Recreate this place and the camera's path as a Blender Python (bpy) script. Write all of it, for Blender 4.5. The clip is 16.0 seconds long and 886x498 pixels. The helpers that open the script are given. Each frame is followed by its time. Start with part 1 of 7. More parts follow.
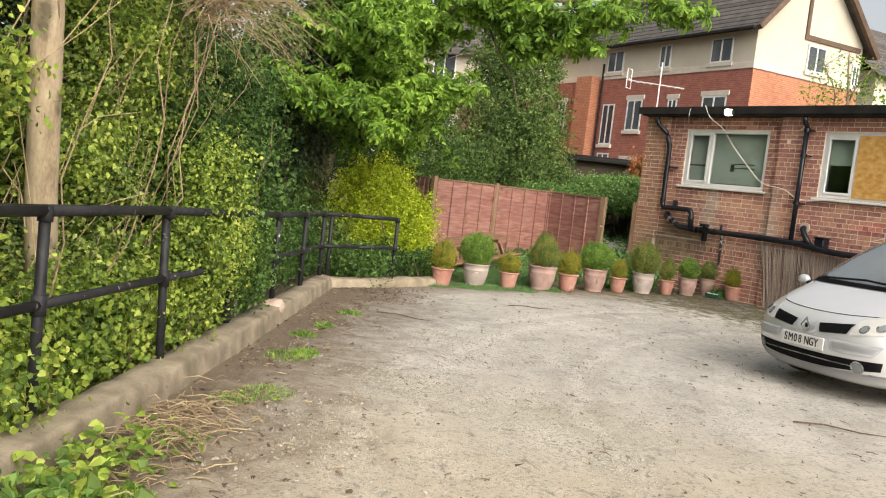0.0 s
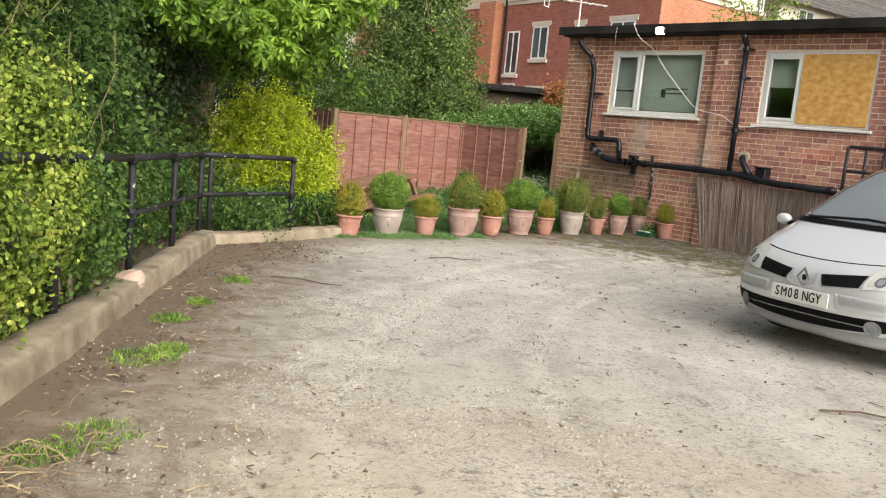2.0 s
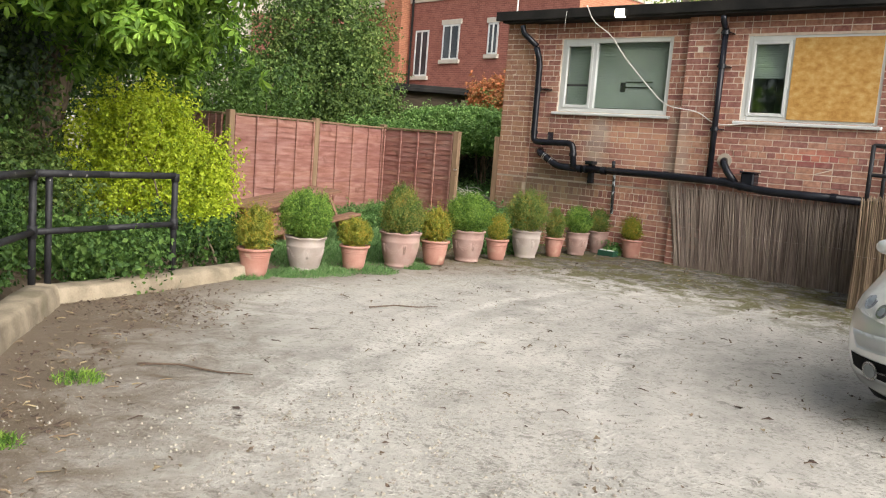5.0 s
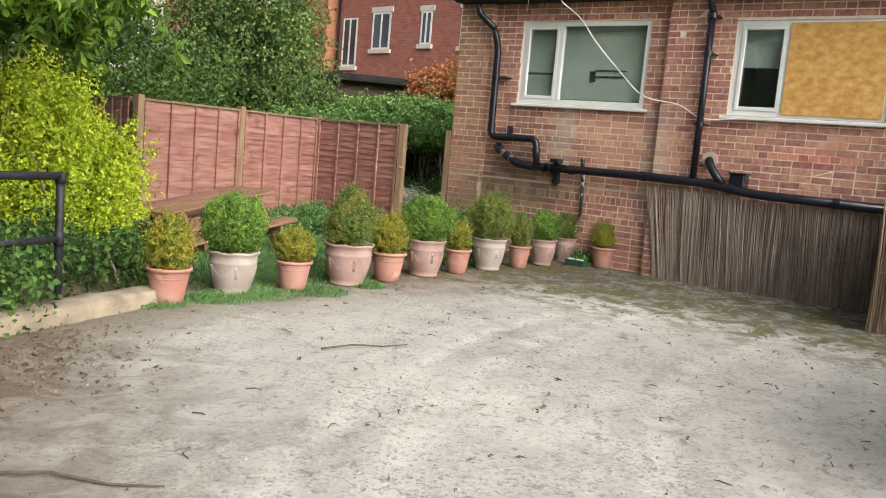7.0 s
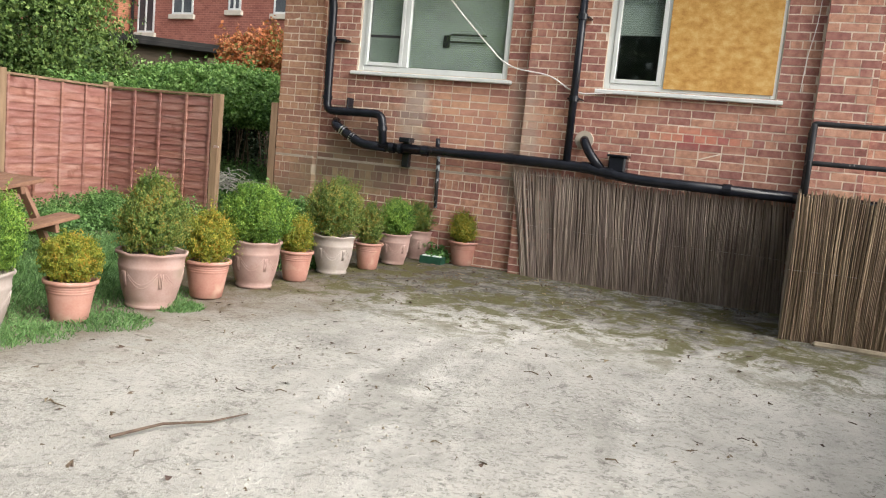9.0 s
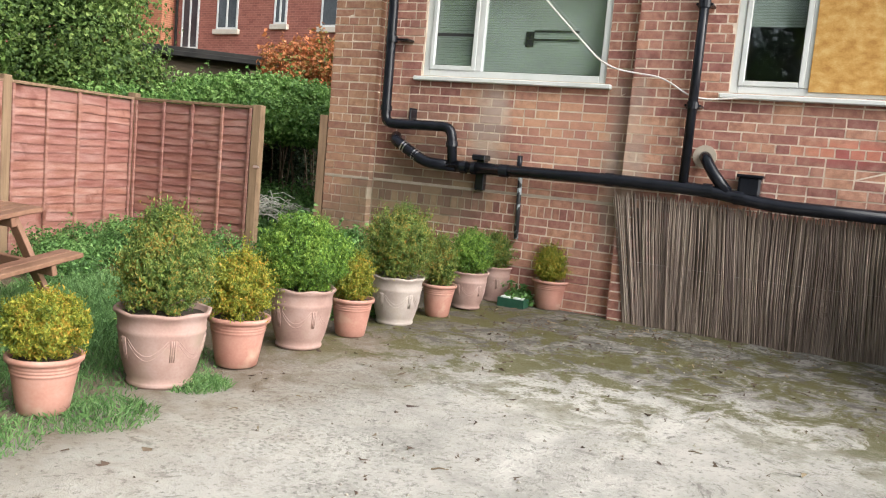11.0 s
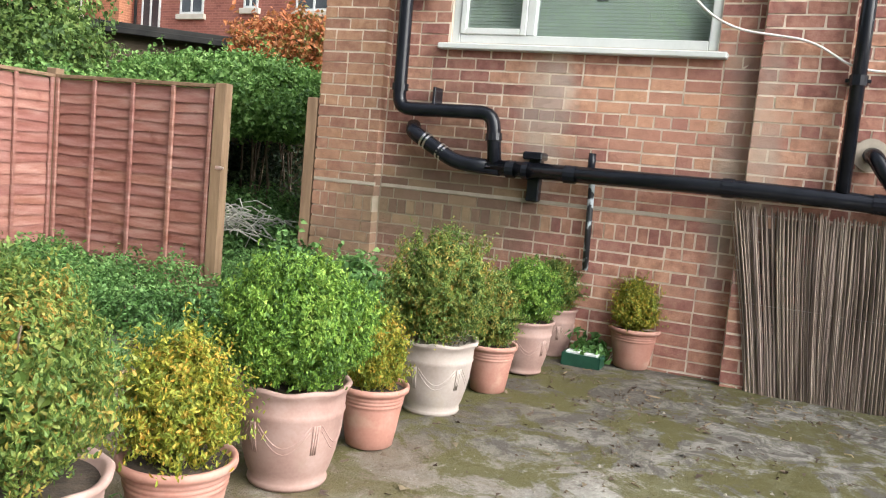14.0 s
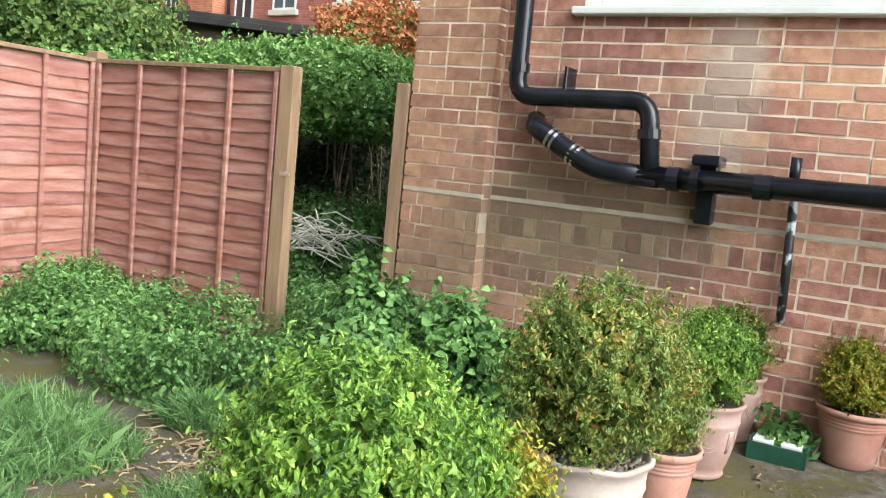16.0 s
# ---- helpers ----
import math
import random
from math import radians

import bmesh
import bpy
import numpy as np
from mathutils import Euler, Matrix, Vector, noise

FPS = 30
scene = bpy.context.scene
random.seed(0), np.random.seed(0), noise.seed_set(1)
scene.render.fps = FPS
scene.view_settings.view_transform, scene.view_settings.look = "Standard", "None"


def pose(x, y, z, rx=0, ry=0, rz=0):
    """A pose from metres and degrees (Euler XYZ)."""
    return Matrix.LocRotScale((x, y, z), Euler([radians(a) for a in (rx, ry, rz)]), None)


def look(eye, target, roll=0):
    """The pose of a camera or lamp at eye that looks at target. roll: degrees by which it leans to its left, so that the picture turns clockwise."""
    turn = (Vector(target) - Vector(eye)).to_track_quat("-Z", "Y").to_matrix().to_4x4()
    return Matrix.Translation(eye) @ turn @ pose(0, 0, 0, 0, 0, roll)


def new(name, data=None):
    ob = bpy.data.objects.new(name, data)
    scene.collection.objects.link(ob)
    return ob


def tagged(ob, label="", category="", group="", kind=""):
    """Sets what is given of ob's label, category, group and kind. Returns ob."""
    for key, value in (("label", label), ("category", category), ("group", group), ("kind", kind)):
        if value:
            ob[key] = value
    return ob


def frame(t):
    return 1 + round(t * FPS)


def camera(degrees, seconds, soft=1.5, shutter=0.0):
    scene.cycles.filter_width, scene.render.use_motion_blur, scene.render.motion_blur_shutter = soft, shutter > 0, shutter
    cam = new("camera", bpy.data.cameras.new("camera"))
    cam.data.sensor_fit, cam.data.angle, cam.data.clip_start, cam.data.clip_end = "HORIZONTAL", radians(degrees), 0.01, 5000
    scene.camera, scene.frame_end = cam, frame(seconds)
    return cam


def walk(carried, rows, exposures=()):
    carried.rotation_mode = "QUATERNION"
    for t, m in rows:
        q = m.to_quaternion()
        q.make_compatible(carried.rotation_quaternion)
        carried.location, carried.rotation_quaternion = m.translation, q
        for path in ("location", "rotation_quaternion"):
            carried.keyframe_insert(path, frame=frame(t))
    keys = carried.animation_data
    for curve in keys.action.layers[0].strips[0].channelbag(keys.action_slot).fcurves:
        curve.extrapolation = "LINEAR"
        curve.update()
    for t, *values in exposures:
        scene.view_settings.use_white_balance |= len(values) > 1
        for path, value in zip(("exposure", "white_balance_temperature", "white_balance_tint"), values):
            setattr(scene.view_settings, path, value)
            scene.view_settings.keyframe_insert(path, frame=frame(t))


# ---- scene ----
cam = camera(56.2, 16.0, soft=1.1)
METRES, EYE, TILT, LEAN, TURN = 13.7, 1.3, 0.0, 0.0, 0.0
ROWS = [
    (0.0, 0.0, 0.0, 0.0, 0.53, -4.65, -6.5),
    (0.5, -0.0024, 0.0328, -0.0016, -0.89, -6.3, -5.64),
    (1.0, -0.0003, 0.0669, -0.0022, -1.61, -6.15, -5.62),
    (1.5, -0.0061, 0.0957, -0.0034, -5.35, -6.92, -6.1),
    (2.0, -0.0064, 0.1334, -0.0056, -6.48, -8.31, -5.38),
    (2.5, -0.0119, 0.1607, -0.0064, -7.53, -9.29, -4.77),
    (3.0, -0.0104, 0.1948, -0.0093, -9.39, -9.69, -4.62),
    (3.5, -0.0157, 0.2288, -0.0094, -11.07, -9.0, -4.49),
    (4.0, -0.0141, 0.2591, -0.0098, -13.39, -8.29, -4.4),
    (6.5, -0.0077, 0.4217, -0.0144, -13.41, -6.35, -4.47),
    (7.0, -0.0075, 0.4467, -0.0145, -18.84, -7.12, -4.99),
    (7.5, 0.0032, 0.48, -0.0169, -25.12, -7.94, -5.75),
    (8.0, 0.0083, 0.5135, -0.0171, -30.69, -7.75, -6.0),
    (8.5, 0.021, 0.5452, -0.0188, -34.61, -8.2, -5.51),
    (9.0, 0.0224, 0.5791, -0.0186, -31.76, -7.35, -5.43),
    (9.5, 0.032, 0.6071, -0.0209, -28.45, -8.35, -5.49),
    (12.0, 0.0766, 0.7548, -0.0219, -29.66, -5.14, -5.38),
    (12.5, 0.0843, 0.7817, -0.0227, -33.5, -6.29, -5.26),
    (13.0, 0.0965, 0.8086, -0.022, -31.71, -6.54, -4.31),
    (13.5, 0.1001, 0.8356, -0.0227, -31.25, -5.66, -4.95),
    (14.0, 0.1142, 0.8609, -0.0248, -30.74, -6.3, -5.27),
    (14.5, 0.1245, 0.8896, -0.0249, -29.5, -5.73, -5.88),
    (15.0, 0.1408, 0.9122, -0.0261, -35.04, -7.02, -5.85),
    (15.5, 0.1531, 0.9385, -0.0252, -29.28, -7.08, -5.65),
    (16.0, 0.1581, 0.9654, -0.025, -24.34, -6.82, -5.46),
]
walk(cam, [(t, pose(0, 0, EYE, TILT, LEAN, TURN) @ pose(METRES * x, METRES * y, METRES * z, 90 + pitch, roll, yaw)) for t, x, y, z, yaw, pitch, roll in ROWS],
     [(0.0, 0.74, 6800, 10), (4.0, 0.80, 6500, 10), (7.5, 0.90, 6400, 9), (9.5, 1.0, 6300, 9), (12.5, 1.22, 6200, 8), (15.0, 1.42, 6050, 7), (16.0, 1.5, 6000, 4)])

# ---- light ----
world = bpy.data.worlds.new("sky")
scene.world = world
world.use_nodes = True
wn = world.node_tree.nodes
sky = wn.new("ShaderNodeTexSky")
sky.sky_type, sky.sun_disc = "NISHITA", False
sky.sun_elevation, sky.sun_rotation = radians(36), radians(156)
sky.air_density, sky.dust_density, sky.ozone_density = 1.0, 5.0, 1.0
soften = wn.new("ShaderNodeHueSaturation")
soften.inputs["Saturation"].default_value = 0.35
world.node_tree.links.new(sky.outputs[0], soften.inputs["Color"])
world.node_tree.links.new(soften.outputs[0], wn["Background"].inputs[0])
wn["Background"].inputs[1].default_value = 0.125
sun = new("sun", bpy.data.lights.new("sun", "SUN"))
sun.data.energy, sun.data.angle, sun.data.color = 2.6, radians(75), (1.0, 0.945, 0.86)
sun.matrix_world = look((4.0, -9.0, 7.2), (0, 0, 0))

# ---- materials ----


def surf(name, cols, scale=6.0, rough=0.8, bump=0.15, fine=60.0, rnd=0.0, isl=0.0, metal=0.0, stretch=(1, 1, 1), spots=None, local=False, coat=0.0, dist=0.01, stains=(), spec=0.5):
    """Principled surface: a ramp of colours over noise, fine grain, relief, and a change of value from piece to piece."""
    m = bpy.data.materials.new(name)
    m.use_nodes = True
    t = m.node_tree
    n, l = t.nodes, t.links
    b = n["Principled BSDF"]
    b.inputs["Roughness"].default_value, b.inputs["Metallic"].default_value = rough, metal
    b.inputs["Coat Weight"].default_value = coat
    b.inputs["Specular IOR Level"].default_value = spec
    if local:
        pos = n.new("ShaderNodeTexCoord").outputs["Object"]
    else:
        pos = n.new("ShaderNodeNewGeometry").outputs["Position"]
    mp = n.new("ShaderNodeMapping")
    mp.inputs["Scale"].default_value = stretch
    l.new(pos, mp.inputs["Vector"])
    n1, n2 = n.new("ShaderNodeTexNoise"), n.new("ShaderNodeTexNoise")
    n1.inputs["Scale"].default_value, n1.inputs["Detail"].default_value = scale, 6
    n2.inputs["Scale"].default_value, n2.inputs["Detail"].default_value = fine, 4
    l.new(mp.outputs[0], n1.inputs["Vector"])
    l.new(mp.outputs[0], n2.inputs["Vector"])
    add = n.new("ShaderNodeMath")
    add.operation = "MULTIPLY_ADD"
    add.inputs[1].default_value = 0.3
    l.new(n2.outputs[0], add.inputs[0])
    l.new(n1.outputs[0], add.inputs[2])
    ramp = n.new("ShaderNodeValToRGB")
    while len(ramp.color_ramp.elements) < len(cols):
        ramp.color_ramp.elements.new(0.5)
    for i, c in enumerate(cols):
        e = ramp.color_ramp.elements[i]
        e.position = 0.45 + 0.4 * i / max(1, len(cols) - 1)
        e.color = (*c, 1)
    l.new(add.outputs[0], ramp.inputs[0])
    col = ramp.outputs[0]
    if spots:
        c, sc, lo, hi = spots
        n3 = n.new("ShaderNodeTexNoise")
        n3.inputs["Scale"].default_value, n3.inputs["Detail"].default_value = sc, 5
        l.new(pos, n3.inputs["Vector"])
        mr = n.new("ShaderNodeMapRange")
        mr.inputs["From Min"].default_value, mr.inputs["From Max"].default_value = lo, hi
        l.new(n3.outputs[0], mr.inputs["Value"])
        mx = n.new("ShaderNodeMix")
        mx.data_type = "RGBA"
        l.new(mr.outputs[0], mx.inputs["Factor"])
        l.new(col, mx.inputs["A"])
        mx.inputs["B"].default_value = (*c, 1)
        col = mx.outputs["Result"]
    for at, ax, size, c, amount in stains:
        # a stain round one place of the wall, ragged at its edge
        vm = n.new("ShaderNodeVectorMath")
        vm.operation = "SUBTRACT"
        l.new(pos, vm.inputs[0])
        vm.inputs[1].default_value = at
        sc = n.new("ShaderNodeMapping")
        sc.vector_type = "POINT"
        sc.inputs["Rotation"].default_value = (0, 0, radians(54.4))
        sc.inputs["Scale"].default_value = (1 / ax[0], 1.0, 1 / ax[1])
        l.new(vm.outputs[0], sc.inputs["Vector"])
        ln = n.new("ShaderNodeVectorMath")
        ln.operation = "LENGTH"
        l.new(sc.outputs[0], ln.inputs[0])
        ng = n.new("ShaderNodeTexNoise")
        ng.inputs["Scale"].default_value, ng.inputs["Detail"].default_value = size, 5
        l.new(pos, ng.inputs["Vector"])
        ma = n.new("ShaderNodeMath")
        ma.operation = "MULTIPLY_ADD"
        ma.inputs[1].default_value = 1.4
        l.new(ng.outputs[0], ma.inputs[0])
        l.new(ln.outputs["Value"], ma.inputs[2])
        mr = n.new("ShaderNodeMapRange")
        mr.inputs["From Min"].default_value, mr.inputs["From Max"].default_value = 1.15, 1.75
        mr.inputs["To Min"].default_value, mr.inputs["To Max"].default_value = amount, 0.0
        l.new(ma.outputs[0], mr.inputs["Value"])
        mx = n.new("ShaderNodeMix")
        mx.data_type = "RGBA"
        l.new(mr.outputs[0], mx.inputs["Factor"])
        l.new(col, mx.inputs["A"])
        mx.inputs["B"].default_value = (*c, 1)
        col = mx.outputs["Result"]
    if rnd or isl:
        src = n.new("ShaderNodeObjectInfo").outputs["Random"] if rnd else n.new("ShaderNodeNewGeometry").outputs["Random Per Island"]
        k = rnd or isl
        mr = n.new("ShaderNodeMapRange")
        mr.inputs["To Min"].default_value, mr.inputs["To Max"].default_value = 1 - k, 1 + k
        l.new(src, mr.inputs["Value"])
        hs = n.new("ShaderNodeHueSaturation")
        l.new(mr.outputs[0], hs.inputs["Value"])
        l.new(col, hs.inputs["Color"])
        mr2 = n.new("ShaderNodeMapRange")
        mr2.inputs["To Min"].default_value, mr2.inputs["To Max"].default_value = 0.5 - 0.05 * k, 0.5 + 0.05 * k
        l.new(src, mr2.inputs["Value"])
        l.new(mr2.outputs[0], hs.inputs["Hue"])
        col = hs.outputs[0]
    l.new(col, b.inputs["Base Color"])
    if bump:
        bp = n.new("ShaderNodeBump")
        bp.inputs["Strength"].default_value, bp.inputs["Distance"].default_value = bump, dist
        l.new(add.outputs[0], bp.inputs["Height"])
        l.new(bp.outputs[0], b.inputs["Normal"])
    return m


def leaf_mat(name, cols, patch=0.8, glow=0.35, rough=0.5):
    """Leaf: colour by leaf and by patch, some light passing through."""
    m = bpy.data.materials.new(name)
    m.use_nodes = True
    t = m.node_tree
    n, l = t.nodes, t.links
    b = n["Principled BSDF"]
    b.inputs["Roughness"].default_value = rough
    b.inputs["Specular IOR Level"].default_value = 0.35
    g = n.new("ShaderNodeNewGeometry")
    nz = n.new("ShaderNodeTexNoise")
    nz.inputs["Scale"].default_value, nz.inputs["Detail"].default_value = patch, 3
    l.new(g.outputs["Position"], nz.inputs["Vector"])
    mad = n.new("ShaderNodeMath")
    mad.operation = "MULTIPLY_ADD"
    mad.inputs[1].default_value = 0.8
    l.new(g.outputs["Random Per Island"], mad.inputs[0])
    sub = n.new("ShaderNodeMath")
    sub.operation = "MULTIPLY_ADD"
    sub.inputs[1].default_value, sub.inputs[2].default_value = 1.2, -0.52
    l.new(nz.outputs[0], sub.inputs[0])
    l.new(sub.outputs[0], mad.inputs[2])
    ramp = n.new("ShaderNodeValToRGB")
    while len(ramp.color_ramp.elements) < len(cols):
        ramp.color_ramp.elements.new(0.5)
    for i, c in enumerate(cols):
        ramp.color_ramp.elements[i].position = i / (len(cols) - 1)
        ramp.color_ramp.elements[i].color = (*c, 1)
    l.new(mad.outputs[0], ramp.inputs[0])
    l.new(ramp.outputs[0], b.inputs["Base Color"])
    tr = n.new("ShaderNodeBsdfTranslucent")
    l.new(ramp.outputs[0], tr.inputs["Color"])
    mix = n.new("ShaderNodeMixShader")
    mix.inputs[0].default_value = glow
    l.new(b.outputs[0], mix.inputs[1])
    l.new(tr.outputs[0], mix.inputs[2])
    l.new(mix.outputs[0], n["Material Output"].inputs[0])
    return m


def glass_mat(name, tint=(0.9, 0.95, 0.93)):
    m = bpy.data.materials.new(name)
    m.use_nodes = True
    b = m.node_tree.nodes["Principled BSDF"]
    b.inputs["Base Color"].default_value = (*tint, 1)
    b.inputs["Roughness"].default_value = 0.02
    b.inputs["Transmission Weight"].default_value = 1.0
    b.inputs["IOR"].default_value = 1.5
    return m


def glow_mat(name, col, strength):
    m = bpy.data.materials.new(name)
    m.use_nodes = True
    b = m.node_tree.nodes["Principled BSDF"]
    b.inputs["Emission Color"].default_value = (*col, 1)
    b.inputs["Emission Strength"].default_value = strength
    return m


def ground_mat():
    """Dusty grey yard: pale dust, darker damp patches, brown soil along the kerb, moss near the wall."""
    m = bpy.data.materials.new("yard_dirt")
    m.use_nodes = True
    t = m.node_tree
    n, l = t.nodes, t.links
    b = n["Principled BSDF"]
    b.inputs["Roughness"].default_value = 0.95
    b.inputs["Specular IOR Level"].default_value = 0.15
    pos = n.new("ShaderNodeNewGeometry").outputs["Position"]

    def nz(scale, detail=5, rough=0.55, dist=0.0, vec=None):
        q = n.new("ShaderNodeTexNoise")
        q.inputs["Scale"].default_value, q.inputs["Detail"].default_value = scale, detail
        q.inputs["Roughness"].default_value, q.inputs["Distortion"].default_value = rough, dist
        l.new(vec or pos, q.inputs["Vector"])
        return q.outputs[0]

    def rng(v, a, bb, c=0.0, d=1.0):
        q = n.new("ShaderNodeMapRange")
        for k, x in zip(("From Min", "From Max", "To Min", "To Max"), (a, bb, c, d)):
            q.inputs[k].default_value = x
        l.new(v, q.inputs["Value"])
        return q.outputs[0]

    def mth(op, a, bb):
        q = n.new("ShaderNodeMath")
        q.operation = op
        for i, x in enumerate((a, bb)):
            if isinstance(x, (int, float)):
                q.inputs[i].default_value = x
            else:
                l.new(x, q.inputs[i])
        return q.outputs[0]

    def mix(f, a, bb):
        q = n.new("ShaderNodeMix")
        q.data_type = "RGBA"
        l.new(f, q.inputs["Factor"])
        for k, x in (("A", a), ("B", bb)):
            if isinstance(x, tuple):
                q.inputs[k].default_value = (*x, 1)
            else:
                l.new(x, q.inputs[k])
        return q.outputs["Result"]

    def dot(vx, vy, off):
        q = n.new("ShaderNodeVectorMath")
        q.operation = "DOT_PRODUCT"
        l.new(pos, q.inputs[0])
        q.inputs[1].default_value = (vx, vy, 0)
        return mth("ADD", q.outputs["Value"], off)

    # streaks left by turning wheels: rings round a point beside the yard
    rel = n.new("ShaderNodeVectorMath")
    rel.operation = "DISTANCE"
    l.new(pos, rel.inputs[0])
    rel.inputs[1].default_value = (8.2, 5.6, 0)
    ring = n.new("ShaderNodeCombineXYZ")
    l.new(rel.outputs["Value"], ring.inputs[0])
    l.new(mth("MULTIPLY", nz(0.3, 2), 1.2), ring.inputs[1])
    streak = nz(3.0, 4, vec=ring.outputs[0])
    big, mid, fine, grit = nz(0.55, 6, 0.62, 0.6), nz(3.2, 6, 0.65, 0.8), nz(28, 5, 0.7), nz(120, 3, 0.7)
    tone = mth("ADD", mth("MULTIPLY", big, 0.55), mth("ADD", mth("MULTIPLY", mid, 0.45), mth("MULTIPLY", streak, 0.35)))
    col = mix(rng(tone, 0.50, 0.80), DIRT_DARK, DIRT_PALE)
    col = mix(rng(mid, 0.56, 0.68, 0, 0.4), col, DIRT_GREY)
    # pale dust thrown up in bands by turning wheels
    for r in (7.05, 8.2, 8.6):
        off = mth("ABSOLUTE", mth("ADD", mth("ADD", rel.outputs["Value"], mth("MULTIPLY", big, 0.5)), -r - 0.25), 0.0)
        col = mix(mth("MULTIPLY", rng(off, 0.03, 0.13, 0.5, 0.0), rng(mid, 0.36, 0.58)), col, DIRT_DUST)
    warm = rng(mth("ADD", dot(0.25, 1.0, 0.0), mth("MULTIPLY", big, 3.0)), 3.6, 9.0, 0.85, 0.0)
    col = mix(warm, col, DIRT_WARM)
    col = mix(rng(nz(6, 9, 0.8, 0.8), 0.56, 0.62, 0.0, 0.65), col, DIRT_SPECK)
    col = mix(rng(nz(14, 8, 0.8, 0.4), 0.60, 0.645, 0.0, 0.75), col, DIRT_DAMP)
    col = mix(rng(fine, 0.55, 0.64, 0.0, 0.55), col, DIRT_SPECK)
    # single grains, thicker in some places
    cell = n.new("ShaderNodeTexVoronoi")
    cell.inputs["Scale"].default_value = 62
    l.new(pos, cell.inputs["Vector"])
    grain = n.new("ShaderNodeSeparateColor")
    l.new(cell.outputs["Color"], grain.inputs[0])
    thick = rng(nz(1.1, 4, 0.6), 0.40, 0.62)
    col = mix(mth("MULTIPLY", rng(grain.outputs[0], 0.70, 0.95, 0.0, 0.55), thick), col, DIRT_LIGHT)
    col = mix(mth("MULTIPLY", rng(grain.outputs[1], 0.75, 0.95, 0.0, 0.6), thick), col, DIRT_SPECK)
    # soil along the kerb
    soil = rng(mth("ADD", dot(1.0, -0.06, 0.0), mth("MULTIPLY", mid, 2.2)), -0.55, 0.75, 0.92, 0.0)
    col = mix(soil, col, DIRT_SOIL)
    back = rng(mth("ADD", dot(-0.48, 0.87, 0.0), mth("MULTIPLY", mid, 2.4)), 11.4, 12.7, 0.0, 0.92)
    col = mix(back, col, DIRT_SOIL)
    # moss and damp soil near the brick wall
    near = mth("ADD", dot(0.813, 0.582, -12.55), mth("MULTIPLY", nz(1.8, 8, 0.72, 0.4), 2.6))
    damp = mth("MULTIPLY", rng(near, -0.15, 0.65, 0.0, 0.92), rng(nz(5.5, 8, 0.78, 0.6), 0.42, 0.54, 0.5, 1.0))
    col = mix(damp, col, DIRT_DAMP)
    moss = mth("MULTIPLY", rng(near, -1.1, -0.1), rng(nz(2.6, 8, 0.75, 0.5), 0.47, 0.54, 0.0, 0.85))
    col = mix(moss, col, MOSS)
    col = mix(rng(grit, 0.62, 0.75, 0.0, 0.35), col, DIRT_LIGHT)
    l.new(col, b.inputs["Base Color"])
    h = mth("ADD", mth("MULTIPLY", mid, 0.6), mth("ADD", mth("MULTIPLY", fine, 0.5), mth("MULTIPLY", grit, 0.25)))
    bp = n.new("ShaderNodeBump")
    bp.inputs["Strength"].default_value, bp.inputs["Distance"].default_value = 0.8, 0.05
    l.new(h, bp.inputs["Height"])
    l.new(bp.outputs[0], b.inputs["Normal"])
    return m


DIRT_DARK, DIRT_PALE, DIRT_GREY = (0.30, 0.285, 0.26), (0.54, 0.512, 0.465), (0.32, 0.308, 0.287)
DIRT_WARM, DIRT_SOIL, DIRT_DAMP = (0.52, 0.43, 0.295), (0.145, 0.108, 0.074), (0.085, 0.076, 0.066)
DIRT_DUST = (0.62, 0.595, 0.55)
MOSS, DIRT_SPECK, DIRT_LIGHT = (0.10, 0.092, 0.03), (0.16, 0.15, 0.13), (0.55, 0.53, 0.48)

M_GROUND = ground_mat()
# algae below the leaking branch, pale cement smears in columns
STAINS = [((4.76, 17.07, 0.62), (0.75, 0.42), 2.5, (0.13, 0.115, 0.065), 0.75), ((5.166, 16.50, 1.36), (0.13, 0.55), 6, (0.47, 0.39, 0.33), 0.7), ((5.92, 15.45, 1.1), (0.10, 0.9), 5, (0.36, 0.30, 0.25), 0.6), ((4.30, 17.70, 0.2), (0.5, 0.5), 3, (0.16, 0.12, 0.075), 0.6), ((5.64, 15.83, 1.32), (0.55, 0.55), 4, (0.52, 0.27, 0.18), 0.5), ((7.03, 13.90, 1.33), (0.30, 0.12), 5, (0.46, 0.13, 0.10), 0.6), ((4.85, 16.95, 0.9), (0.85, 0.9), 2, (0.20, 0.125, 0.085), 0.45)]
M_BRICK = surf("red_brick", [(0.24, 0.105, 0.078), (0.355, 0.165, 0.122), (0.45, 0.24, 0.18)], 17, 0.9, 0.6, 110, rnd=0.3, spots=((0.44, 0.25, 0.18), 1.3, 0.62, 0.80), stains=STAINS)
M_BRICKJ = surf("red_brick_field", [(0.24, 0.105, 0.078), (0.355, 0.165, 0.122), (0.45, 0.24, 0.18)], 17, 0.9, 0.6, 110, isl=0.27, spots=((0.44, 0.25, 0.18), 1.3, 0.62, 0.80), stains=STAINS)
M_BUFF = surf("buff_brick", [(0.25, 0.125, 0.08), (0.335, 0.175, 0.112), (0.40, 0.235, 0.155)], 17, 0.9, 0.6, 110, rnd=0.17, stains=STAINS)
M_BUFFJ = surf("buff_brick_field", [(0.25, 0.125, 0.08), (0.335, 0.175, 0.112), (0.40, 0.235, 0.155)], 17, 0.9, 0.6, 110, isl=0.17, stains=STAINS)
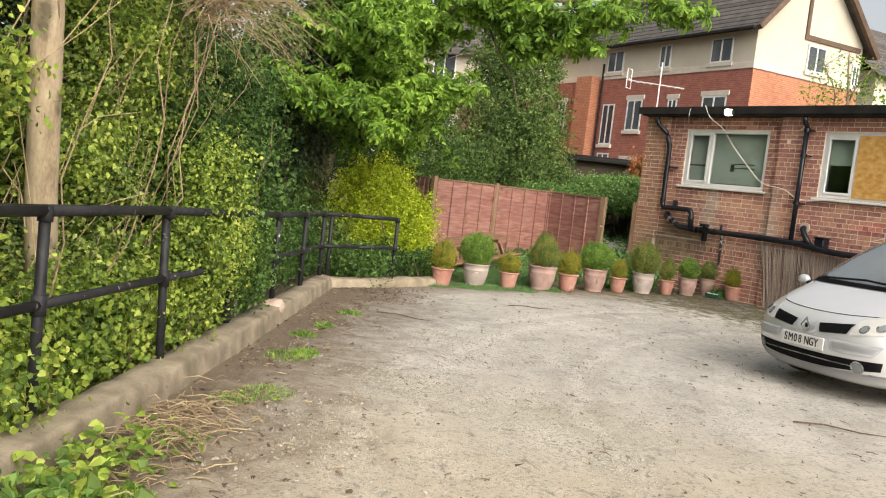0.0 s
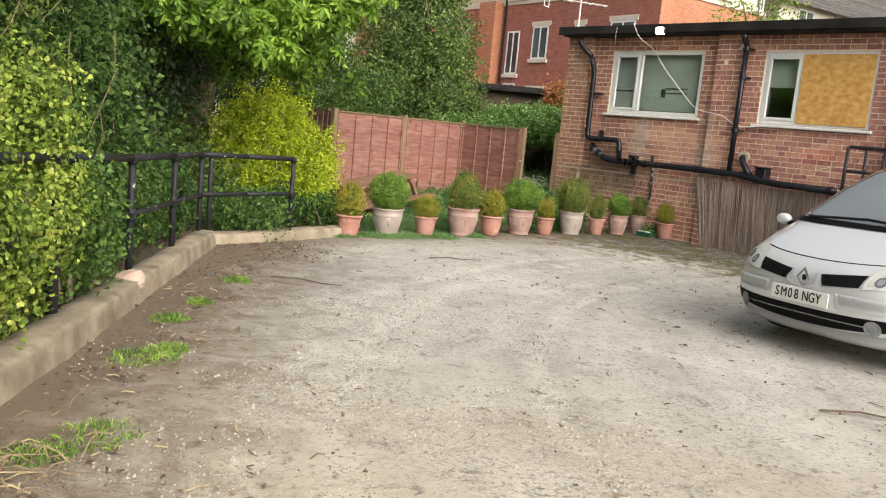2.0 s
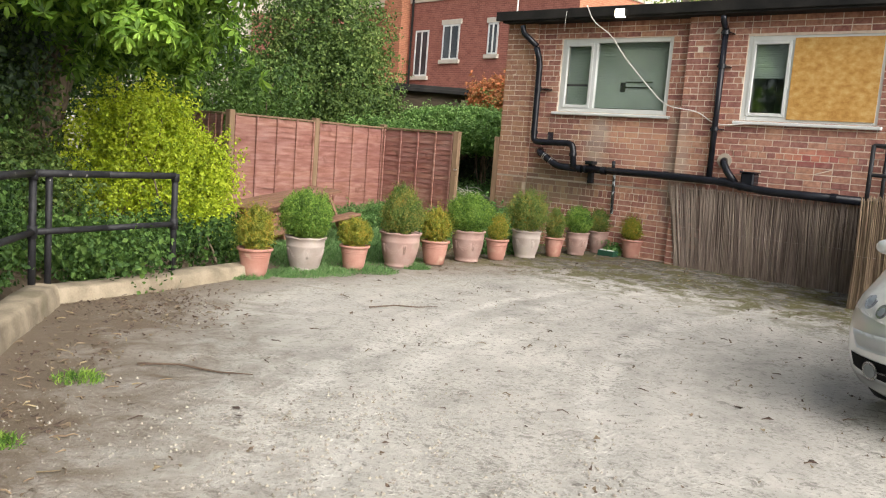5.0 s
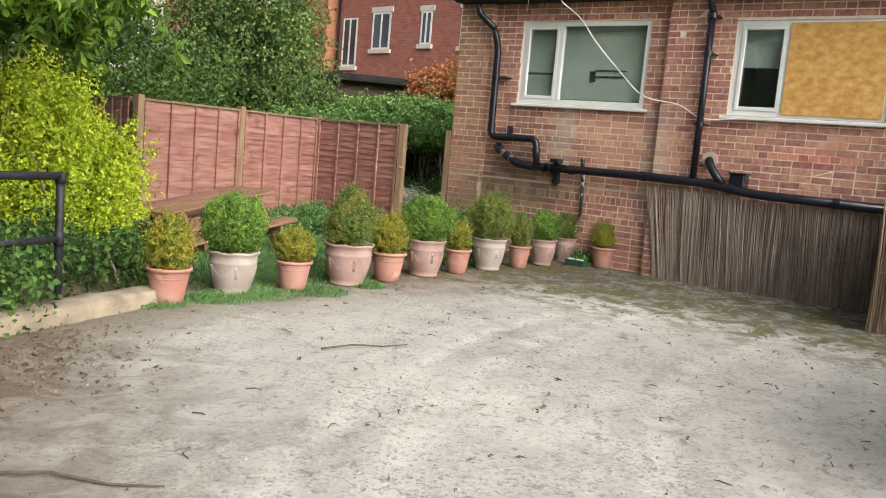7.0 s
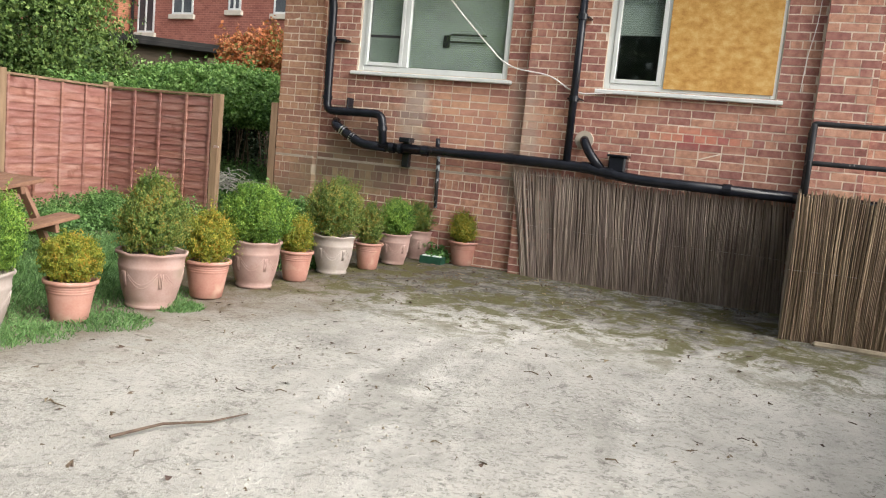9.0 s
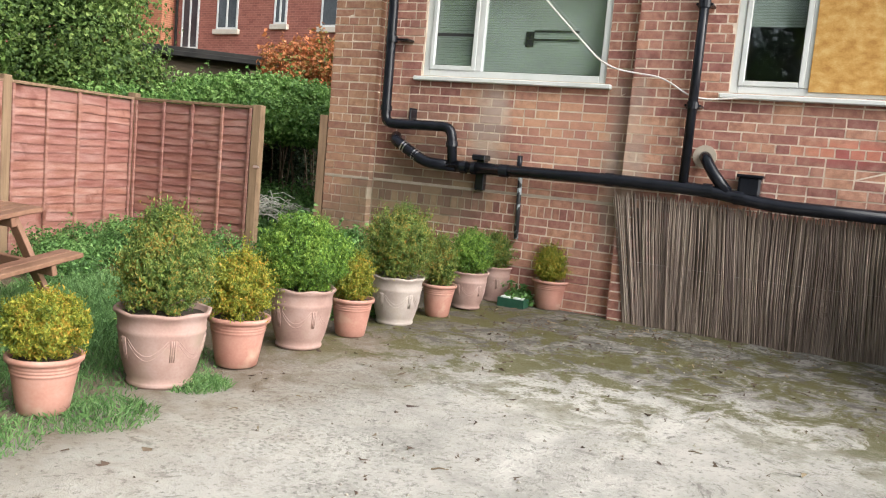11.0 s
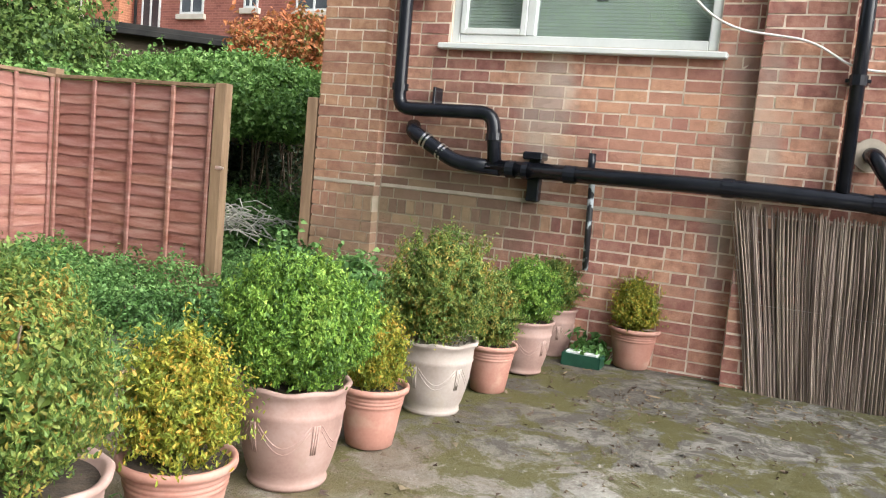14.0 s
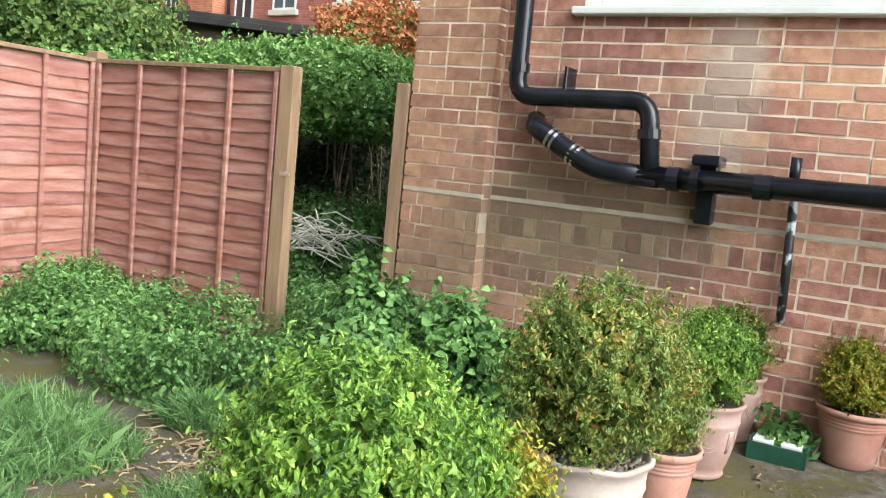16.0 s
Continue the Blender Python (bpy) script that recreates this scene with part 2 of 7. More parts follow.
M_MORTAR = surf("mortar", [(0.60, 0.50, 0.41), (0.76, 0.66, 0.55)], 12, 0.95, 0.4, 120, stains=[STAINS[0], STAINS[3]])
M_CEMENT = surf("cement_render", [(0.34, 0.29, 0.23), (0.46, 0.40, 0.33)], 7, 0.95, 0.4, 90)
M_CONC = surf("kerb_concrete", [(0.15, 0.122, 0.085), (0.235, 0.193, 0.136), (0.325, 0.27, 0.195)], 5, 0.92, 0.5, 70, spots=((0.12, 0.105, 0.06), 2.4, 0.56, 0.76))
M_UPVC = surf("white_upvc", [(0.58, 0.60, 0.59), (0.68, 0.69, 0.68)], 3, 0.35, 0.03, 40)
M_BLACKP = surf("black_plastic", [(0.008, 0.009, 0.013), (0.015, 0.016, 0.022)], 8, 0.22, 0.05, 120, spec=0.3)
M_IRON = surf("black_paint", [(0.010, 0.010, 0.012), (0.025, 0.025, 0.028)], 14, 0.55, 0.25, 110, spec=0.25, spots=((0.35, 0.33, 0.30), 16, 0.68, 0.74))
M_PEEL = surf("peeling_paint", [(0.012, 0.013, 0.016), (0.03, 0.03, 0.034)], 14, 0.5, 0.25, 110, spots=((0.50, 0.56, 0.60), 9, 0.52, 0.58))
M_FASCIA = surf("black_fascia", [(0.012, 0.012, 0.012), (0.03, 0.028, 0.026)], 3, 0.7, 0.1, 60, spec=0.12)
M_ROOF = surf("roof_felt", [(0.05, 0.05, 0.05), (0.09, 0.09, 0.085)], 3, 0.95, 0.3, 80)
M_OSB = surf("osb_board", [(0.40, 0.20, 0.045), (0.52, 0.29, 0.075), (0.60, 0.39, 0.15)], 11, 0.8, 0.12, 70, stretch=(1, 1, 1.4))
M_FENCE = surf("fence_board", [(0.215, 0.088, 0.064), (0.29, 0.138, 0.11), (0.37, 0.215, 0.182)], 3, 0.45, 0.15, 30, spec=0.55, rnd=0.12, stretch=(1, 1, 7), spots=((0.15, 0.05, 0.03), 3.5, 0.60, 0.72))
M_POST = surf("fence_post", [(0.17, 0.105, 0.062), (0.26, 0.17, 0.105)], 4, 0.8, 0.25, 40, rnd=0.1, stretch=(6, 6, 0.6))
M_TABLE = surf("table_wood", [(0.16, 0.075, 0.045), (0.25, 0.13, 0.085)], 5, 0.7, 0.2, 40, rnd=0.12)
M_REED = surf("dry_reed", [(0.16, 0.12, 0.096), (0.24, 0.185, 0.15), (0.33, 0.265, 0.22)], 14, 0.85, 0.1, 60, isl=0.28, stretch=(1, 1, 0.15))
M_REED2 = surf("pale_reed", [(0.14, 0.095, 0.06), (0.215, 0.152, 0.097), (0.30, 0.222, 0.145)], 14, 0.85, 0.1, 60, isl=0.2, stretch=(1, 1, 0.15))
M_REEDBACK = surf("reed_gap_shade", [(0.10, 0.075, 0.06), (0.15, 0.115, 0.092)], 20, 0.9, 0.2, 60)
M_TERRA = surf("terracotta", [(0.34, 0.155, 0.115), (0.40, 0.20, 0.155), (0.44, 0.255, 0.205)], 5, 0.7, 0.1, 70, spots=((0.50, 0.36, 0.27), 6, 0.60, 0.78))
M_PINK = surf("aged_terracotta", [(0.27, 0.165, 0.14), (0.325, 0.21, 0.18), (0.38, 0.265, 0.235)], 5, 0.8, 0.12, 70, spots=((0.30, 0.22, 0.17), 4, 0.58, 0.75))
M_CREAM = surf("cream_pot", [(0.29, 0.235, 0.205), (0.345, 0.29, 0.26), (0.40, 0.35, 0.315)], 5, 0.75, 0.1, 70, spots=((0.36, 0.28, 0.21), 5, 0.60, 0.78))
M_SOIL = surf("potting_soil", [(0.03, 0.022, 0.016), (0.07, 0.05, 0.035)], 30, 0.95, 0.6, 120)
M_BARK = surf("bark", [(0.09, 0.065, 0.045), (0.18, 0.135, 0.095), (0.27, 0.21, 0.15)], 6, 0.95, 0.6, 40, stretch=(3, 3, 0.5), dist=0.03)
M_TWIG = surf("dry_twig", [(0.20, 0.14, 0.08), (0.34, 0.26, 0.16)], 20, 0.9, 0.1, 80, isl=0.35)
M_STONE = surf("pebble", [(0.19, 0.17, 0.14), (0.33, 0.295, 0.245)], 20, 0.9, 0.2, 90, isl=0.3)
M_LITTER = surf("dead_leaf", [(0.075, 0.05, 0.034), (0.15, 0.108, 0.072)], 20, 0.9, 0.1, 90, isl=0.5)
# L_SUNNY carries the sunlit look of the hedge in its colour
L_SUNNY = leaf_mat("sunlit_hedge_leaf", [(0.045, 0.08, 0.015), (0.145, 0.23, 0.035), (0.32, 0.42, 0.066), (0.54, 0.58, 0.14)], 2.2, 0.4)
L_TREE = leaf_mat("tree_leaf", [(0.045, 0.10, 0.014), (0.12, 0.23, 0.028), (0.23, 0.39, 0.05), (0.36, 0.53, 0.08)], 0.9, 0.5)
L_DARK = leaf_mat("ivy_and_shaded_leaf", [(0.016, 0.042, 0.010), (0.04, 0.09, 0.018), (0.08, 0.16, 0.03), (0.14, 0.23, 0.05)], 0.8, 0.3, 0.7)
L_IVY = leaf_mat("evergreen_leaf", [(0.03, 0.06, 0.014), (0.066, 0.12, 0.026), (0.125, 0.20, 0.045), (0.24, 0.32, 0.09)], 1.3, 0.3, 0.6)
L_BRAMBLE = leaf_mat("bramble_leaf", [(0.05, 0.085, 0.02), (0.125, 0.19, 0.04), (0.24, 0.31, 0.07), (0.38, 0.40, 0.13)], 2.0, 0.35)
# near-black leaf: the shade inside wood and thickets is in its colour
L_SHADE = leaf_mat("shaded_leaf", [(0.012, 0.024, 0.012), (0.024, 0.046, 0.02), (0.042, 0.075, 0.03), (0.075, 0.115, 0.05)], 1.3, 0.1, 0.6)
L_YELLOW = leaf_mat("golden_leaf", [(0.18, 0.26, 0.02), (0.36, 0.46, 0.028), (0.52, 0.62, 0.04), (0.66, 0.72, 0.08)], 1.0)
L_NETTLE = leaf_mat("nettle_leaf", [(0.045, 0.10, 0.028), (0.095, 0.20, 0.055), (0.17, 0.32, 0.092), (0.27, 0.44, 0.15)], 2.2, 0.35)
L_MID = leaf_mat("hedge_mid_leaf", [(0.03, 0.07, 0.015), (0.065, 0.13, 0.025), (0.11, 0.20, 0.04), (0.18, 0.29, 0.07)], 1.0, 0.3)
L_LAUREL = leaf_mat("laurel_leaf", [(0.055, 0.125, 0.03), (0.12, 0.235, 0.055), (0.21, 0.36, 0.095), (0.32, 0.48, 0.16)], 1.2, 0.3)
L_GRASS = leaf_mat("grass_blade", [(0.065, 0.14, 0.045), (0.145, 0.27, 0.088), (0.25, 0.39, 0.16)], 1.0, 0.3)
L_BOX = leaf_mat("box_leaf", [(0.042, 0.095, 0.018), (0.105, 0.205, 0.032), (0.215, 0.365, 0.055), (0.37, 0.50, 0.10)], 7, 0.3)
L_OLIVE = leaf_mat("olive_box_leaf", [(0.06, 0.11, 0.024), (0.125, 0.20, 0.042), (0.23, 0.285, 0.065), (0.42, 0.27, 0.06)], 7.0, 0.3)
L_GOLD = leaf_mat("yellowing_box_leaf", [(0.095, 0.14, 0.018), (0.21, 0.25, 0.03), (0.36, 0.345, 0.045), (0.52, 0.30, 0.048)], 8.0, 0.3)
L_RED = leaf_mat("red_robin_leaf", [(0.14, 0.17, 0.04), (0.32, 0.14, 0.05), (0.48, 0.16, 0.06), (0.55, 0.25, 0.12)], 1.5, 0.3)

# ---- building blocks ----
WALL = Matrix(((0.582, 0.813, 0, 4.70), (-0.813, 0.582, 0, 17.15), (0, 0, 1, 0), (0, 0, 0, 1)))


def on_wall(s, out, z):
    return WALL @ Vector((s, -out, z))


def gz(x, y):
    """Height of the yard: it falls gently away from the entrance."""
    return -0.38 * (1 - math.exp(-y / 6.5)) if y > 0 else -0.03 * max(y, -20)


def part(name, bm, material, parent=None, label="", smooth=False, m=None):
    me = bpy.data.meshes.new(name)
    bm.to_mesh(me)
    bm.free()
    if smooth:
        me.polygons.foreach_set("use_smooth", [True] * len(me.polygons))
    me.materials.append(material)
    ob = new(name, me)
    if parent:
        ob.parent = parent
    if m is not None:
        ob.matrix_local = m
    if label:
        ob["label"] = label
    return ob


def raw(name, verts, quads, material, parent=None, label="", smooth=False):
    """A mesh object from numpy vertices and quads."""
    verts, quads = np.asarray(verts, np.float32), np.asarray(quads, np.int32)
    me = bpy.data.meshes.new(name)
    me.vertices.add(len(verts))
    me.vertices.foreach_set("co", verts.ravel())
    k = quads.shape[1]
    me.loops.add(quads.size)
    me.loops.foreach_set("vertex_index", quads.ravel())
    me.polygons.add(len(quads))
    me.polygons.foreach_set("loop_start", np.arange(0, quads.size, k, dtype=np.int32))
    me.polygons.foreach_set("loop_total", np.full(len(quads), k, np.int32))
    me.update(calc_edges=True)
    me.validate()
    me.polygons.foreach_set("use_smooth", [smooth] * len(me.polygons))
    me.materials.append(material)
    ob = new(name, me)
    if parent:
        ob.parent = parent
    if label:
        ob["label"] = label
    return ob


def thing(name, m, label, category, group="", kind=""):
    """An empty at the thing's base that carries its parts."""
    ob = new(name)
    ob.matrix_basis = m
    ob.empty_display_size = 0.1
    return tagged(ob, label, category, group, kind)


def box(bm, lo, hi, bevel=0.0, m=None):
    c = [(a + b) / 2 for a, b in zip(lo, hi)]
    s = [max(b - a, 1e-4) for a, b in zip(lo, hi)]
    mat = Matrix.Translation(c) @ Matrix.Diagonal((*s, 1))
    if m is not None:
        mat = m @ mat
    r = bmesh.ops.create_cube(bm, size=1, matrix=mat)
    if bevel:
        es = {e for v in r["verts"] for e in v.link_edges}
        bmesh.ops.bevel(bm, geom=list(es), offset=bevel, segments=1, affect="EDGES")
    return bm


def boxes(*specs, bevel=0.0):
    bm = bmesh.new()
    for lo, hi in specs:
        box(bm, lo, hi, bevel)
    return bm


def tube(bm, pts, radii, sides=10, cap=True):
    """A tapered tube along points."""
    pts = [Vector(p) for p in pts]
    if isinstance(radii, (int, float)):
        radii = [radii] * len(pts)
    rings, ref = [], None
    for i, p in enumerate(pts):
        t = (pts[min(i + 1, len(pts) - 1)] - pts[max(i - 1, 0)]).normalized()
        if ref is None:
            ref = t.orthogonal().normalized()
        ref = (ref - t * ref.dot(t))
        ref = ref.normalized() if ref.length > 1e-5 else t.orthogonal().normalized()
        bi = t.cross(ref)
        rings.append([bm.verts.new(p + (ref * math.cos(2 * math.pi * k / sides) + bi * math.sin(2 * math.pi * k / sides)) * radii[i]) for k in range(sides)])
    for a, b in zip(rings, rings[1:]):
        for k in range(sides):
            bm.faces.new((a[k], a[(k + 1) % sides], b[(k + 1) % sides], b[k]))
    if cap:
        bm.faces.new(rings[0][::-1])
        bm.faces.new(rings[-1])
    return bm


def lathe(bm, prof, sides=32, wob=None):
    rings = []
    for i, (r, z) in enumerate(prof):
        rings.append([bm.verts.new((r * math.cos(2 * math.pi * k / sides), r * math.sin(2 * math.pi * k / sides), z + (wob(i, k) if wob else 0))) for k in range(sides)])
    for a, b in zip(rings, rings[1:]):
        for k in range(sides):
            bm.faces.new((a[k], a[(k + 1) % sides], b[(k + 1) % sides], b[k]))
    bm.faces.new(rings[0][::-1])
    bm.faces.new(rings[-1])
    return bm


def bend(pts, r=0.08, n=5):
    """Rounds the corners of a line of points."""
    pts = [Vector(p) for p in pts]
    out = [pts[0]]
    for a, b, c in zip(pts, pts[1:], pts[2:]):
        u, v = (a - b), (c - b)
        k = min(r, u.length * 0.45, v.length * 0.45)
        p, q = b + u.normalized() * k, b + v.normalized() * k
        for i in range(n + 1):
            f = i / n
            out.append(p.lerp(b, f).lerp(b.lerp(q, f), f))
    return out + [pts[-1]]


def unit(v):
    return v / np.maximum(np.linalg.norm(v, axis=1, keepdims=True), 1e-6)


def leaves(name, P, out, size, material, parent=None, label="", seed=1, aspect=0.32, droop=0.25, spread=0.8, vary=0.35, hexa=False):
    """Many small folded leaves at the points P, facing roughly along out."""
    rg = np.random.default_rng(seed)
    n = len(P)
    nrm = unit(out + rg.normal(0, spread, (n, 3)))
    t = rg.normal(0, 1, (n, 3))
    t[:, 2] -= droop
    t = unit(t - nrm * np.sum(t * nrm, 1, keepdims=True))
    b = np.cross(nrm, t)
    L = size * (1 + rg.uniform(-vary, vary, (n, 1)))
    w = L * aspect
    if hexa:
        v = np.empty((n, 6, 3))
        v[:, 0] = P
        v[:, 1] = P + t * L * 0.28 + b * w * 0.85 + nrm * w * 0.25
        v[:, 2] = P + t * L * 0.68 + b * w * 0.75 + nrm * w * 0.15
        v[:, 3] = P + t * L - nrm * L * 0.14
        v[:, 4] = P + t * L * 0.68 - b * w * 0.75 + nrm * w * 0.15
        v[:, 5] = P + t * L * 0.28 - b * w * 0.85 + nrm * w * 0.25
        return raw(name, v.reshape(-1, 3), np.arange(n * 6).reshape(n, 6), material, parent, label)
    v = np.empty((n, 4, 3))
    v[:, 0] = P
    v[:, 1] = P + t * L * 0.45 + b * w + nrm * w * 0.3
    v[:, 2] = P + t * L - nrm * L * 0.12
    v[:, 3] = P + t * L * 0.45 - b * w + nrm * w * 0.3
    return raw(name, v.reshape(-1, 3), np.arange(n * 4).reshape(n, 4), material, parent, label)


def palmate(name, P, out, size, material, parent=None, seed=1, fingers=6):
    """Hand-shaped leaves: a fan of drooping leaflets at each point."""
    rg = np.random.default_rng(seed)
    n = len(P)
    nrm = unit(out * 0.7 + rg.normal(0, 0.45, (n, 3)) + np.array([0, 0, 0.7]))
    t = rg.normal(0, 1, (n, 3))
    t[:, 2] -= 0.6
    t = unit(t - nrm * np.sum(t * nrm, 1, keepdims=True))
    b = np.cross(nrm, t)
    a = np.linspace(-2.1, 2.1, fingers)[None, :, None] + rg.normal(0, 0.12, (n, fingers, 1))
    d = t[:, None] * np.cos(a) + b[:, None] * np.sin(a) - nrm[:, None] * rg.uniform(0.15, 0.75, (n, 1, 1))
    d = d.reshape(-1, 3) / np.linalg.norm(d, axis=2).reshape(-1, 1)
    N = np.repeat(nrm, fingers, 0)
    side = unit(np.cross(N, d))
    up = np.cross(d, side)
    L = (size * (1 - 0.12 * np.abs(a)) * rg.uniform(0.65, 1.2, (n, 1, 1))).reshape(-1, 1)
    w = L * 0.17
    B = np.repeat(P, fingers, 0)
    v = np.stack([B, B + d * L * 0.4 + side * w * 0.7 + up * w * 0.3, B + d * L * 0.72 + side * w + up * w * 0.2, B + d * L - up * L * 0.12,
                  B + d * L * 0.72 - side * w + up * w * 0.2, B + d * L * 0.4 - side * w * 0.7 + up * w * 0.3], 1)
    return raw(name, v.reshape(-1, 3), np.arange(len(B) * 6).reshape(-1, 6), material, parent)


def blob_points(blobs, n, seed, shell=0.18, low=-9.0, lump=0.22):
    """Points near the surfaces of lumpy ellipsoids (cx, cy, cz, rx, ry, rz), and their outward directions."""
    rg = np.random.default_rng(seed)
    B = np.array(blobs, float)
    area = (B[:, 3] * B[:, 4] + B[:, 3] * B[:, 5] + B[:, 4] * B[:, 5])
    pick = rg.choice(len(B), n, p=area / area.sum())
    u = unit(rg.normal(0, 1, (n, 3)))
    k = 3.1 + (pick % 3)
    bump = np.sin(u[:, 0] * k * 2.1 + pick) * np.sin(u[:, 1] * k * 2.4 + 1.7 * pick) + 0.6 * np.sin(u[:, 2] * k * 3.1 + pick * 0.7) * np.sin(u[:, 0] * k * 4 + 2.0)
    r = 1 + lump * bump - np.abs(rg.normal(0, shell, n)) + rg.normal(0, 0.05, n)
    P = B[pick, :3] + u * B[pick, 3:] * r[:, None]
    keep = P[:, 2] > low
    return P[keep], u[keep]


def sprigs(P, u, seed, share=0.02, k=7, length=0.28):
    """Adds strands of leaves that stand out past the outline."""
    rg = np.random.default_rng(seed + 500)
    m = max(1, int(len(P) * share))
    pick = rg.integers(0, len(P), m)
    d = unit(u[pick] * 0.7 + rg.normal(0, 0.35, (m, 3)) + np.array([0, 0, 0.45]))
    ln = length * rg.uniform(0.4, 1.3, (m, 1))
    f = np.linspace(0.05, 1, k)
    S = P[pick][:, None] + d[:, None] * ln[:, None] * f[None, :, None] - np.array([0, 0, 1.0]) * (ln * 0.25)[:, None] * (f ** 2)[None, :, None]
    return np.vstack([P, S.reshape(-1, 3)]), np.vstack([u, np.repeat(d, k, 0)])


def limb(bm, a, b, r0, r1, rg, sag=0.1, n=6, sides=7):
    a, b = Vector(a), Vector(b)
    k = (b - a).length
    pts = [a.lerp(b, i / n) + Vector(rg.normal(0, 0.02 * k, 3)) * (0 < i < n) + Vector((0, 0, sag * k * math.sin(math.pi * i / n))) for i in range(n + 1)]
    return tube(bm, pts, [r0 + (r1 - r0) * i / n for i in range(n + 1)], sides)

# ---- ground ----


def build_ground():
    def axis(lo, hi, step):
        far_lo = [lo - d for d in (400, 150, 60, 25, 10, 4, 1.5)]
        far_hi = [hi + d for d in (1.5, 4, 10, 25, 60, 150, 400)]
        return np.array(far_lo + list(np.arange(lo, hi, step)) + far_hi)
    xs, ys = axis(-5, 10, 0.075), axis(-3, 24, 0.075)
    V = []
    for y in ys:
        for x in xs:
            z = gz(x, y)
            if -6 < x < 11 and -4 < y < 25:
                z += 0.012 * noise.noise(Vector((x * 1.1, y * 1.1, 0))) + 0.010 * noise.noise(Vector((x * 4.5, y * 4.5, 3))) + 0.004 * noise.noise(Vector((x * 14, y * 14, 5)))
                d = math.hypot(x - 8.2, y - 5.6)
                for r in (7.05, 8.2, 8.6):
                    z -= 0.012 * math.exp(-((d - r) / 0.09) ** 2)
            V.append((x, y, z))
    nx, ny = len(xs), len(ys)
    i = np.arange(nx * ny).reshape(ny, nx)
    Q = np.stack([i[:-1, :-1], i[:-1, 1:], i[1:, 1:], i[1:, :-1]], -1).reshape(-1, 4)
    ob = raw("ground", V, Q, M_GROUND, smooth=True)
    tagged(ob, "dusty grey-brown dirt yard with moss and damp soil patches", "ground", kind="structure")


build_ground()

# ---- brick building ----
COURSE, LEN, JOINT = 0.0825, 0.2285, 0.0125
OPEN = [(0.02, 1.90, 1.80, 2.92), (2.99, 4.72, 1.77, 2.90), (5.93, 7.7, 1.76, 2.88), (8.9, 10.6, 1.76, 2.88)]
PIERS = [(-1.0, -0.45), (2.17, 2.68), (5.08, 5.60), (8.1, 8.6), (11.0, 11.5)]
WALL_END, Z_LO, Z_HI = 12.0, -0.485, 3.18


def build_wall():
    bm = bmesh.new()
    s = -1.0
    for a, b, z0, z1 in OPEN + [(WALL_END, WALL_END, 0, 0)]:
        box(bm, (s, 0.004, Z_LO), (a, 0.25, Z_HI))
        if b > a:
            box(bm, (a, 0.004, Z_LO), (b, 0.25, z0))
            box(bm, (a, 0.004, z1), (b, 0.25, Z_HI))
        s = b
    for a, b in PIERS:
        box(bm, (a + 0.012, -0.096, Z_LO), (b - 0.012, 0.01, Z_HI))
    w = part("wall_front", bm, M_MORTAR, m=WALL)
    tagged(w, "weathered red and buff brick wall with projecting piers", "brick wall", kind="structure")
    bm = bmesh.new()
    box(bm, (-1.0, 0.25, Z_LO), (-0.75, 7, Z_HI))
    box(bm, (-1.0, 7, Z_LO), (WALL_END, 7.25, Z_HI))
    box(bm, (WALL_END, 0.0, Z_LO), (WALL_END + 0.25, 7.25, Z_HI))
    w2 = part("wall_back", bm, M_MORTAR, m=WALL)
    tagged(w2, "plain brick outer walls of the low building", "brick wall", kind="structure")
    bm = boxes(((-0.75, 0.25, 0.75), (WALL_END, 7.0, 0.9)))
    tagged(part("floor", bm, M_CEMENT, m=WALL), "plain concrete floor inside the low building", "floor", kind="structure")
    bm = bmesh.new()
    box(bm, (-1.1, -0.28, 3.20), (WALL_END + 0.3, 7.4, 3.33), 0.01)
    tagged(part("roof", bm, M_ROOF, m=WALL), "flat felted roof", "roof", kind="structure")
    bm = bmesh.new()
    box(bm, (-1.12, -0.31, 3.195), (WALL_END + 0.32, -0.283, 3.34), 0.004)
    box(bm, (-1.0, -0.28, 3.165), (WALL_END, 0.26, 3.198))
    tagged(part("trim", bm, M_FASCIA, m=WALL), "black timber fascia and soffit of the flat roof", "fascia", kind="structure")
    # cement line above the brick-on-end course, and rendered patches
    bm = bmesh.new()
    box(bm, (-0.45, -0.004, 0.70), (2.17, 0.01, 0.725))
    box(bm, (-0.99, -0.104, 0.70), (-0.45, -0.09, 0.725))
    tagged(part("trim", bm, M_CEMENT, m=WALL), "pale cement line along the brick wall", "cement line", kind="structure")
    return w


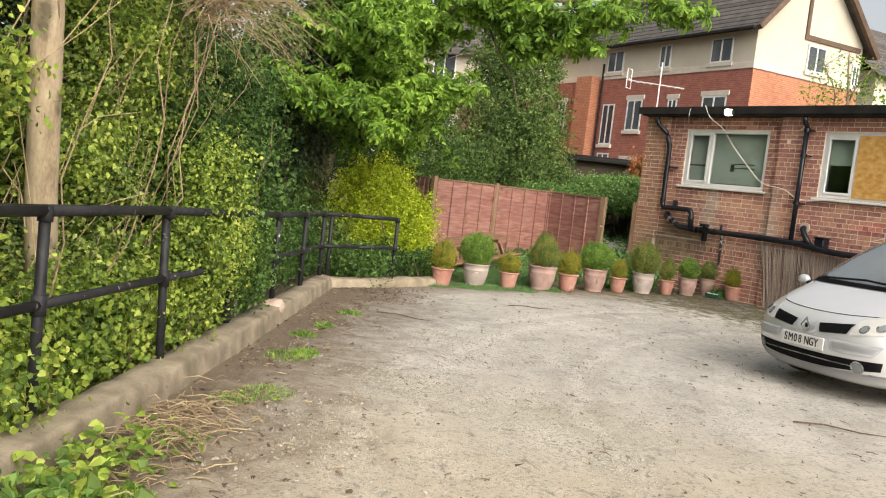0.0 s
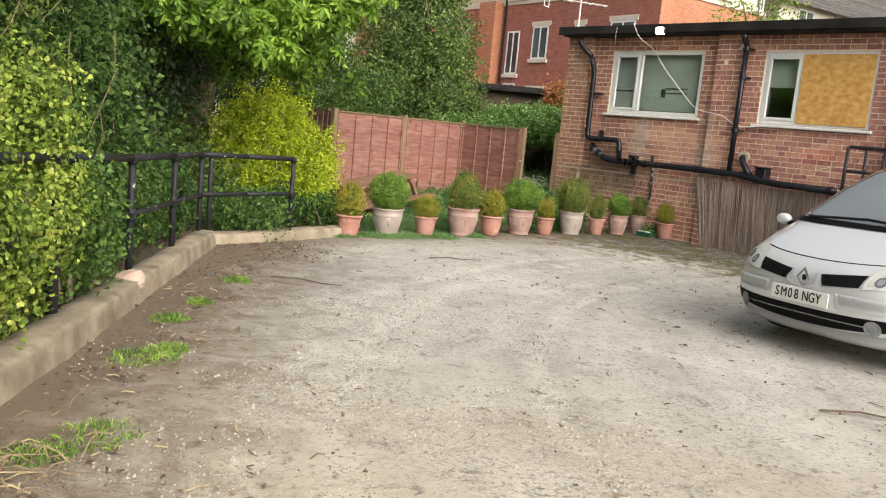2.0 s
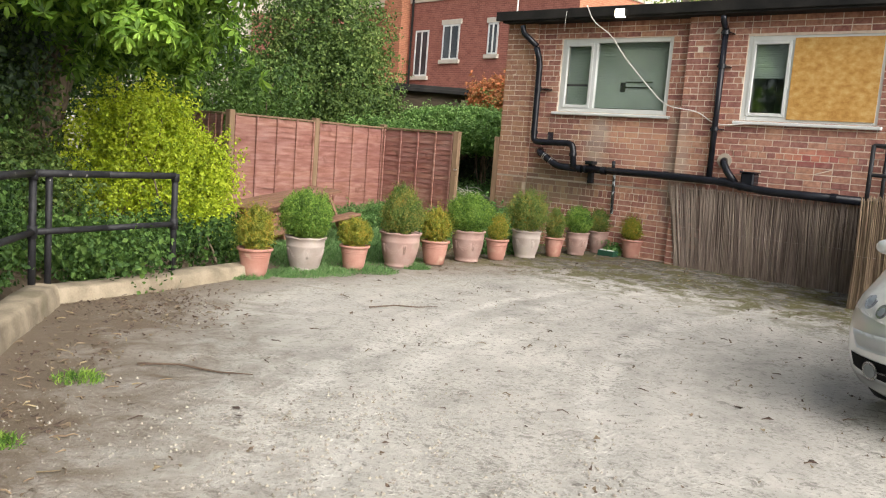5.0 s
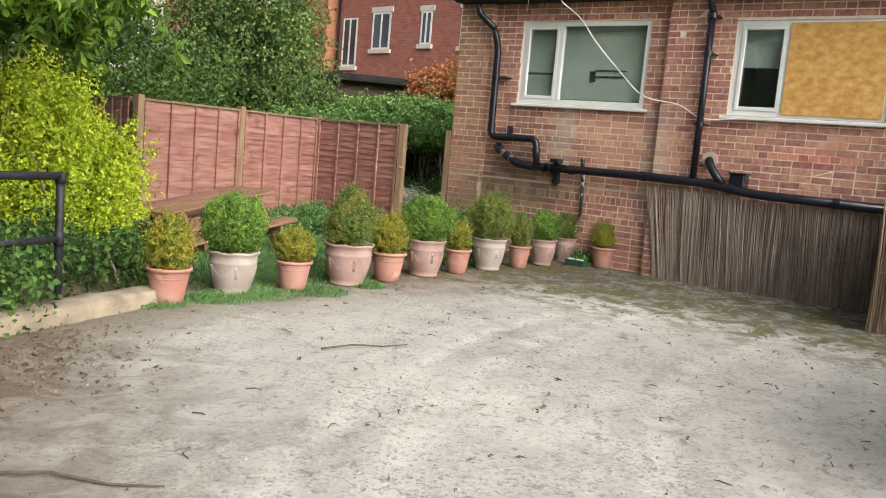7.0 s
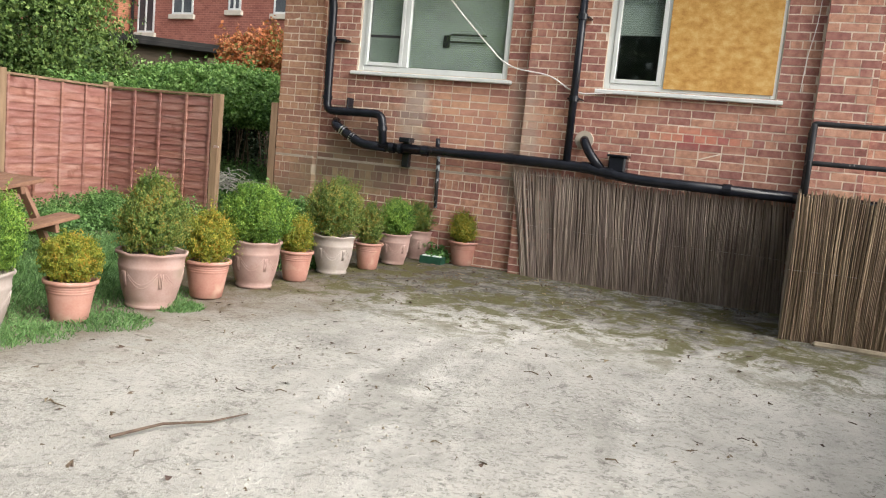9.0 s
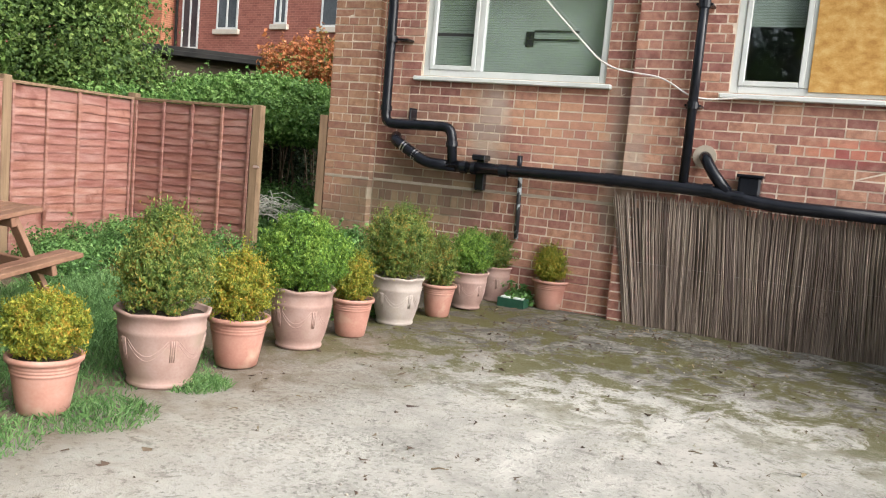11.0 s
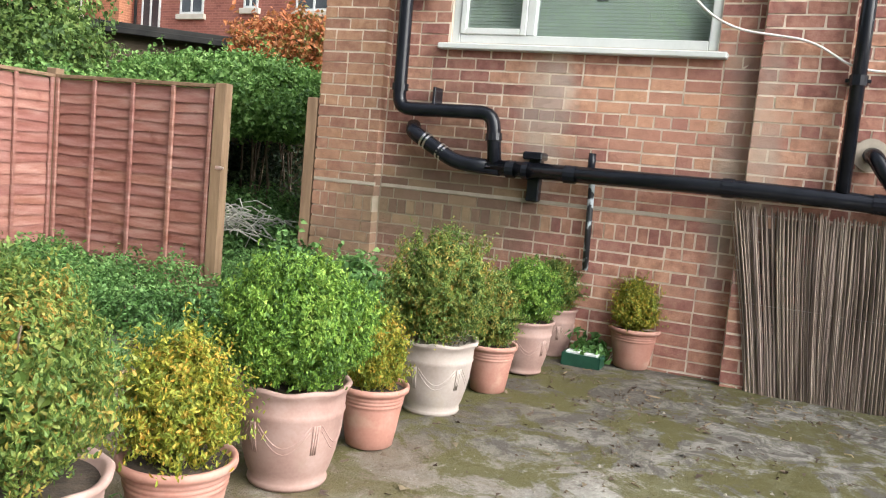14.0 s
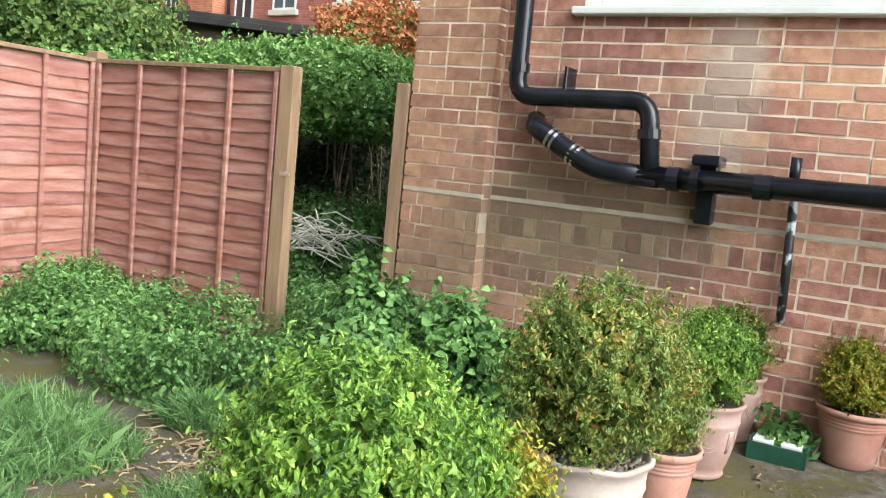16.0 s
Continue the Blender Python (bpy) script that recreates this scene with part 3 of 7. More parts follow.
def courses():
    """All bricks of the wall's face: (s0, s1, z0, z1, out, buff)."""
    rg = random.Random(5)
    out = []

    def fill(a, b, z0, z1, o, shift, hdr, buff, soldier):
        pitch = 0.076 if soldier else (LEN / 2 if hdr else LEN)
        s = a - shift
        while s < b - 0.01:
            e = s + pitch
            if not soldier and not hdr and rg.random() < 0.13:
                e = s + LEN / 2
            p, q = max(s, a), min(e, b)
            if q - p > 0.03:
                out.append((p + JOINT / 2, q - JOINT / 2, z0, z1, o + rg.uniform(-0.002, 0.003), buff))
            s = e
    z, row = Z_LO, 0
    while z < Z_HI - 0.05:
        soldier = 0.50 < z < 0.56
        h = 0.112 if soldier else COURSE
        z0, z1 = z + JOINT / 2, z + h - JOINT / 2
        hdr = row in (9, 21, 33)
        spans, s = [], -1.0
        for a, b in PIERS:
            if a > s:
                spans.append((s, a, 0.0))
            spans.append((a, b, 0.1))
            s = b
        spans.append((s, WALL_END, 0.0))
        for a, b, o in spans:
            cut = [(p, q) for p, q, u, v in OPEN if u < z + h - 0.02 and v > z + 0.02 and q > a and p < b]
            segs, x = [], a
            for p, q in cut:
                if p - x > 0.03:
                    segs.append((x, p))
                x = max(x, q)
            if b - x > 0.03:
                segs.append((x, b))
            for p, q in segs:
                fill(p, q, z0, z1, o, (row % 2) * LEN / 2 * (not hdr) + (LEN / 4) * hdr, hdr, o > 0 and a < 0, soldier)
        z += h
        row += 1
    return out


# ---- windows ----
G_PANE = glass_mat("window_glass")
M_BLIND = surf("blind_slat", [(0.36, 0.40, 0.37), (0.46, 0.50, 0.47)], 3, 0.6, 0.0, 30)
M_ROOM = surf("dim_room_wall", [(0.20, 0.22, 0.20), (0.28, 0.30, 0.27)], 2, 0.9, 0.0, 20)
M_DARKTHING = surf("dark_furniture", [(0.02, 0.02, 0.02), (0.04, 0.04, 0.04)], 4, 0.5, 0.0, 30)


def build_window(i, op, split, board, blind, label, low=0.0):
    a, b, z0, z1 = op
    f = 0.065
    w = thing("window_%d" % i, WALL @ Matrix.Translation((a, 0, z0)), label, "window", kind="structure")
    W, H = b - a, z1 - z0
    y0, y1 = 0.02, 0.09
    bm = boxes(((0, y0, 0), (f, y1, H)), ((W - f, y0, 0), (W, y1, H)), ((f, y0, 0), (W - f, y1, f)), ((f, y0, H - f), (W - f, y1, H)), ((split - f / 2, y0 - 0.004, f), (split + f / 2, y1, H - f)), bevel=0.006)
    part("window_frame", bm, M_UPVC, w)
    # opening light on the narrow side
    bm = boxes(((f, y0 - 0.012, f), (f + 0.045, y0 + 0.03, H - f)), ((split - f / 2 - 0.045, y0 - 0.012, f), (split - f / 2, y0 + 0.03, H - f)), ((f + 0.045, y0 - 0.012, f), (split - f / 2 - 0.045, y0 + 0.03, f + 0.045)), ((f + 0.045, y0 - 0.012, H - f - 0.045), (split - f / 2 - 0.045, y0 + 0.03, H - f)), bevel=0.005)
    part("casement", bm, M_UPVC, w)
    bm = boxes(((-0.07, -0.07, -0.055), (W + 0.07, 0.09, -0.012)), bevel=0.008)
    part("window_sill", bm, M_UPVC, w)
    for p, q in ((f, split - f / 2), (split + f / 2, W - f)):
        if board and p > split - f:
            part("board", boxes(((p - 0.03, y0 - 0.022, f - 0.03), (q + 0.03, y0 - 0.006, H - f + 0.03)), bevel=0.003), M_OSB, w, "orange-yellow chipboard sheet over the pane")
            continue
        g = part("pane", boxes(((p, 0.05, f), (q, 0.056, H - f))), G_PANE, w)
        g.visible_shadow = False
        g = part("pane", boxes(((p, 0.072, f), (q, 0.078, H - f))), G_PANE, w)
        g.visible_shadow = False
    if blind:
        bm = bmesh.new()
        z = f + 0.02 + low
        while z < H - f - 0.01:
            box(bm, (f, 0.155, z), (W - f, 0.157, z + 0.021), m=None)
            z += 0.0245
        part("blind", bm, M_BLIND, w, "pale grey-green slatted blind")
    # the dim room behind
    bm = bmesh.new()
    r0, r1 = (-0.4, 0.26, -0.85), (W + 0.4, 2.4, H + 0.15)
    box(bm, (r0[0], r1[1], r0[2]), (r1[0], r1[1] + 0.02, r1[2]))
    box(bm, (r0[0] - 0.02, r0[1], r0[2]), (r0[0], r1[1], r1[2]))
    box(bm, (r1[0], r0[1], r0[2]), (r1[0] + 0.02, r1[1], r1[2]))
    box(bm, (r0[0], r0[1], r1[2]), (r1[0], r1[1], r1[2] + 0.02))
    part("room_lining", bm, M_ROOM, w, "dim painted room behind the panes")
    return w


w1 = build_window(1, OPEN[0], 0.60, False, True, "white plastic window with a slatted blind behind")
part("latch", boxes(((0.05, 0.01, 0.40), (0.52, 0.016, 0.43)), ((1.02, 0.10, 0.33), (1.10, 0.11, 0.47)), ((1.10, 0.10, 0.39), (1.55, 0.11, 0.41)), ((1.10, 0.10, 0.47), (1.55, 0.11, 0.49)), bevel=0), M_DARKTHING, w1, "dark fittings seen against the blind").location = (0, 0.04, 0)
build_window(2, OPEN[1], 0.62, True, True, "white plastic window half boarded with chipboard", 0.50)
build_window(3, OPEN[2], 0.62, False, True, "white plastic window with a blind, beside the ramp")
build_window(4, OPEN[3], 0.62, False, True, "white plastic window with a blind, above the ramp")

# ---- pipes, lamp, cables on the wall ----


def wall_line(pts):
    return [on_wall(*p) for p in pts]


def build_pipes():
    r = 0.055
    p = thing("soil_pipe", Matrix.Translation(on_wall(0.5, 0.0, 0.92)), "black plastic soil pipe running along the brick wall", "pipe")
    inv = p.matrix_basis.inverted()

    def run(name, pts, rad=r, bendr=0.1, mat=M_BLACKP, label="", sides=14):
        bm = bmesh.new()
        tube(bm, [inv @ q for q in bend(wall_line(pts), bendr)], rad, sides)
        return part(name, bm, mat, p, label, smooth=True)

    def collar(a, b, rad=r + 0.007, mat=M_BLACKP, label=""):
        bm = bmesh.new()
        A, B = on_wall(*a), on_wall(*b)
        tube(bm, [inv @ A, inv @ B], rad, 14)
        return part("collar", bm, mat, p, label, smooth=False)

    run("downpipe", [(-0.34, 0.20, 2.78), (-0.30, 0.13, 2.55), (-0.29, 0.13, 1.29), (0.46, 0.13, 1.30), (0.505, 0.13, 0.92)], 0.05)
    run("branch", [(-0.20, 0.03, 1.17), (-0.16, 0.12, 1.13), (0.20, 0.13, 0.935), (0.55, 0.13, 0.92)])
    run("main_pipe", [(0.45, 0.13, 0.925), (2.2, 0.17, 0.935), (2.95, 0.17, 0.92), (3.45, 0.17, 0.845), (5.0, 0.17, 0.83)], r, 0.25)
    run("main_pipe", [(5.0, 0.17, 0.83), (7.5, 0.17, 0.80), (11.8, 0.17, 0.76)], r, 0.25)
    run("top_bend", [(-0.62, 0.24, 3.12), (-0.60, 0.22, 3.0), (-0.34, 0.20, 2.80)], 0.045)
    run("branch", [(2.86, 0.0, 1.21), (2.88, 0.10, 1.20), (2.96, 0.16, 1.08), (3.10, 0.17, 0.92)], 0.05, 0.06)
    for s0, s1, z in ((0.60, 0.66, 0.922), (0.72, 0.76, 0.922), (1.02, 1.10, 0.924), (2.05, 2.12, 0.934), (2.9, 2.98, 0.92), (3.16, 3.24, 0.885), (4.35, 4.43, 0.838)):
        o = 0.13 + 0.04 * min(1, max(0, (s0 - 0.45) / 1.75))
        collar((s0, o, z), (s1, o, z))
    collar((-0.29, 0.13, 1.42), (-0.29, 0.13, 1.47), 0.06)
    collar((0.475, 0.13, 1.16), (0.48, 0.13, 1.11), 0.06)
    collar((-0.29, 0.13, 2.10), (-0.29, 0.13, 2.16), 0.06)
    for f in (0.25, 0.33, 0.62, 0.70):
        a = (-0.16 + 0.36 * f, 0.12, 1.13 - 0.195 * f)
        collar(a, (a[0] + 0.014, 0.12, a[2] - 0.0075), r + 0.006, M_STEEL, "bright steel hose clip")
    bm = bmesh.new()
    box(bm, (0.735, -0.075, 0.71), (0.825, -0.0, 1.03), 0.008, inv @ WALL)
    box(bm, (0.71, -0.15, 1.0), (0.85, -0.0, 1.055), 0.010, inv @ WALL)
    part("bracket", bm, M_BLACKP, p)
    for s, z in ((-0.02, 1.40), (-0.16, 2.12)):
        bm = bmesh.new()
        if z < 1.5:
            box(bm, (s, -0.14, 1.34), (s + 0.02, -0.0, z + 0.06), 0.004, inv @ WALL)
        else:
            box(bm, (s - 0.1, -0.14, z), (s + 0.06, -0.0, z + 0.02), 0.004, inv @ WALL)
        part("bracket", bm, M_BLACKP, p)
    bm = bmesh.new()
    tube(bm, [inv @ on_wall(2.86, 0.0, 1.21), inv @ on_wall(2.86, 0.03, 1.21)], 0.10, 20)
    part("wall_collar", bm, M_CEMENT, p, "rough mortar collar round the pipe")

    d = thing("downpipe", Matrix.Translation(on_wall(2.73, 0.1, 0.95)), "black plastic rainwater downpipe beside a brick pier", "pipe")
    inv = d.matrix_basis.inverted()
    p = d
    run("shaft", [(2.73, 0.17, 2.98), (2.73, 0.17, 0.97)], 0.042)
    run("offset_bend", [(2.72, 0.27, 3.14), (2.72, 0.25, 3.06), (2.73, 0.17, 2.97)], 0.042, 0.05)
    for z in (2.9, 2.45, 1.6):
        collar((2.73, 0.17, z), (2.73, 0.17, z + 0.06), 0.052)
        bm = bmesh.new()
        box(bm, (2.66, -0.17, z + 0.02), (2.80, -0.0, z + 0.04), 0.003, inv @ WALL)
        part("bracket", bm, M_BLACKP, p)

    o = thing("overflow_pipe", Matrix.Translation(on_wall(1.2, 0.05, 0.3)), "thin black and white peeling pipe on the wall", "pipe")
    inv = o.matrix_basis.inverted()
    p = o
    run("shaft", [(1.19, 0.05, 0.98), (1.21, 0.05, 0.28)], 0.022, mat=M_PEEL)
    run("cap", [(1.185, 0.09, 0.95), (1.185, 0.09, 1.08)], 0.026)

    h = thing("drain_hopper", Matrix.Translation(on_wall(3.27, 0.12, 0.90)), "small black plastic drain hopper fixed to the wall", "drain hopper")
    inv = h.matrix_basis.inverted()
    bm = bmesh.new()
    box(bm, (3.18, -0.20, 0.90), (3.36, 0.0, 1.07), 0.02, inv @ WALL)
    part("hopper", bm, M_BLACKP, h)
    bm = bmesh.new()
    box(bm, (3.165, -0.215, 1.06), (3.375, 0.0, 1.085), 0.006, inv @ WALL)
    part("rim", bm, M_BLACKP, h)


M_STEEL = surf("bright_steel", [(0.55, 0.52, 0.50), (0.7, 0.68, 0.66)], 20, 0.3, 0.05, 60, metal=1.0)
M_WHITECABLE = surf("white_cable", [(0.66, 0.63, 0.60), (0.78, 0.75, 0.72)], 10, 0.5, 0.0, 40)


def build_cables():
    def cable(pts, rad, label):
        c = bpy.data.curves.new("cable", "CURVE")
        c.dimensions, c.bevel_depth, c.bevel_resolution = "3D", rad, 2
        s = c.splines.new("POLY")
        P = bend(wall_line(pts), 0.35, 6)
        s.points.add(len(P) - 1)
        for q, v in zip(s.points, P):
            q.co = (*v, 1)
        c.materials.append(M_WHITECABLE)
        tmp = new("cable_curve", c)
        dg = bpy.context.evaluated_depsgraph_get()
        me = bpy.data.meshes.new_from_object(tmp.evaluated_get(dg))
        bpy.data.objects.remove(tmp)
        tagged(new("cable", me), label, "cable")
    cable([(0.60, 0.32, 3.36), (0.72, 0.30, 3.12), (0.95, 0.14, 2.95), (1.20, 0.12, 2.62), (1.55, 0.12, 2.28), (1.86, 0.12, 1.99), (2.04, 0.13, 1.91), (2.45, 0.14, 1.86), (2.67, 0.15, 1.72), (2.82, 0.12, 1.69), (3.12, 0.10, 1.72)], 0.008, "loose white cable hanging across the window and wall")
    cable([(5.02, 0.02, 3.1), (5.00, 0.03, 2.5), (4.95, 0.03, 2.2), (4.93, 0.02, 1.85)], 0.004, "thin pale cable hanging down the wall")
    cable([(0.25, 0.32, 3.30), (0.24, 0.33, 3.16), (0.16, 0.20, 3.02)], 0.004, "thin pale cable under the roof edge")


def build_lamp():
    f = thing("flood_light", WALL @ Matrix.Translation((1.21, -0.33, 3.24)), "small lit black floodlight under the roof edge", "lamp")
    part("bracket", boxes(((-0.012, -0.01, -0.02), (0.012, 0.02, 0.03))), M_FASCIA, f)
    part("housing", boxes(((-0.085, -0.075, -0.075), (0.085, -0.012, 0.035)), bevel=0.008), M_FASCIA, f)
    part("lens", boxes(((-0.075, -0.081, -0.068), (0.075, -0.076, 0.028)), ((-0.07, -0.07, -0.083), (0.07, -0.02, -0.077))), glow_mat("lamp_glow", (1.0, 0.86, 0.6), 14), f, "glowing warm white lens")


def build_aerial():
    base = on_wall(-1.12, -0.25, 3.33)
    a = thing("tv_aerial", Matrix.Translation(base) @ pose(0, 0, 0, 0, 0, -35), "white pole with an old television aerial on the flat roof", "aerial")
    bm = bmesh.new()
    tube(bm, [(0, 0, 0), (0, 0, 1.05)], 0.015, 8)
    part("mast", bm, M_WHITECABLE, a)
    bm = bmesh.new()
    tube(bm, [(-0.75, 0, 0.66), (0.55, 0, 0.50)], 0.012, 8)
    part("boom", bm, M_WHITECABLE, a)
    bm = bmesh.new()
    for p, q in (((-0.72, -0.12, 0.48), (-0.72, -0.12, 0.90)), ((-0.72, 0.12, 0.48), (-0.72, 0.12, 0.90)), ((-0.72, -0.12, 0.48), (-0.72, 0.12, 0.48)), ((-0.72, -0.12, 0.90), (-0.72, 0.12, 0.90)), ((-0.72, -0.12, 0.69), (-0.72, 0.12, 0.69))):
        tube(bm, [p, q], 0.010, 6)
    part("reflector", bm, M_WHITECABLE, a)
    for x in (-0.55, -0.40, -0.25, 0.15, 0.30, 0.45):
        bm = bmesh.new()
        z = 0.66 - (x + 0.85) * 0.114
        tube(bm, [(x, -0.17, z), (x, 0.17, z)], 0.007, 6)
        part("rod", bm, M_UPVC, a)


# ---- reed screens, ramp and its rails ----


def reed_panel(name, length, height, seed, material, label, m, flare=0.0):
    """A screen of many thin upright reeds with binding wires."""
    rg = np.random.default_rng(seed)
    n = int(length / 0.0062)
    ob = thing(name, m, label, "reed screen")
    V, Q = [], []
    for i in range(n):
        x = length * (i + rg.uniform(-0.3, 0.3)) / n
        r = rg.uniform(0.0035, 0.0065)
        y = rg.normal(0, 0.006)
        ht = height(x / length) + rg.normal(0, 0.018)
        lean = rg.normal(0, 0.008) + 0.010 * math.sin(x * 2.3 + seed)
        bow = rg.normal(0, 0.010)
        b = len(V)
        for k in range(4):
            f = k / 3
            cx, cy, cz = x + lean * f + flare * (0.06 + 0.16 * math.exp(-x / 0.35)) * (1 - f) + 0.012 * math.sin(f * 3 + x * 7), y - bow * math.sin(math.pi * f), ht * f
            V += [(cx - r, cy, cz), (cx, cy - r * 1.2, cz), (cx + r, cy, cz)]
        for k in range(3):
            o = b + 3 * k
            Q += [(o, o + 1, o + 4, o + 3), (o + 1, o + 2, o + 5, o + 4)]
    s = raw("reeds", V, Q, material, ob)
    s["kind"] = "stuff"
    # flat sheet behind the reeds; its dark colour gives the shade in the gaps
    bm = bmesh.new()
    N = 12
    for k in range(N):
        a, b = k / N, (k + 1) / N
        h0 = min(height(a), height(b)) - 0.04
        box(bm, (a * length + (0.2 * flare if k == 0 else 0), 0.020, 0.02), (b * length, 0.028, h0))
    part("backing", bm, M_REEDBACK, ob, "flat backing sheet, dark as the shade between the reeds")
    for f in (0.5,):
        bm = bmesh.new()
        tube(bm, [(length * k / 10, -0.008, height(k / 10) * f) for k in range(11)], 0.001, 4)
        part("wire", bm, M_STEEL, ob, "thin binding wire")
    return ob


def build_ramp():
    z0 = -0.36
    reed_panel("reed_screen", 2.90, lambda f: 1.16 + 0.015 * math.sin(9 * f) - 0.03 * f, 3, M_REED, "weathered grey-brown reed screen along the foot of the brick wall", WALL @ Matrix.Translation((2.12, -0.12, z0)), 1.0)
    reed_panel("reed_screen", 1.30, lambda f: 1.25 + 0.01 * math.sin(8 * f), 4, M_REED, "dark reed screen closing the end of the ramp", WALL @ Matrix.Translation((5.06, -0.16, z0)) @ pose(0, 0, 0, 0, 0, -90))
    reed_panel("reed_screen", 4.6, lambda f: 1.26 + 0.012 * math.sin(15 * f), 5, M_REED2, "tan reed screen on the front of the ramp", WALL @ Matrix.Translation((5.04, -1.50, z0)))
    bm = boxes(((5.12, -1.44, -0.45), (11.5, -0.02, 0.80)))
    tagged(part("ramp", bm, M_CONC, m=WALL), "concrete access ramp landing behind reed screens", "ramp", kind="structure")
    bm = boxes(((5.3, -1.62, -0.45), (11.5, -1.54, -0.28)), bevel=0.02)
    tagged(part("kerb", bm, M_CONC, m=WALL), "low mossy concrete edging at the foot of the ramp", "kerb", kind="structure")
    r = thing("railing", WALL @ Matrix.Translation((5.08, -1.46, 0.8)), "black painted steel handrail round the ramp", "railing")

    def bar(name, pts, rad=0.02):
        bm = bmesh.new()
        tube(bm, bend(pts, 0.05), rad, 8)
        part(name, bm, M_IRON, r, smooth=True)
    for x in (0.0, 0.95, 1.9, 2.85, 3.8):
        bar("post", [(x, 0, -0.05), (x, 0, 0.68)], 0.024)
    for y in (0.62, 1.28):
        bar("post", [(0, y, -0.05), (0, y, 0.68)], 0.022)
    for z in (0.68, 0.36, 0.06):
        bar("rail", [(0, 1.34, z), (0, 0, z), (4.4, 0, z)], 0.021)
    for x in (1.02, 1.20):
        bar("upright", [(x, 0.03, -0.05), (x, 0.03, 0.60)], 0.014)


# ---- fence ----
F_TL, F_MID, F_COR, F_TR = Vector((-0.33, 17.11, 0)), Vector((1.015, 18.41, 0)), Vector((2.36, 19.71, 0)), Vector((3.43, 18.26, 0))


def lap_panel(fence, a, b, top, bottom, seed, label):
    """A waney lap fence panel between two posts: overlapping boards, battens and a frame."""
    rg = random.Random(seed)
    d = (b - a)
    L = d.length - 0.12
    ang = math.degrees(math.atan2(d.y, d.x))
    m = Matrix.Translation((a.x, a.y, bottom)) @ pose(0, 0, 0, 0, 0, ang) @ Matrix.Translation((0.06, 0, 0))
    H = top - bottom
    p = part("panel", boxes(((-0.01, -0.045, H - 0.03), (L + 0.01, 0.03, H)), bevel=0.004), M_POST, fence, label, m=m)
    n = 19
    step = (H - 0.05) / n
    for i in range(n):
        bm = bmesh.new()
        cols = 16
        ph = rg.uniform(0, 9)
        rows = []
        for k in range(cols + 1):
            x = 0.02 + (L - 0.04) * k / cols
            w = 0.006 * math.sin(x * 4 + ph) + 0.004 * math.sin(x * 11 + 2 * ph)
            z0 = i * step - 0.012 + w
            z1 = (i + 1) * step + 0.014
            rows.append([bm.verts.new(q) for q in ((x, -0.026 + w * 0.3, z0), (x, -0.008, z1), (x, 0.006, z1), (x, -0.016, z0))])
        for r0, r1 in zip(rows, rows[1:]):
            for k in range(4):
                bm.faces.new((r0[k], r1[k], r1[(k + 1) % 4], r0[(k + 1) % 4]))
        part("board", bm, M_FENCE, p)
    for x in (0.0, L * 0.25, L * 0.5, L * 0.75, L - 0.035):
        part("batten", boxes(((x, -0.050, 0.0), (x + 0.034, -0.027, H - 0.03)), bevel=0.004), M_FENCE, p)
    return p


def fence_post(p, top, size, label, bottom=-0.5):
    ob = thing("fence_post", Matrix.Translation((p.x, p.y, bottom)) @ pose(0, 0, 0, 0, 0, 43), label, "fence post", "fence posts")
    part("post", boxes(((-size / 2, -size / 2, 0), (size / 2, size / 2, top - bottom)), bevel=0.006), M_POST, ob)
    return ob


def build_fence():
    fence = thing("fence", Matrix.Identity(4), "red-brown lapped timber panel fence with tan posts", "fence")
    lap_panel(fence, F_TL, F_MID, 1.36, -0.34, 1, "reddish-brown lapped timber fence panel in the sun")
    lap_panel(fence, F_MID, F_COR, 1.36, -0.34, 2, "reddish-brown lapped timber fence panel")
    lap_panel(fence, F_COR, F_TR - (F_TR - F_COR).normalized() * 0.04, 1.36, -0.34, 3, "shaded red-brown lapped timber fence panel among nettles")
    for p, t in ((F_TL, 1.40), (F_MID, 1.40), (F_COR, 1.41), (F_TR - (F_TR - F_COR).normalized() * 0.04, 1.37)):
        part("post", boxes(((-0.05, -0.05, 0), (0.05, 0.05, t + 0.5)), bevel=0.006), M_POST, fence, "tan timber post", m=Matrix.Translation((p.x, p.y, -0.5)) @ pose(0, 0, 0, 0, 0, 43))
    w = on_wall(-1.06, 0.06, 0)
    fence_post(w, 1.33, 0.09, "tan timber gate post against the brick corner")
    lt = part("latch", boxes(((-0.03, -0.052, -0.015), (0.05, -0.040, 0.015)), bevel=0.003), M_STEEL, fence, "small galvanised gate latch", m=Matrix.Translation((F_TR.x - 0.02, F_TR.y + 0.03, 0.72)) @ pose(0, 0, 0, 0, 0, -54))
    part("bolt", boxes(((0.02, -0.060, -0.008), (0.08, -0.050, 0.008)), bevel=0.003), M_STEEL, lt)
    # a dark return panel beside the bush
    a = F_TL + Vector((-0.05, 0.05, 0))
    d = a + Vector((-0.5, 0.75, 0))
    lap_panel(fence, d, a, 1.36, -0.34, 4, "dark timber fence panel turning away behind the golden bush")


# ---- kerbs and black railing ----
RAIL = [(-1.86, 2.3), (-1.83, 3.79), (-1.77, 5.31), (-1.73, 6.85), (-1.69, 8.42), (-1.66, 9.88), (-1.63, 11.15)]
RAIL_END = (-0.72, 12.42)


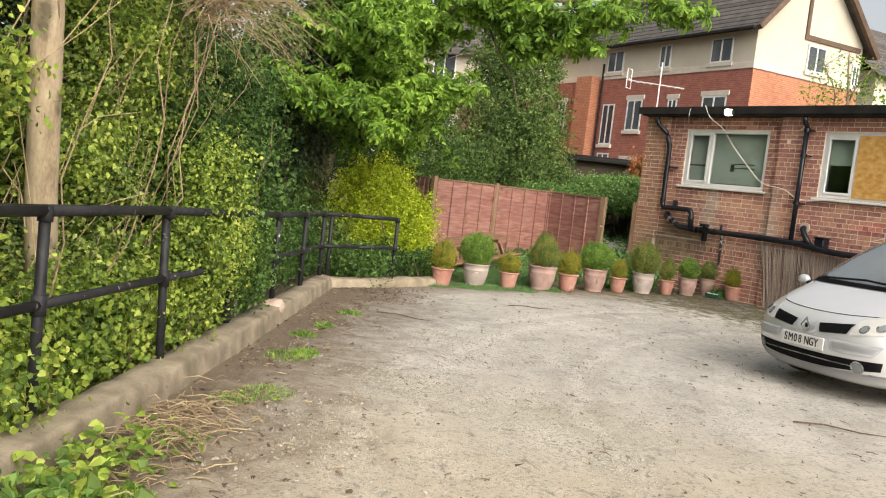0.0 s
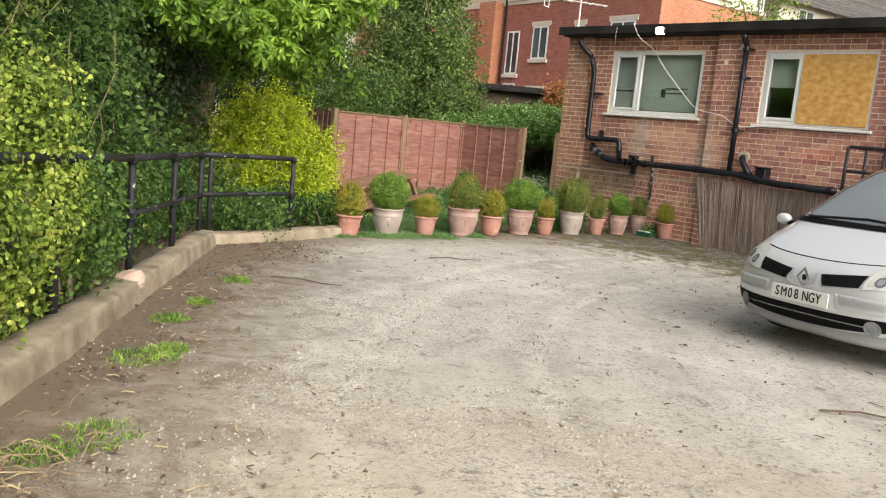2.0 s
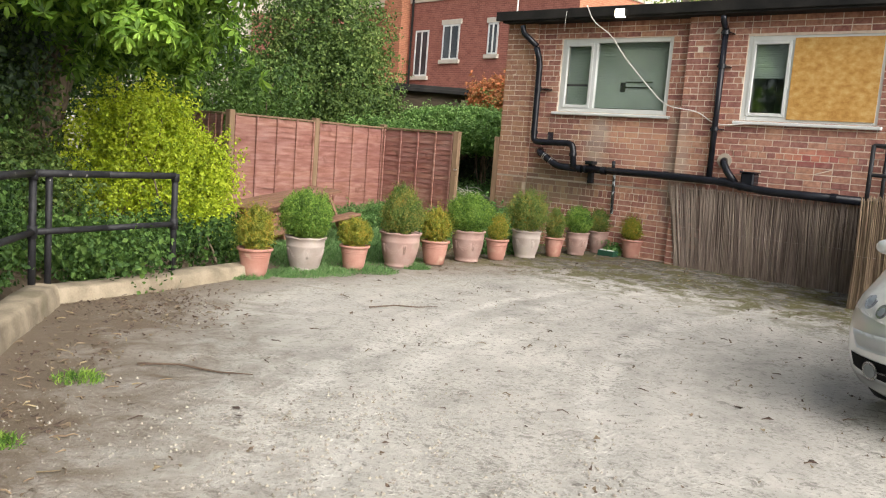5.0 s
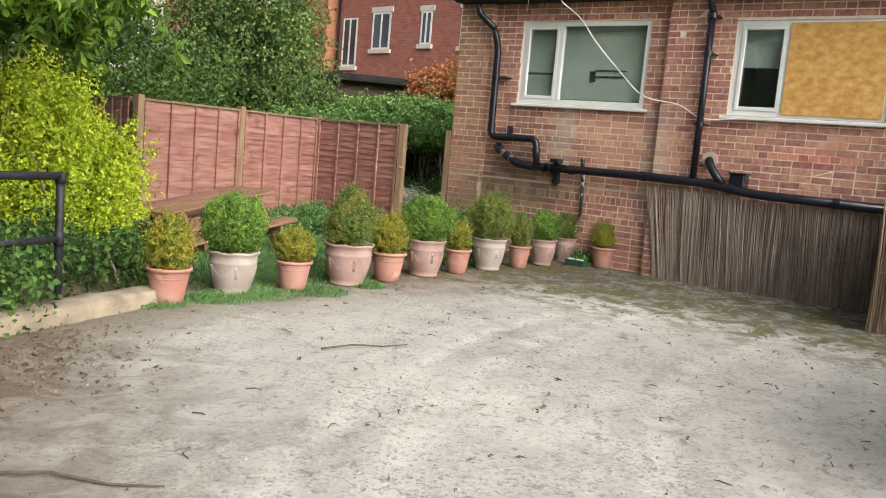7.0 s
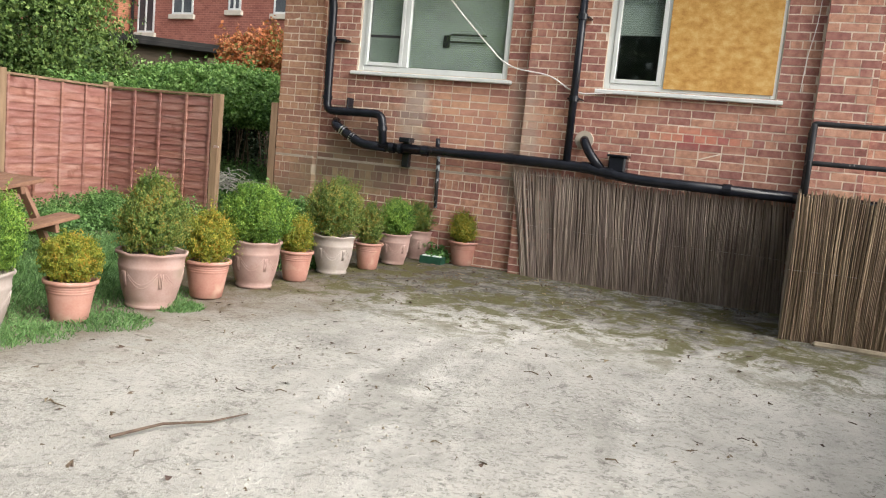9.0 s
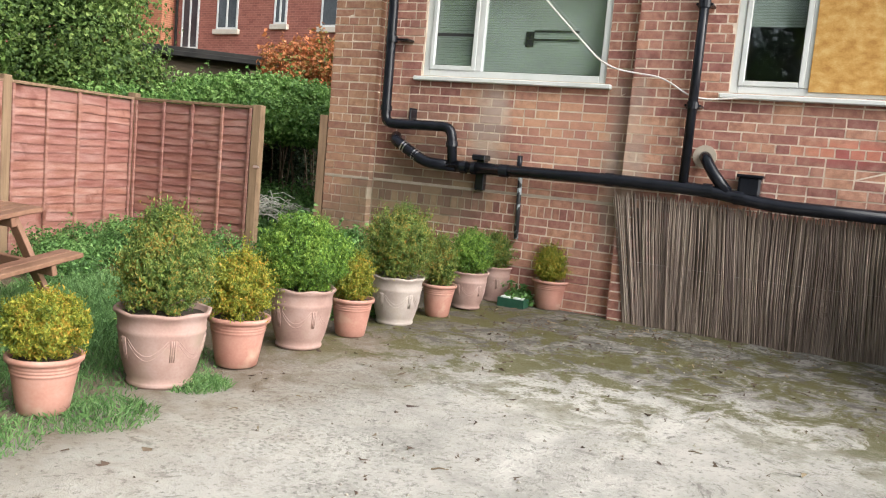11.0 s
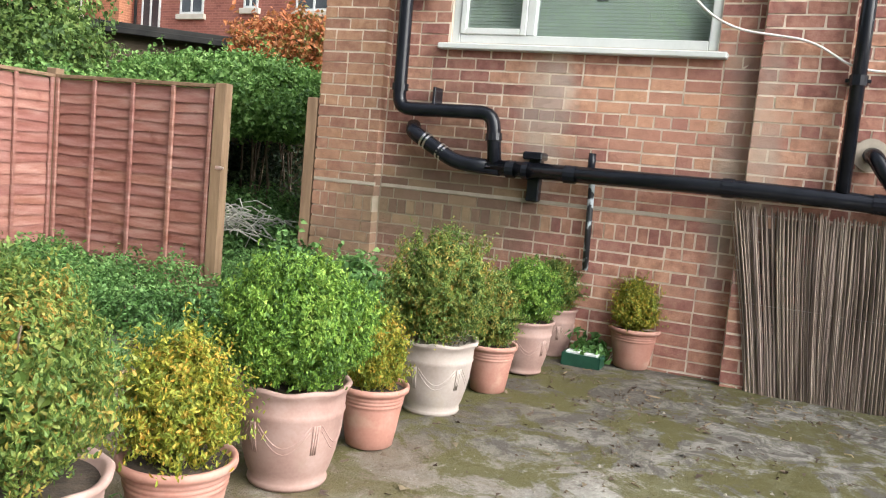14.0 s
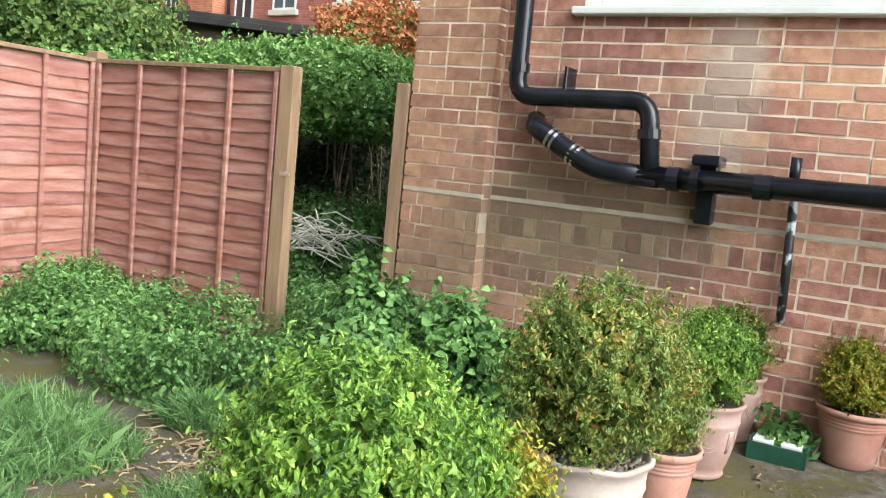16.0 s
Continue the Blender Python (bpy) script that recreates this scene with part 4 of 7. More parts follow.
def kerb_run(name, pts, width, height, label, seed):
    rg = np.random.default_rng(seed)
    bm = bmesh.new()
    P = []
    for (x0, y0), (x1, y1) in zip(pts, pts[1:]):
        k = max(2, int(math.hypot(x1 - x0, y1 - y0) / 0.12))
        P += [(x0 + (x1 - x0) * i / k, y0 + (y1 - y0) * i / k) for i in range(k)]
    P.append(pts[-1])
    prof = [(-0.5, -0.25), (-0.5, 0.8), (-0.44, 0.98), (-0.1, 1.01), (0.32, 0.97), (0.42, 0.92), (0.47, 0.80), (0.52, 0.4), (0.56, -0.25)]
    rings = []
    for i, (x, y) in enumerate(P):
        a, b = P[max(0, i - 1)], P[min(len(P) - 1, i + 1)]
        t = Vector((b[0] - a[0], b[1] - a[1], 0)).normalized()
        s = Vector((t.y, -t.x, 0))
        ring = []
        for u, v in prof:
            j = rg.normal(0, 0.004, 3) if v > 0 else (0, 0, 0)
            big = 0.013 * noise.noise(Vector((x * 1.6, y * 1.6, v * 2))) + 0.008 * noise.noise(Vector((x * 9, y * 9, v * 4 + u)))
            ring.append(bm.verts.new(Vector((x, y, gz(x, y))) + s * (u * width + j[0] + big) + Vector((0, 0, v * height + j[2] + big))))
        rings.append(ring)
    for a, b in zip(rings, rings[1:]):
        for k in range(len(prof) - 1):
            bm.faces.new((a[k], b[k], b[k + 1], a[k + 1]))
    bm.faces.new(rings[0][::-1])
    bm.faces.new(rings[-1])
    ob = part(name, bm, M_CONC, smooth=True)
    return tagged(ob, label, "kerb", kind="structure")


def build_kerb_and_rail():
    kerb_run("kerb", [(-1.79, -3.0), (-1.75, 2.0), (-1.71, 4.0), (-1.67, 6.0), (-1.61, 9.0), (-1.56, 11.2)], 0.22, 0.17, "worn sandy concrete kerb below the railing", 1)
    kerb_run("kerb", [(-1.62, 11.25), (-0.8, 12.15), (0.05, 13.15)], 0.24, 0.12, "low worn concrete kerb beside the golden bush", 2)
    base = RAIL[1]
    r = thing("railing", Matrix.Translation((base[0], base[1], 0)), "black painted steel railing with chipped paint on the kerb", "railing")

    def bar(name, a, b, rad):
        bm = bmesh.new()
        A, B = Vector(a) - r.matrix_basis.translation, Vector(b) - r.matrix_basis.translation
        tube(bm, [A, A.lerp(B, 0.5), B], rad, 8)
        part(name, bm, M_IRON, r, smooth=True)
    pts = RAIL + [(-1.20, 11.75), RAIL_END]
    H = lambda x, y: gz(x, y) + np.interp(y, [5.3, 8.2, 12.4], [1.13, 1.055, 0.985])
    for i, (x, y) in enumerate(pts):
        if i == 7:
            continue
        lean = 0.02 if i == 2 else 0.0
        bar("post", (x + lean, y, gz(x, y) + 0.05), (x - lean, y, H(x, y)), 0.028)
        bar("clamp", (x, y, H(x, y) - 0.49), (x, y, H(x, y) - 0.39), 0.037)
        bar("clamp", (x, y, H(x, y) - 0.05), (x, y, H(x, y) + 0.02), 0.037)
    bar("post", (-1.55, 11.3, gz(0, 11.3) + 0.05), (-1.55, 11.3, H(0, 11.3)), 0.026)
    for (x0, y0), (x1, y1) in zip(pts, pts[1:]):
        bar("rail", (x0, y0, H(x0, y0)), (x1, y1, H(x1, y1)), 0.029)
        bar("rail", (x0, y0, H(x0, y0) - 0.44), (x1, y1, H(x1, y1) - 0.44), 0.026)


# ---- pots with shrubs ----


def plain_pot(m, h, r, label):
    p = thing("flower_pot", m, label, "flower pot", "pots along the yard edge")
    bm = bmesh.new()
    rb = r * 0.66
    R = lambda f: rb + (r * 0.93 - rb) * f
    prof = [(rb * 0.9, 0.0), (rb, 0.008)]
    for f in (0.25, 0.5, 0.66):
        prof.append((R(f), h * f))
    for f in (0.70, 0.76, 0.82):
        prof += [(R(f), h * f), (R(f) + 0.004, h * (f + 0.012)), (R(f + 0.03), h * (f + 0.03))]
    prof += [(R(0.88), h * 0.89), (r, h * 0.905), (r * 1.015, h * 0.95), (r, h * 0.995), (r * 0.94, h), (r * 0.89, h * 0.97), (r * 0.86, h * 0.86), (0.01, h * 0.85)]
    lathe(bm, prof, 36)
    part("body", bm, M_TERRA, p, smooth=True)
    return p


def relief_pot(m, h, r, material, label, wavy):
    p = thing("flower_pot", m, label, "flower pot", "pots along the yard edge")
    bm = bmesh.new()
    prof = [(r * 0.66, 0.0), (r * 0.69, h * 0.03), (r * 0.68, h * 0.06), (r * 0.66, h * 0.08), (r * 0.72, h * 0.16), (r * 0.80, h * 0.32), (r * 0.86, h * 0.5), (r * 0.90, h * 0.7), (r * 0.925, h * 0.735), (r * 0.91, h * 0.755), (r * 0.915, h * 0.86), (r * 0.94, h * 0.92), (r, h * 0.955), (r * 1.01, h * 0.985), (r * 0.97, h), (r * 0.90, h * 0.985), (r * 0.86, h * 0.88), (0.01, h * 0.86)]
    lathe(bm, prof, 40, (lambda i, k: 0.005 * math.sin(k * 2 * math.pi * 7 / 40) * (11 < i < 16)) if wavy else None)
    part("body", bm, material, p, smooth=True)
    # swags and fluted drops in relief
    RR = lambda z: r * np.interp(z / h, [0.08, 0.16, 0.32, 0.5, 0.7], [0.66, 0.72, 0.80, 0.86, 0.90]) - 0.0005
    for k in range(5):
        a0 = 2 * math.pi * k / 5
        for dz, w in ((0.0, 0.16), (-0.05, 0.17)):
            bm = bmesh.new()
            pts = []
            for i in range(11):
                f = i / 10
                z = h * (0.66 + dz - w * 1.3 * math.sin(math.pi * f))
                a = a0 + 2 * math.pi / 5 * (0.10 + 0.80 * f)
                pts.append((RR(z) * math.cos(a), RR(z) * math.sin(a), z))
            tube(bm, pts, 0.0024, 6)
            part("swag", bm, material, p, smooth=True)
        for j in (-0.05, 0.0, 0.05):
            bm = bmesh.new()
            pts = [(RR(z * h) * math.cos(a0 + j), RR(z * h) * math.sin(a0 + j), z * h) for z in (0.67, 0.58, 0.48, 0.38)]
            tube(bm, pts, [0.006, 0.0055, 0.005, 0.003], 6)
            part("drop", bm, material, p, smooth=True)
    return p


def shrub(m, w, h, shape, material, n, seed, label, name="box_shrub"):
    s = thing(name, m, label, "shrub", "shrubs in the pots")
    rg = np.random.default_rng(seed)
    for i in range(7):
        bm = bmesh.new()
        a = rg.uniform(0, 6.28)
        r = w * 0.33 * rg.uniform(0.3, 1)
        limb(bm, (0.02 * math.cos(a), 0.02 * math.sin(a), -0.02), (r * math.cos(a), r * math.sin(a), h * rg.uniform(0.5, 0.85)), 0.009, 0.003, rg, 0.02, 5, 5)
        part("stem", bm, M_BARK, s)
    # each sprig carries twelve leaves along an upright shoot; a thinner inner layer closes the shrub
    q = 12
    m0 = n // q
    u = unit(rg.normal(0, 1, (m0, 3)))
    rad = np.where(rg.uniform(0, 1, m0) < 0.22, rg.uniform(0.60, 0.82, m0), rg.normal(0.93, 0.045, m0))
    lum = 0.10 * np.sin(u[:, 0] * 6 + seed) * np.sin(u[:, 1] * 7 + 2 * seed) + 0.07 * np.sin(u[:, 2] * 9 + seed) * np.sin(u[:, 0] * 11)
    rad = rad * (1 + lum * (1.5 if shape == "lumpy" else 1.0))
    P = u * rad[:, None] * np.array([w / 2, w / 2, h / 2])
    P[:, 2] += h * 0.5
    f = np.clip(P[:, 2] / h, 0, 1)
    if shape == "cone":
        P[:, :2] *= (1.10 - 0.50 * f)[:, None]
    if shape == "lumpy":
        P[:, :2] *= (1.0 - 0.10 * f)[:, None]
    if shape == "spiky":
        P[:, :2] *= (1.05 - 0.35 * f)[:, None]
    shoot = unit(u * 0.75 + rg.normal(0, 0.22, (m0, 3)) + np.array([0, 0, 0.75]))
    sl = rg.uniform(0.030, 0.062, (m0, 1, 1)) * (w / 0.55)
    along = np.linspace(-0.45, 0.55, q)[None, :, None]
    P = (P[:, None] + shoot[:, None] * sl * along + rg.normal(0, 0.0045, (m0, q, 3))).reshape(-1, 3)
    u = np.repeat(u, q, 0)
    n = len(P)
    # sprigs that stand proud of the outline
    ns = n // 3 if shape == "spiky" else n // 7
    pick = rg.integers(0, n, ns // 8)
    sp = np.repeat(P[pick], 8, 0)
    dirn = np.repeat(unit(u[pick] + rg.normal(0, 0.3, (len(pick), 3)) + np.array([0, 0, 0.5])), 8, 0)
    ln = np.tile(np.linspace(0, 1, 8), len(pick))[:, None] * np.repeat(rg.uniform(0.04, 0.15 if shape == "spiky" else 0.10 if shape != "ball" else 0.055, len(pick)), 8)[:, None] * (w / 0.45)
    P = np.vstack([P, sp + dirn * ln])
    out = np.vstack([u, dirn])
    ok = P[:, 2] > 0.0
    leaves("foliage", P[ok], out[ok], 0.0185, material, s, seed=seed, aspect=0.23, droop=-2.0, spread=0.8, hexa=True)
    # larger old leaves inside
    v = unit(rg.normal(0, 1, (2600, 3)))
    I = v * rg.uniform(0.5, 0.8, (2600, 1)) * np.array([w / 2, w / 2, h / 2]) + np.array([0, 0, h * 0.5])
    I[:, :2] *= (1.0 - (0.45 if shape == "cone" else 0.3 if shape == "spiky" else 0.08) * np.clip(I[:, 2:] / h, 0, 1))
    leaves("inner_foliage", I, v, 0.032 * w / 0.5, material, s, seed=seed + 40, aspect=0.42, droop=-0.8, spread=0.5)["kind"] = "stuff"
    return s


def build_pots():
    # place, pot height, rim radius, kind, shrub width, height, shape, leaf
    T = [((0.03, 12.95), 0.29, 0.18, "t", 0.42, 0.46, "spiky", L_GOLD, "small yellowing box shrub with orange tips in a pot"),
         ((0.57, 13.47), 0.37, 0.225, "c", 0.60, 0.54, "ball", L_BOX, "clipped round green box shrub in a pale pot"),
         ((1.13, 13.66), 0.275, 0.17, "t", 0.40, 0.32, "ball", L_GOLD, "small yellow-green box shrub in a pot"),
         ((1.72, 14.05), 0.41, 0.25, "p", 0.58, 0.60, "cone", L_OLIVE, "olive box shrub with orange-brown patches in a pot"),
         ((2.21, 14.33), 0.30, 0.185, "t", 0.42, 0.42, "spiky", L_GOLD, "yellowing box shrub with orange tips in a pot"),
         ((2.74, 14.74), 0.405, 0.225, "p", 0.62, 0.52, "ball", L_BOX, "bright green clipped box ball in a pot"),
         ((3.22, 15.00), 0.28, 0.16, "t", 0.30, 0.34, "spiky", L_GOLD, "small orange-tinged box shrub in a pot"),
         ((3.76, 15.38), 0.385, 0.215, "c", 0.62, 0.60, "lumpy", L_OLIVE, "dark olive box shrub with browned leaves in a cream pot"),
         ((4.27, 15.61), 0.28, 0.15, "t", 0.30, 0.44, "spiky", L_OLIVE, "narrow browning box shrub in a pot"),
         ((4.76, 15.95), 0.34, 0.185, "s", 0.44, 0.42, "ball", L_BOX, "green box shrub in a pale pink pot"),
         ((5.27, 16.30), 0.34, 0.165, "s", 0.36, 0.36, "spiky", L_OLIVE, "browned box shrub in a pink pot against the wall"),
         ((5.62, 15.86), 0.28, 0.175, "t", 0.36, 0.36, "spiky", L_GOLD, "small yellow-green box shrub in a pot by the wall")]
    for i, ((x, y), h, r, kind, w, sh, shape, leaf, lab) in enumerate(T):
        m = Matrix.Translation((x, y, gz(x, y) + 0.004)) @ pose(0, 0, 0, 0, 0, 37 * i + 20)
        if kind == "t":
            plain_pot(m, h, r, "orange terracotta plastic pot with ringed rim")
        elif kind == "p":
            relief_pot(m, h, r, M_PINK, "large faded terracotta pot with swags in relief", True)
        elif kind == "c":
            relief_pot(m, h, r, M_CREAM, "large cream weathered pot with swags in relief", True)
        else:
            relief_pot(m, h, r, M_PINK, "pale pink weathered pot with a plain rim", False)
        bm = bmesh.new()
        k = 24
        rr = r * 0.885
        c = bm.verts.new((0, 0, 0.015))
        ring = [bm.verts.new((rr * math.cos(2 * math.pi * j / k), rr * math.sin(2 * math.pi * j / k), 0)) for j in range(k)]
        for j in range(k):
            bm.faces.new((ring[j], ring[(j + 1) % k], c))
        so = part("potting_soil", bm, M_SOIL, m=m @ Matrix.Translation((0, 0, h * 0.915)))
        tagged(so, "dark potting soil filling the pot", "soil")
        if kind == "c":
            rg = np.random.default_rng(90 + i)
            V, Q = [], []
            for j in range(420):
                a, q = rg.uniform(0, 6.28), rr * 0.97 * math.sqrt(rg.uniform(0.1, 1))
                cx, cy, e = q * math.cos(a), q * math.sin(a), rg.uniform(0.006, 0.013)
                b0 = len(V)
                V += [(cx - e, cy, 0.004), (cx, cy - e * 0.8, 0.004), (cx + e, cy, 0.006), (cx, cy + e * 0.8, 0.006), (cx + e * 0.2, cy, 0.004 + e * 1.1), (cx - e * 0.2, cy, 0.004 + e * 1.1)]
                Q += [(b0, b0 + 1, b0 + 4, b0 + 5), (b0 + 1, b0 + 2, b0 + 4, b0 + 4), (b0 + 2, b0 + 3, b0 + 5, b0 + 4), (b0 + 3, b0, b0 + 5, b0 + 5)]
            bmp = bmesh.new()
            vs = [bmp.verts.new(v) for v in V]
            for q in Q:
                f = [vs[t] for t in dict.fromkeys(q)]
                bmp.faces.new(f)
            pb = part("pebbles", bmp, M_STONE, m=m @ Matrix.Translation((0, 0, h * 0.925)))
            tagged(pb, "pale gravel mulch in the cream pot", "gravel", kind="stuff")
        shrub(m @ Matrix.Translation((0, 0, h * 0.90)), w * 0.93, sh * 0.95, shape, leaf, 16000 if shape in ("lumpy", "cone") else 23000 if w > 0.5 else 9000, 11 + i, lab)


# ---- picnic table ----
# it has sunk at one end
TABLE = Matrix.Translation((0.55, 16.15, -0.47)) @ pose(0, 0, 0, 0, 0, 32) @ pose(0, 0, 0, 0, -10, 0)


def build_table():
    t = thing("picnic_table", TABLE, "weathered brown timber picnic table with attached benches", "picnic table")
    for k in range(5):
        y = -0.34 + 0.145 * k
        part("top_plank", boxes(((-0.75, y, 0.70), (0.75, y + 0.135, 0.735)), bevel=0.006), M_TABLE, t)
    for y0 in (-0.74, 0.50):
        for k in range(2):
            part("seat_plank", boxes(((-0.75, y0 + 0.125 * k, 0.41), (0.75, y0 + 0.125 * k + 0.115, 0.445)), bevel=0.006), M_TABLE, t)
    for x in (-0.52, 0.52):
        part("crossbar", boxes(((x - 0.02, -0.72, 0.33), (x + 0.02, 0.72, 0.41)), bevel=0.004), M_TABLE, t)
        part("crossbar", boxes(((x - 0.02, -0.33, 0.63), (x + 0.02, 0.38, 0.70)), bevel=0.004), M_TABLE, t)
        for s in (-1, 1):
            bm = bmesh.new()
            box(bm, (-0.02, -0.045, 0), (0.02, 0.045, 0.80), 0.004, Matrix.Translation((x + 0.042, s * 0.60, 0.0)) @ pose(0, 0, 0, s * 27, 0, 0))
            part("leg", bm, M_TABLE, t)


# ---- car ----
CZ = [0.17, 0.22, 0.30, 0.40, 0.52, 0.60, 0.66, 0.72, 0.78, 0.86, 0.93, 0.99, 1.05, 1.15, 1.30, 1.45, 1.54, 1.59, 1.615, 1.62]
CF = [0.16, 0.07, 0.02, 0.00, 0.00, 0.015, 0.045, 0.10, 0.20, 0.34, 0.50, 0.63, 0.71, 0.85, 1.07, 1.33, 1.54, 1.78, 2.12, 2.50]
CR = [4.10, 4.20, 4.25, 4.26, 4.25, 4.24, 4.235, 4.23, 4.225, 4.215, 4.20, 4.18, 4.16, 4.12, 4.04, 3.94, 3.84, 3.70, 3.40, 3.00]
CW = [0.80, 0.85, 0.885, 0.90, 0.905, 0.905, 0.905, 0.903, 0.90, 0.893, 0.882, 0.868, 0.852, 0.82, 0.77, 0.71, 0.66, 0.60, 0.50, 0.25]


def car_front(y, z, off=0.0):
    f, w = np.interp(z, CZ, CF), np.interp(z, CZ, CW)
    q = min(1.0, abs(y) / w)
    return f - off + np.interp(z, [0.8, 1.0], [0.50, 0.36]) * (1 - (1 - q ** 3.3) ** 0.5)


def build_car():
    paint = surf("silver_paint", [(0.66, 0.67, 0.69), (0.70, 0.71, 0.73)], 2, 0.3, 0.0, 300, metal=0.4, coat=0.7, local=True)
    dark = surf("car_black_trim", [(0.010, 0.010, 0.011), (0.018, 0.018, 0.02)], 10, 0.6, 0.05, 120, spec=0.12)
    chrome = surf("chrome", [(0.55, 0.55, 0.56), (0.66, 0.66, 0.67)], 5, 0.25, 0.0, 50, metal=0.75)
    lampg = surf("headlamp_lens", [(0.70, 0.70, 0.67), (0.82, 0.82, 0.79)], 14, 0.15, 0.0, 60, coat=0.6)
    # opaque glass, paled by a sky reflection put into its base colour
    sky_glass = surf("car_glass_with_sky", [(0.30, 0.34, 0.36), (0.37, 0.41, 0.43)], 1.2, 0.03, 0.0, 40, coat=1.0)
    rubber = surf("tyre_rubber", [(0.012, 0.012, 0.012), (0.03, 0.03, 0.028)], 12, 0.85, 0.2, 90)
    plate_w = surf("number_plate_white", [(0.70, 0.70, 0.68), (0.76, 0.76, 0.74)], 6, 0.4, 0.0, 60)
    ink = surf("plate_black", [(0.01, 0.01, 0.01), (0.015, 0.015, 0.015)], 6, 0.5, 0.0, 60)
    alloy = surf("wheel_alloy", [(0.35, 0.35, 0.36), (0.45, 0.45, 0.46)], 6, 0.35, 0.02, 60, metal=0.9)
    # local frame: x runs from the nose to the tail, y to the driver's left
    ang = 20.0
    car = thing("car", Matrix.Translation((3.465, 7.72, gz(3.5, 8) + 0.012)) @ pose(0, 0, 0, 0, 0, ang) @ pose(0, 0, 0, -1.5, 0, 0), "silver compact people carrier parked nose out on the dirt", "car")
    bm = bmesh.new()
    rings, K = [], 22
    for z, f, r, w in zip(CZ, CF, CR, CW):
        ring = []
        for i in range(-K, K + 1):
            q = math.sin(math.pi / 2 * i / K)
            y = w * q
            ring.append((f + np.interp(z, [0.8, 1.0], [0.50, 0.36]) * (1 - (1 - abs(q) ** 3.3) ** 0.5), y, z))
        mid_l = [(f + 0.50 + (r - 0.35 - f - 0.50) * t, w, z) for t in (0.2, 0.4, 0.6, 0.8)]
        rear = []
        for i in range(K, -K - 1, -2):
            q = math.sin(math.pi / 2 * i / K)
            rear.append((r - 0.35 * (1 - (1 - abs(q) ** 3) ** 0.5), w * q, z))
        mid_r = [(x, -y, zz) for x, y, zz in mid_l[::-1]]
        rings.append([bm.verts.new(p) for p in ring + mid_l + rear + mid_r])
    n = len(rings[0])
    for a, b in zip(rings, rings[1:]):
        for k in range(n):
            bm.faces.new((a[k], a[(k + 1) % n], b[(k + 1) % n], b[k]))
    bm.faces.new(rings[0][::-1])
    bm.faces.new(rings[-1])
    bmesh.ops.recalc_face_normals(bm, faces=bm.faces)
    body = part("body", bm, paint, car, smooth=True)

    def patch(name, mat, lo, hi, off=0.006, nu=14, nv=6, parent=car, label="", thick=0.0):
        """A piece that follows the nose: lo(u), hi(u) give (y, z) of its lower and upper edge."""
        bm = bmesh.new()
        grid = []
        for i in range(nu + 1):
            (ya, za), (yb, zb) = lo(i / nu), hi(i / nu)
            col = []
            for j in range(nv + 1):
                f = j / nv
                y, z = ya + (yb - ya) * f, za + (zb - za) * f
                col.append(bm.verts.new((car_front(y, z, off), y, z + off * 0.6)))
            grid.append(col)
        for a, b in zip(grid, grid[1:]):
            for j in range(nv):
                bm.faces.new((a[j], a[j + 1], b[j + 1], b[j]))
        bmesh.ops.solidify(bm, geom=bm.faces[:], thickness=0.012)
        bmesh.ops.recalc_face_normals(bm, faces=bm.faces)
        return part(name, bm, mat, parent, label, smooth=True)

    def disc(name, mat, yc, zc, r, off, parent, label=""):
        bm = bmesh.new()
        c = bm.verts.new((car_front(yc, zc, off), yc, zc))
        ring = []
        for k in range(20):
            y, z = yc + r * math.cos(k * math.pi / 10), zc + r * math.sin(k * math.pi / 10)
            ring.append(bm.verts.new((car_front(y, z, off), y, z)))
        for k in range(20):
            bm.faces.new((c, ring[(k + 1) % 20], ring[k]))
        bmesh.ops.solidify(bm, geom=bm.faces[:], thickness=0.008)
        bmesh.ops.recalc_face_normals(bm, faces=bm.faces)
        return part(name, bm, mat, parent, label)

    lerp = lambda a, b, u: a + (b - a) * u
    for s in (-1, 1):
        patch("grille", dark, lambda u: (s * lerp(0.17, 0.45, u), lerp(0.575, 0.605, u)), lambda u: (s * lerp(0.13, 0.475, u), lerp(0.655, 0.70, u)), 0.006, label="black slatted radiator grille half")
        hl = patch("headlight", lampg, lambda u: (s * lerp(0.47, 0.80, u), lerp(0.595, 0.65, u)), lambda u: (s * lerp(0.49, 0.86, u), lerp(0.75, 0.90, u)), 0.008, label="clear headlight cluster")
        for y, z, r in ((0.575, 0.672, 0.038), (0.69, 0.715, 0.048)):
            disc("lamp_bowl", chrome, s * y, z, r, 0.013, hl)
            disc("lamp_bowl", sky_glass, s * y, z, r * 0.6, 0.018, hl)
        fog = disc("fog_lamp", chrome, s * 0.585, 0.335, 0.056, 0.018, car, "round fog lamp with bright ring")
        disc("fog_lens", sky_glass, s * 0.585, 0.335, 0.040, 0.023, fog)
        # door mirror
        bm = bmesh.new()
        bmesh.ops.create_uvsphere(bm, u_segments=16, v_segments=10, radius=1, matrix=Matrix.Translation((0.84, s * 0.97, 0.985)) @ Matrix.Diagonal((0.05, 0.078, 0.05, 1)))
        mi = part("mirror", bm, paint, car, "silver door mirror", smooth=True)
        part("mirror_arm", boxes(((0.82, s * 0.88 - 0.06, 0.94), (0.92, s * 0.88 + 0.05, 0.975)), bevel=0.01), dark, mi)
        # pillar side window
        bm = bmesh.new()
        cols = []
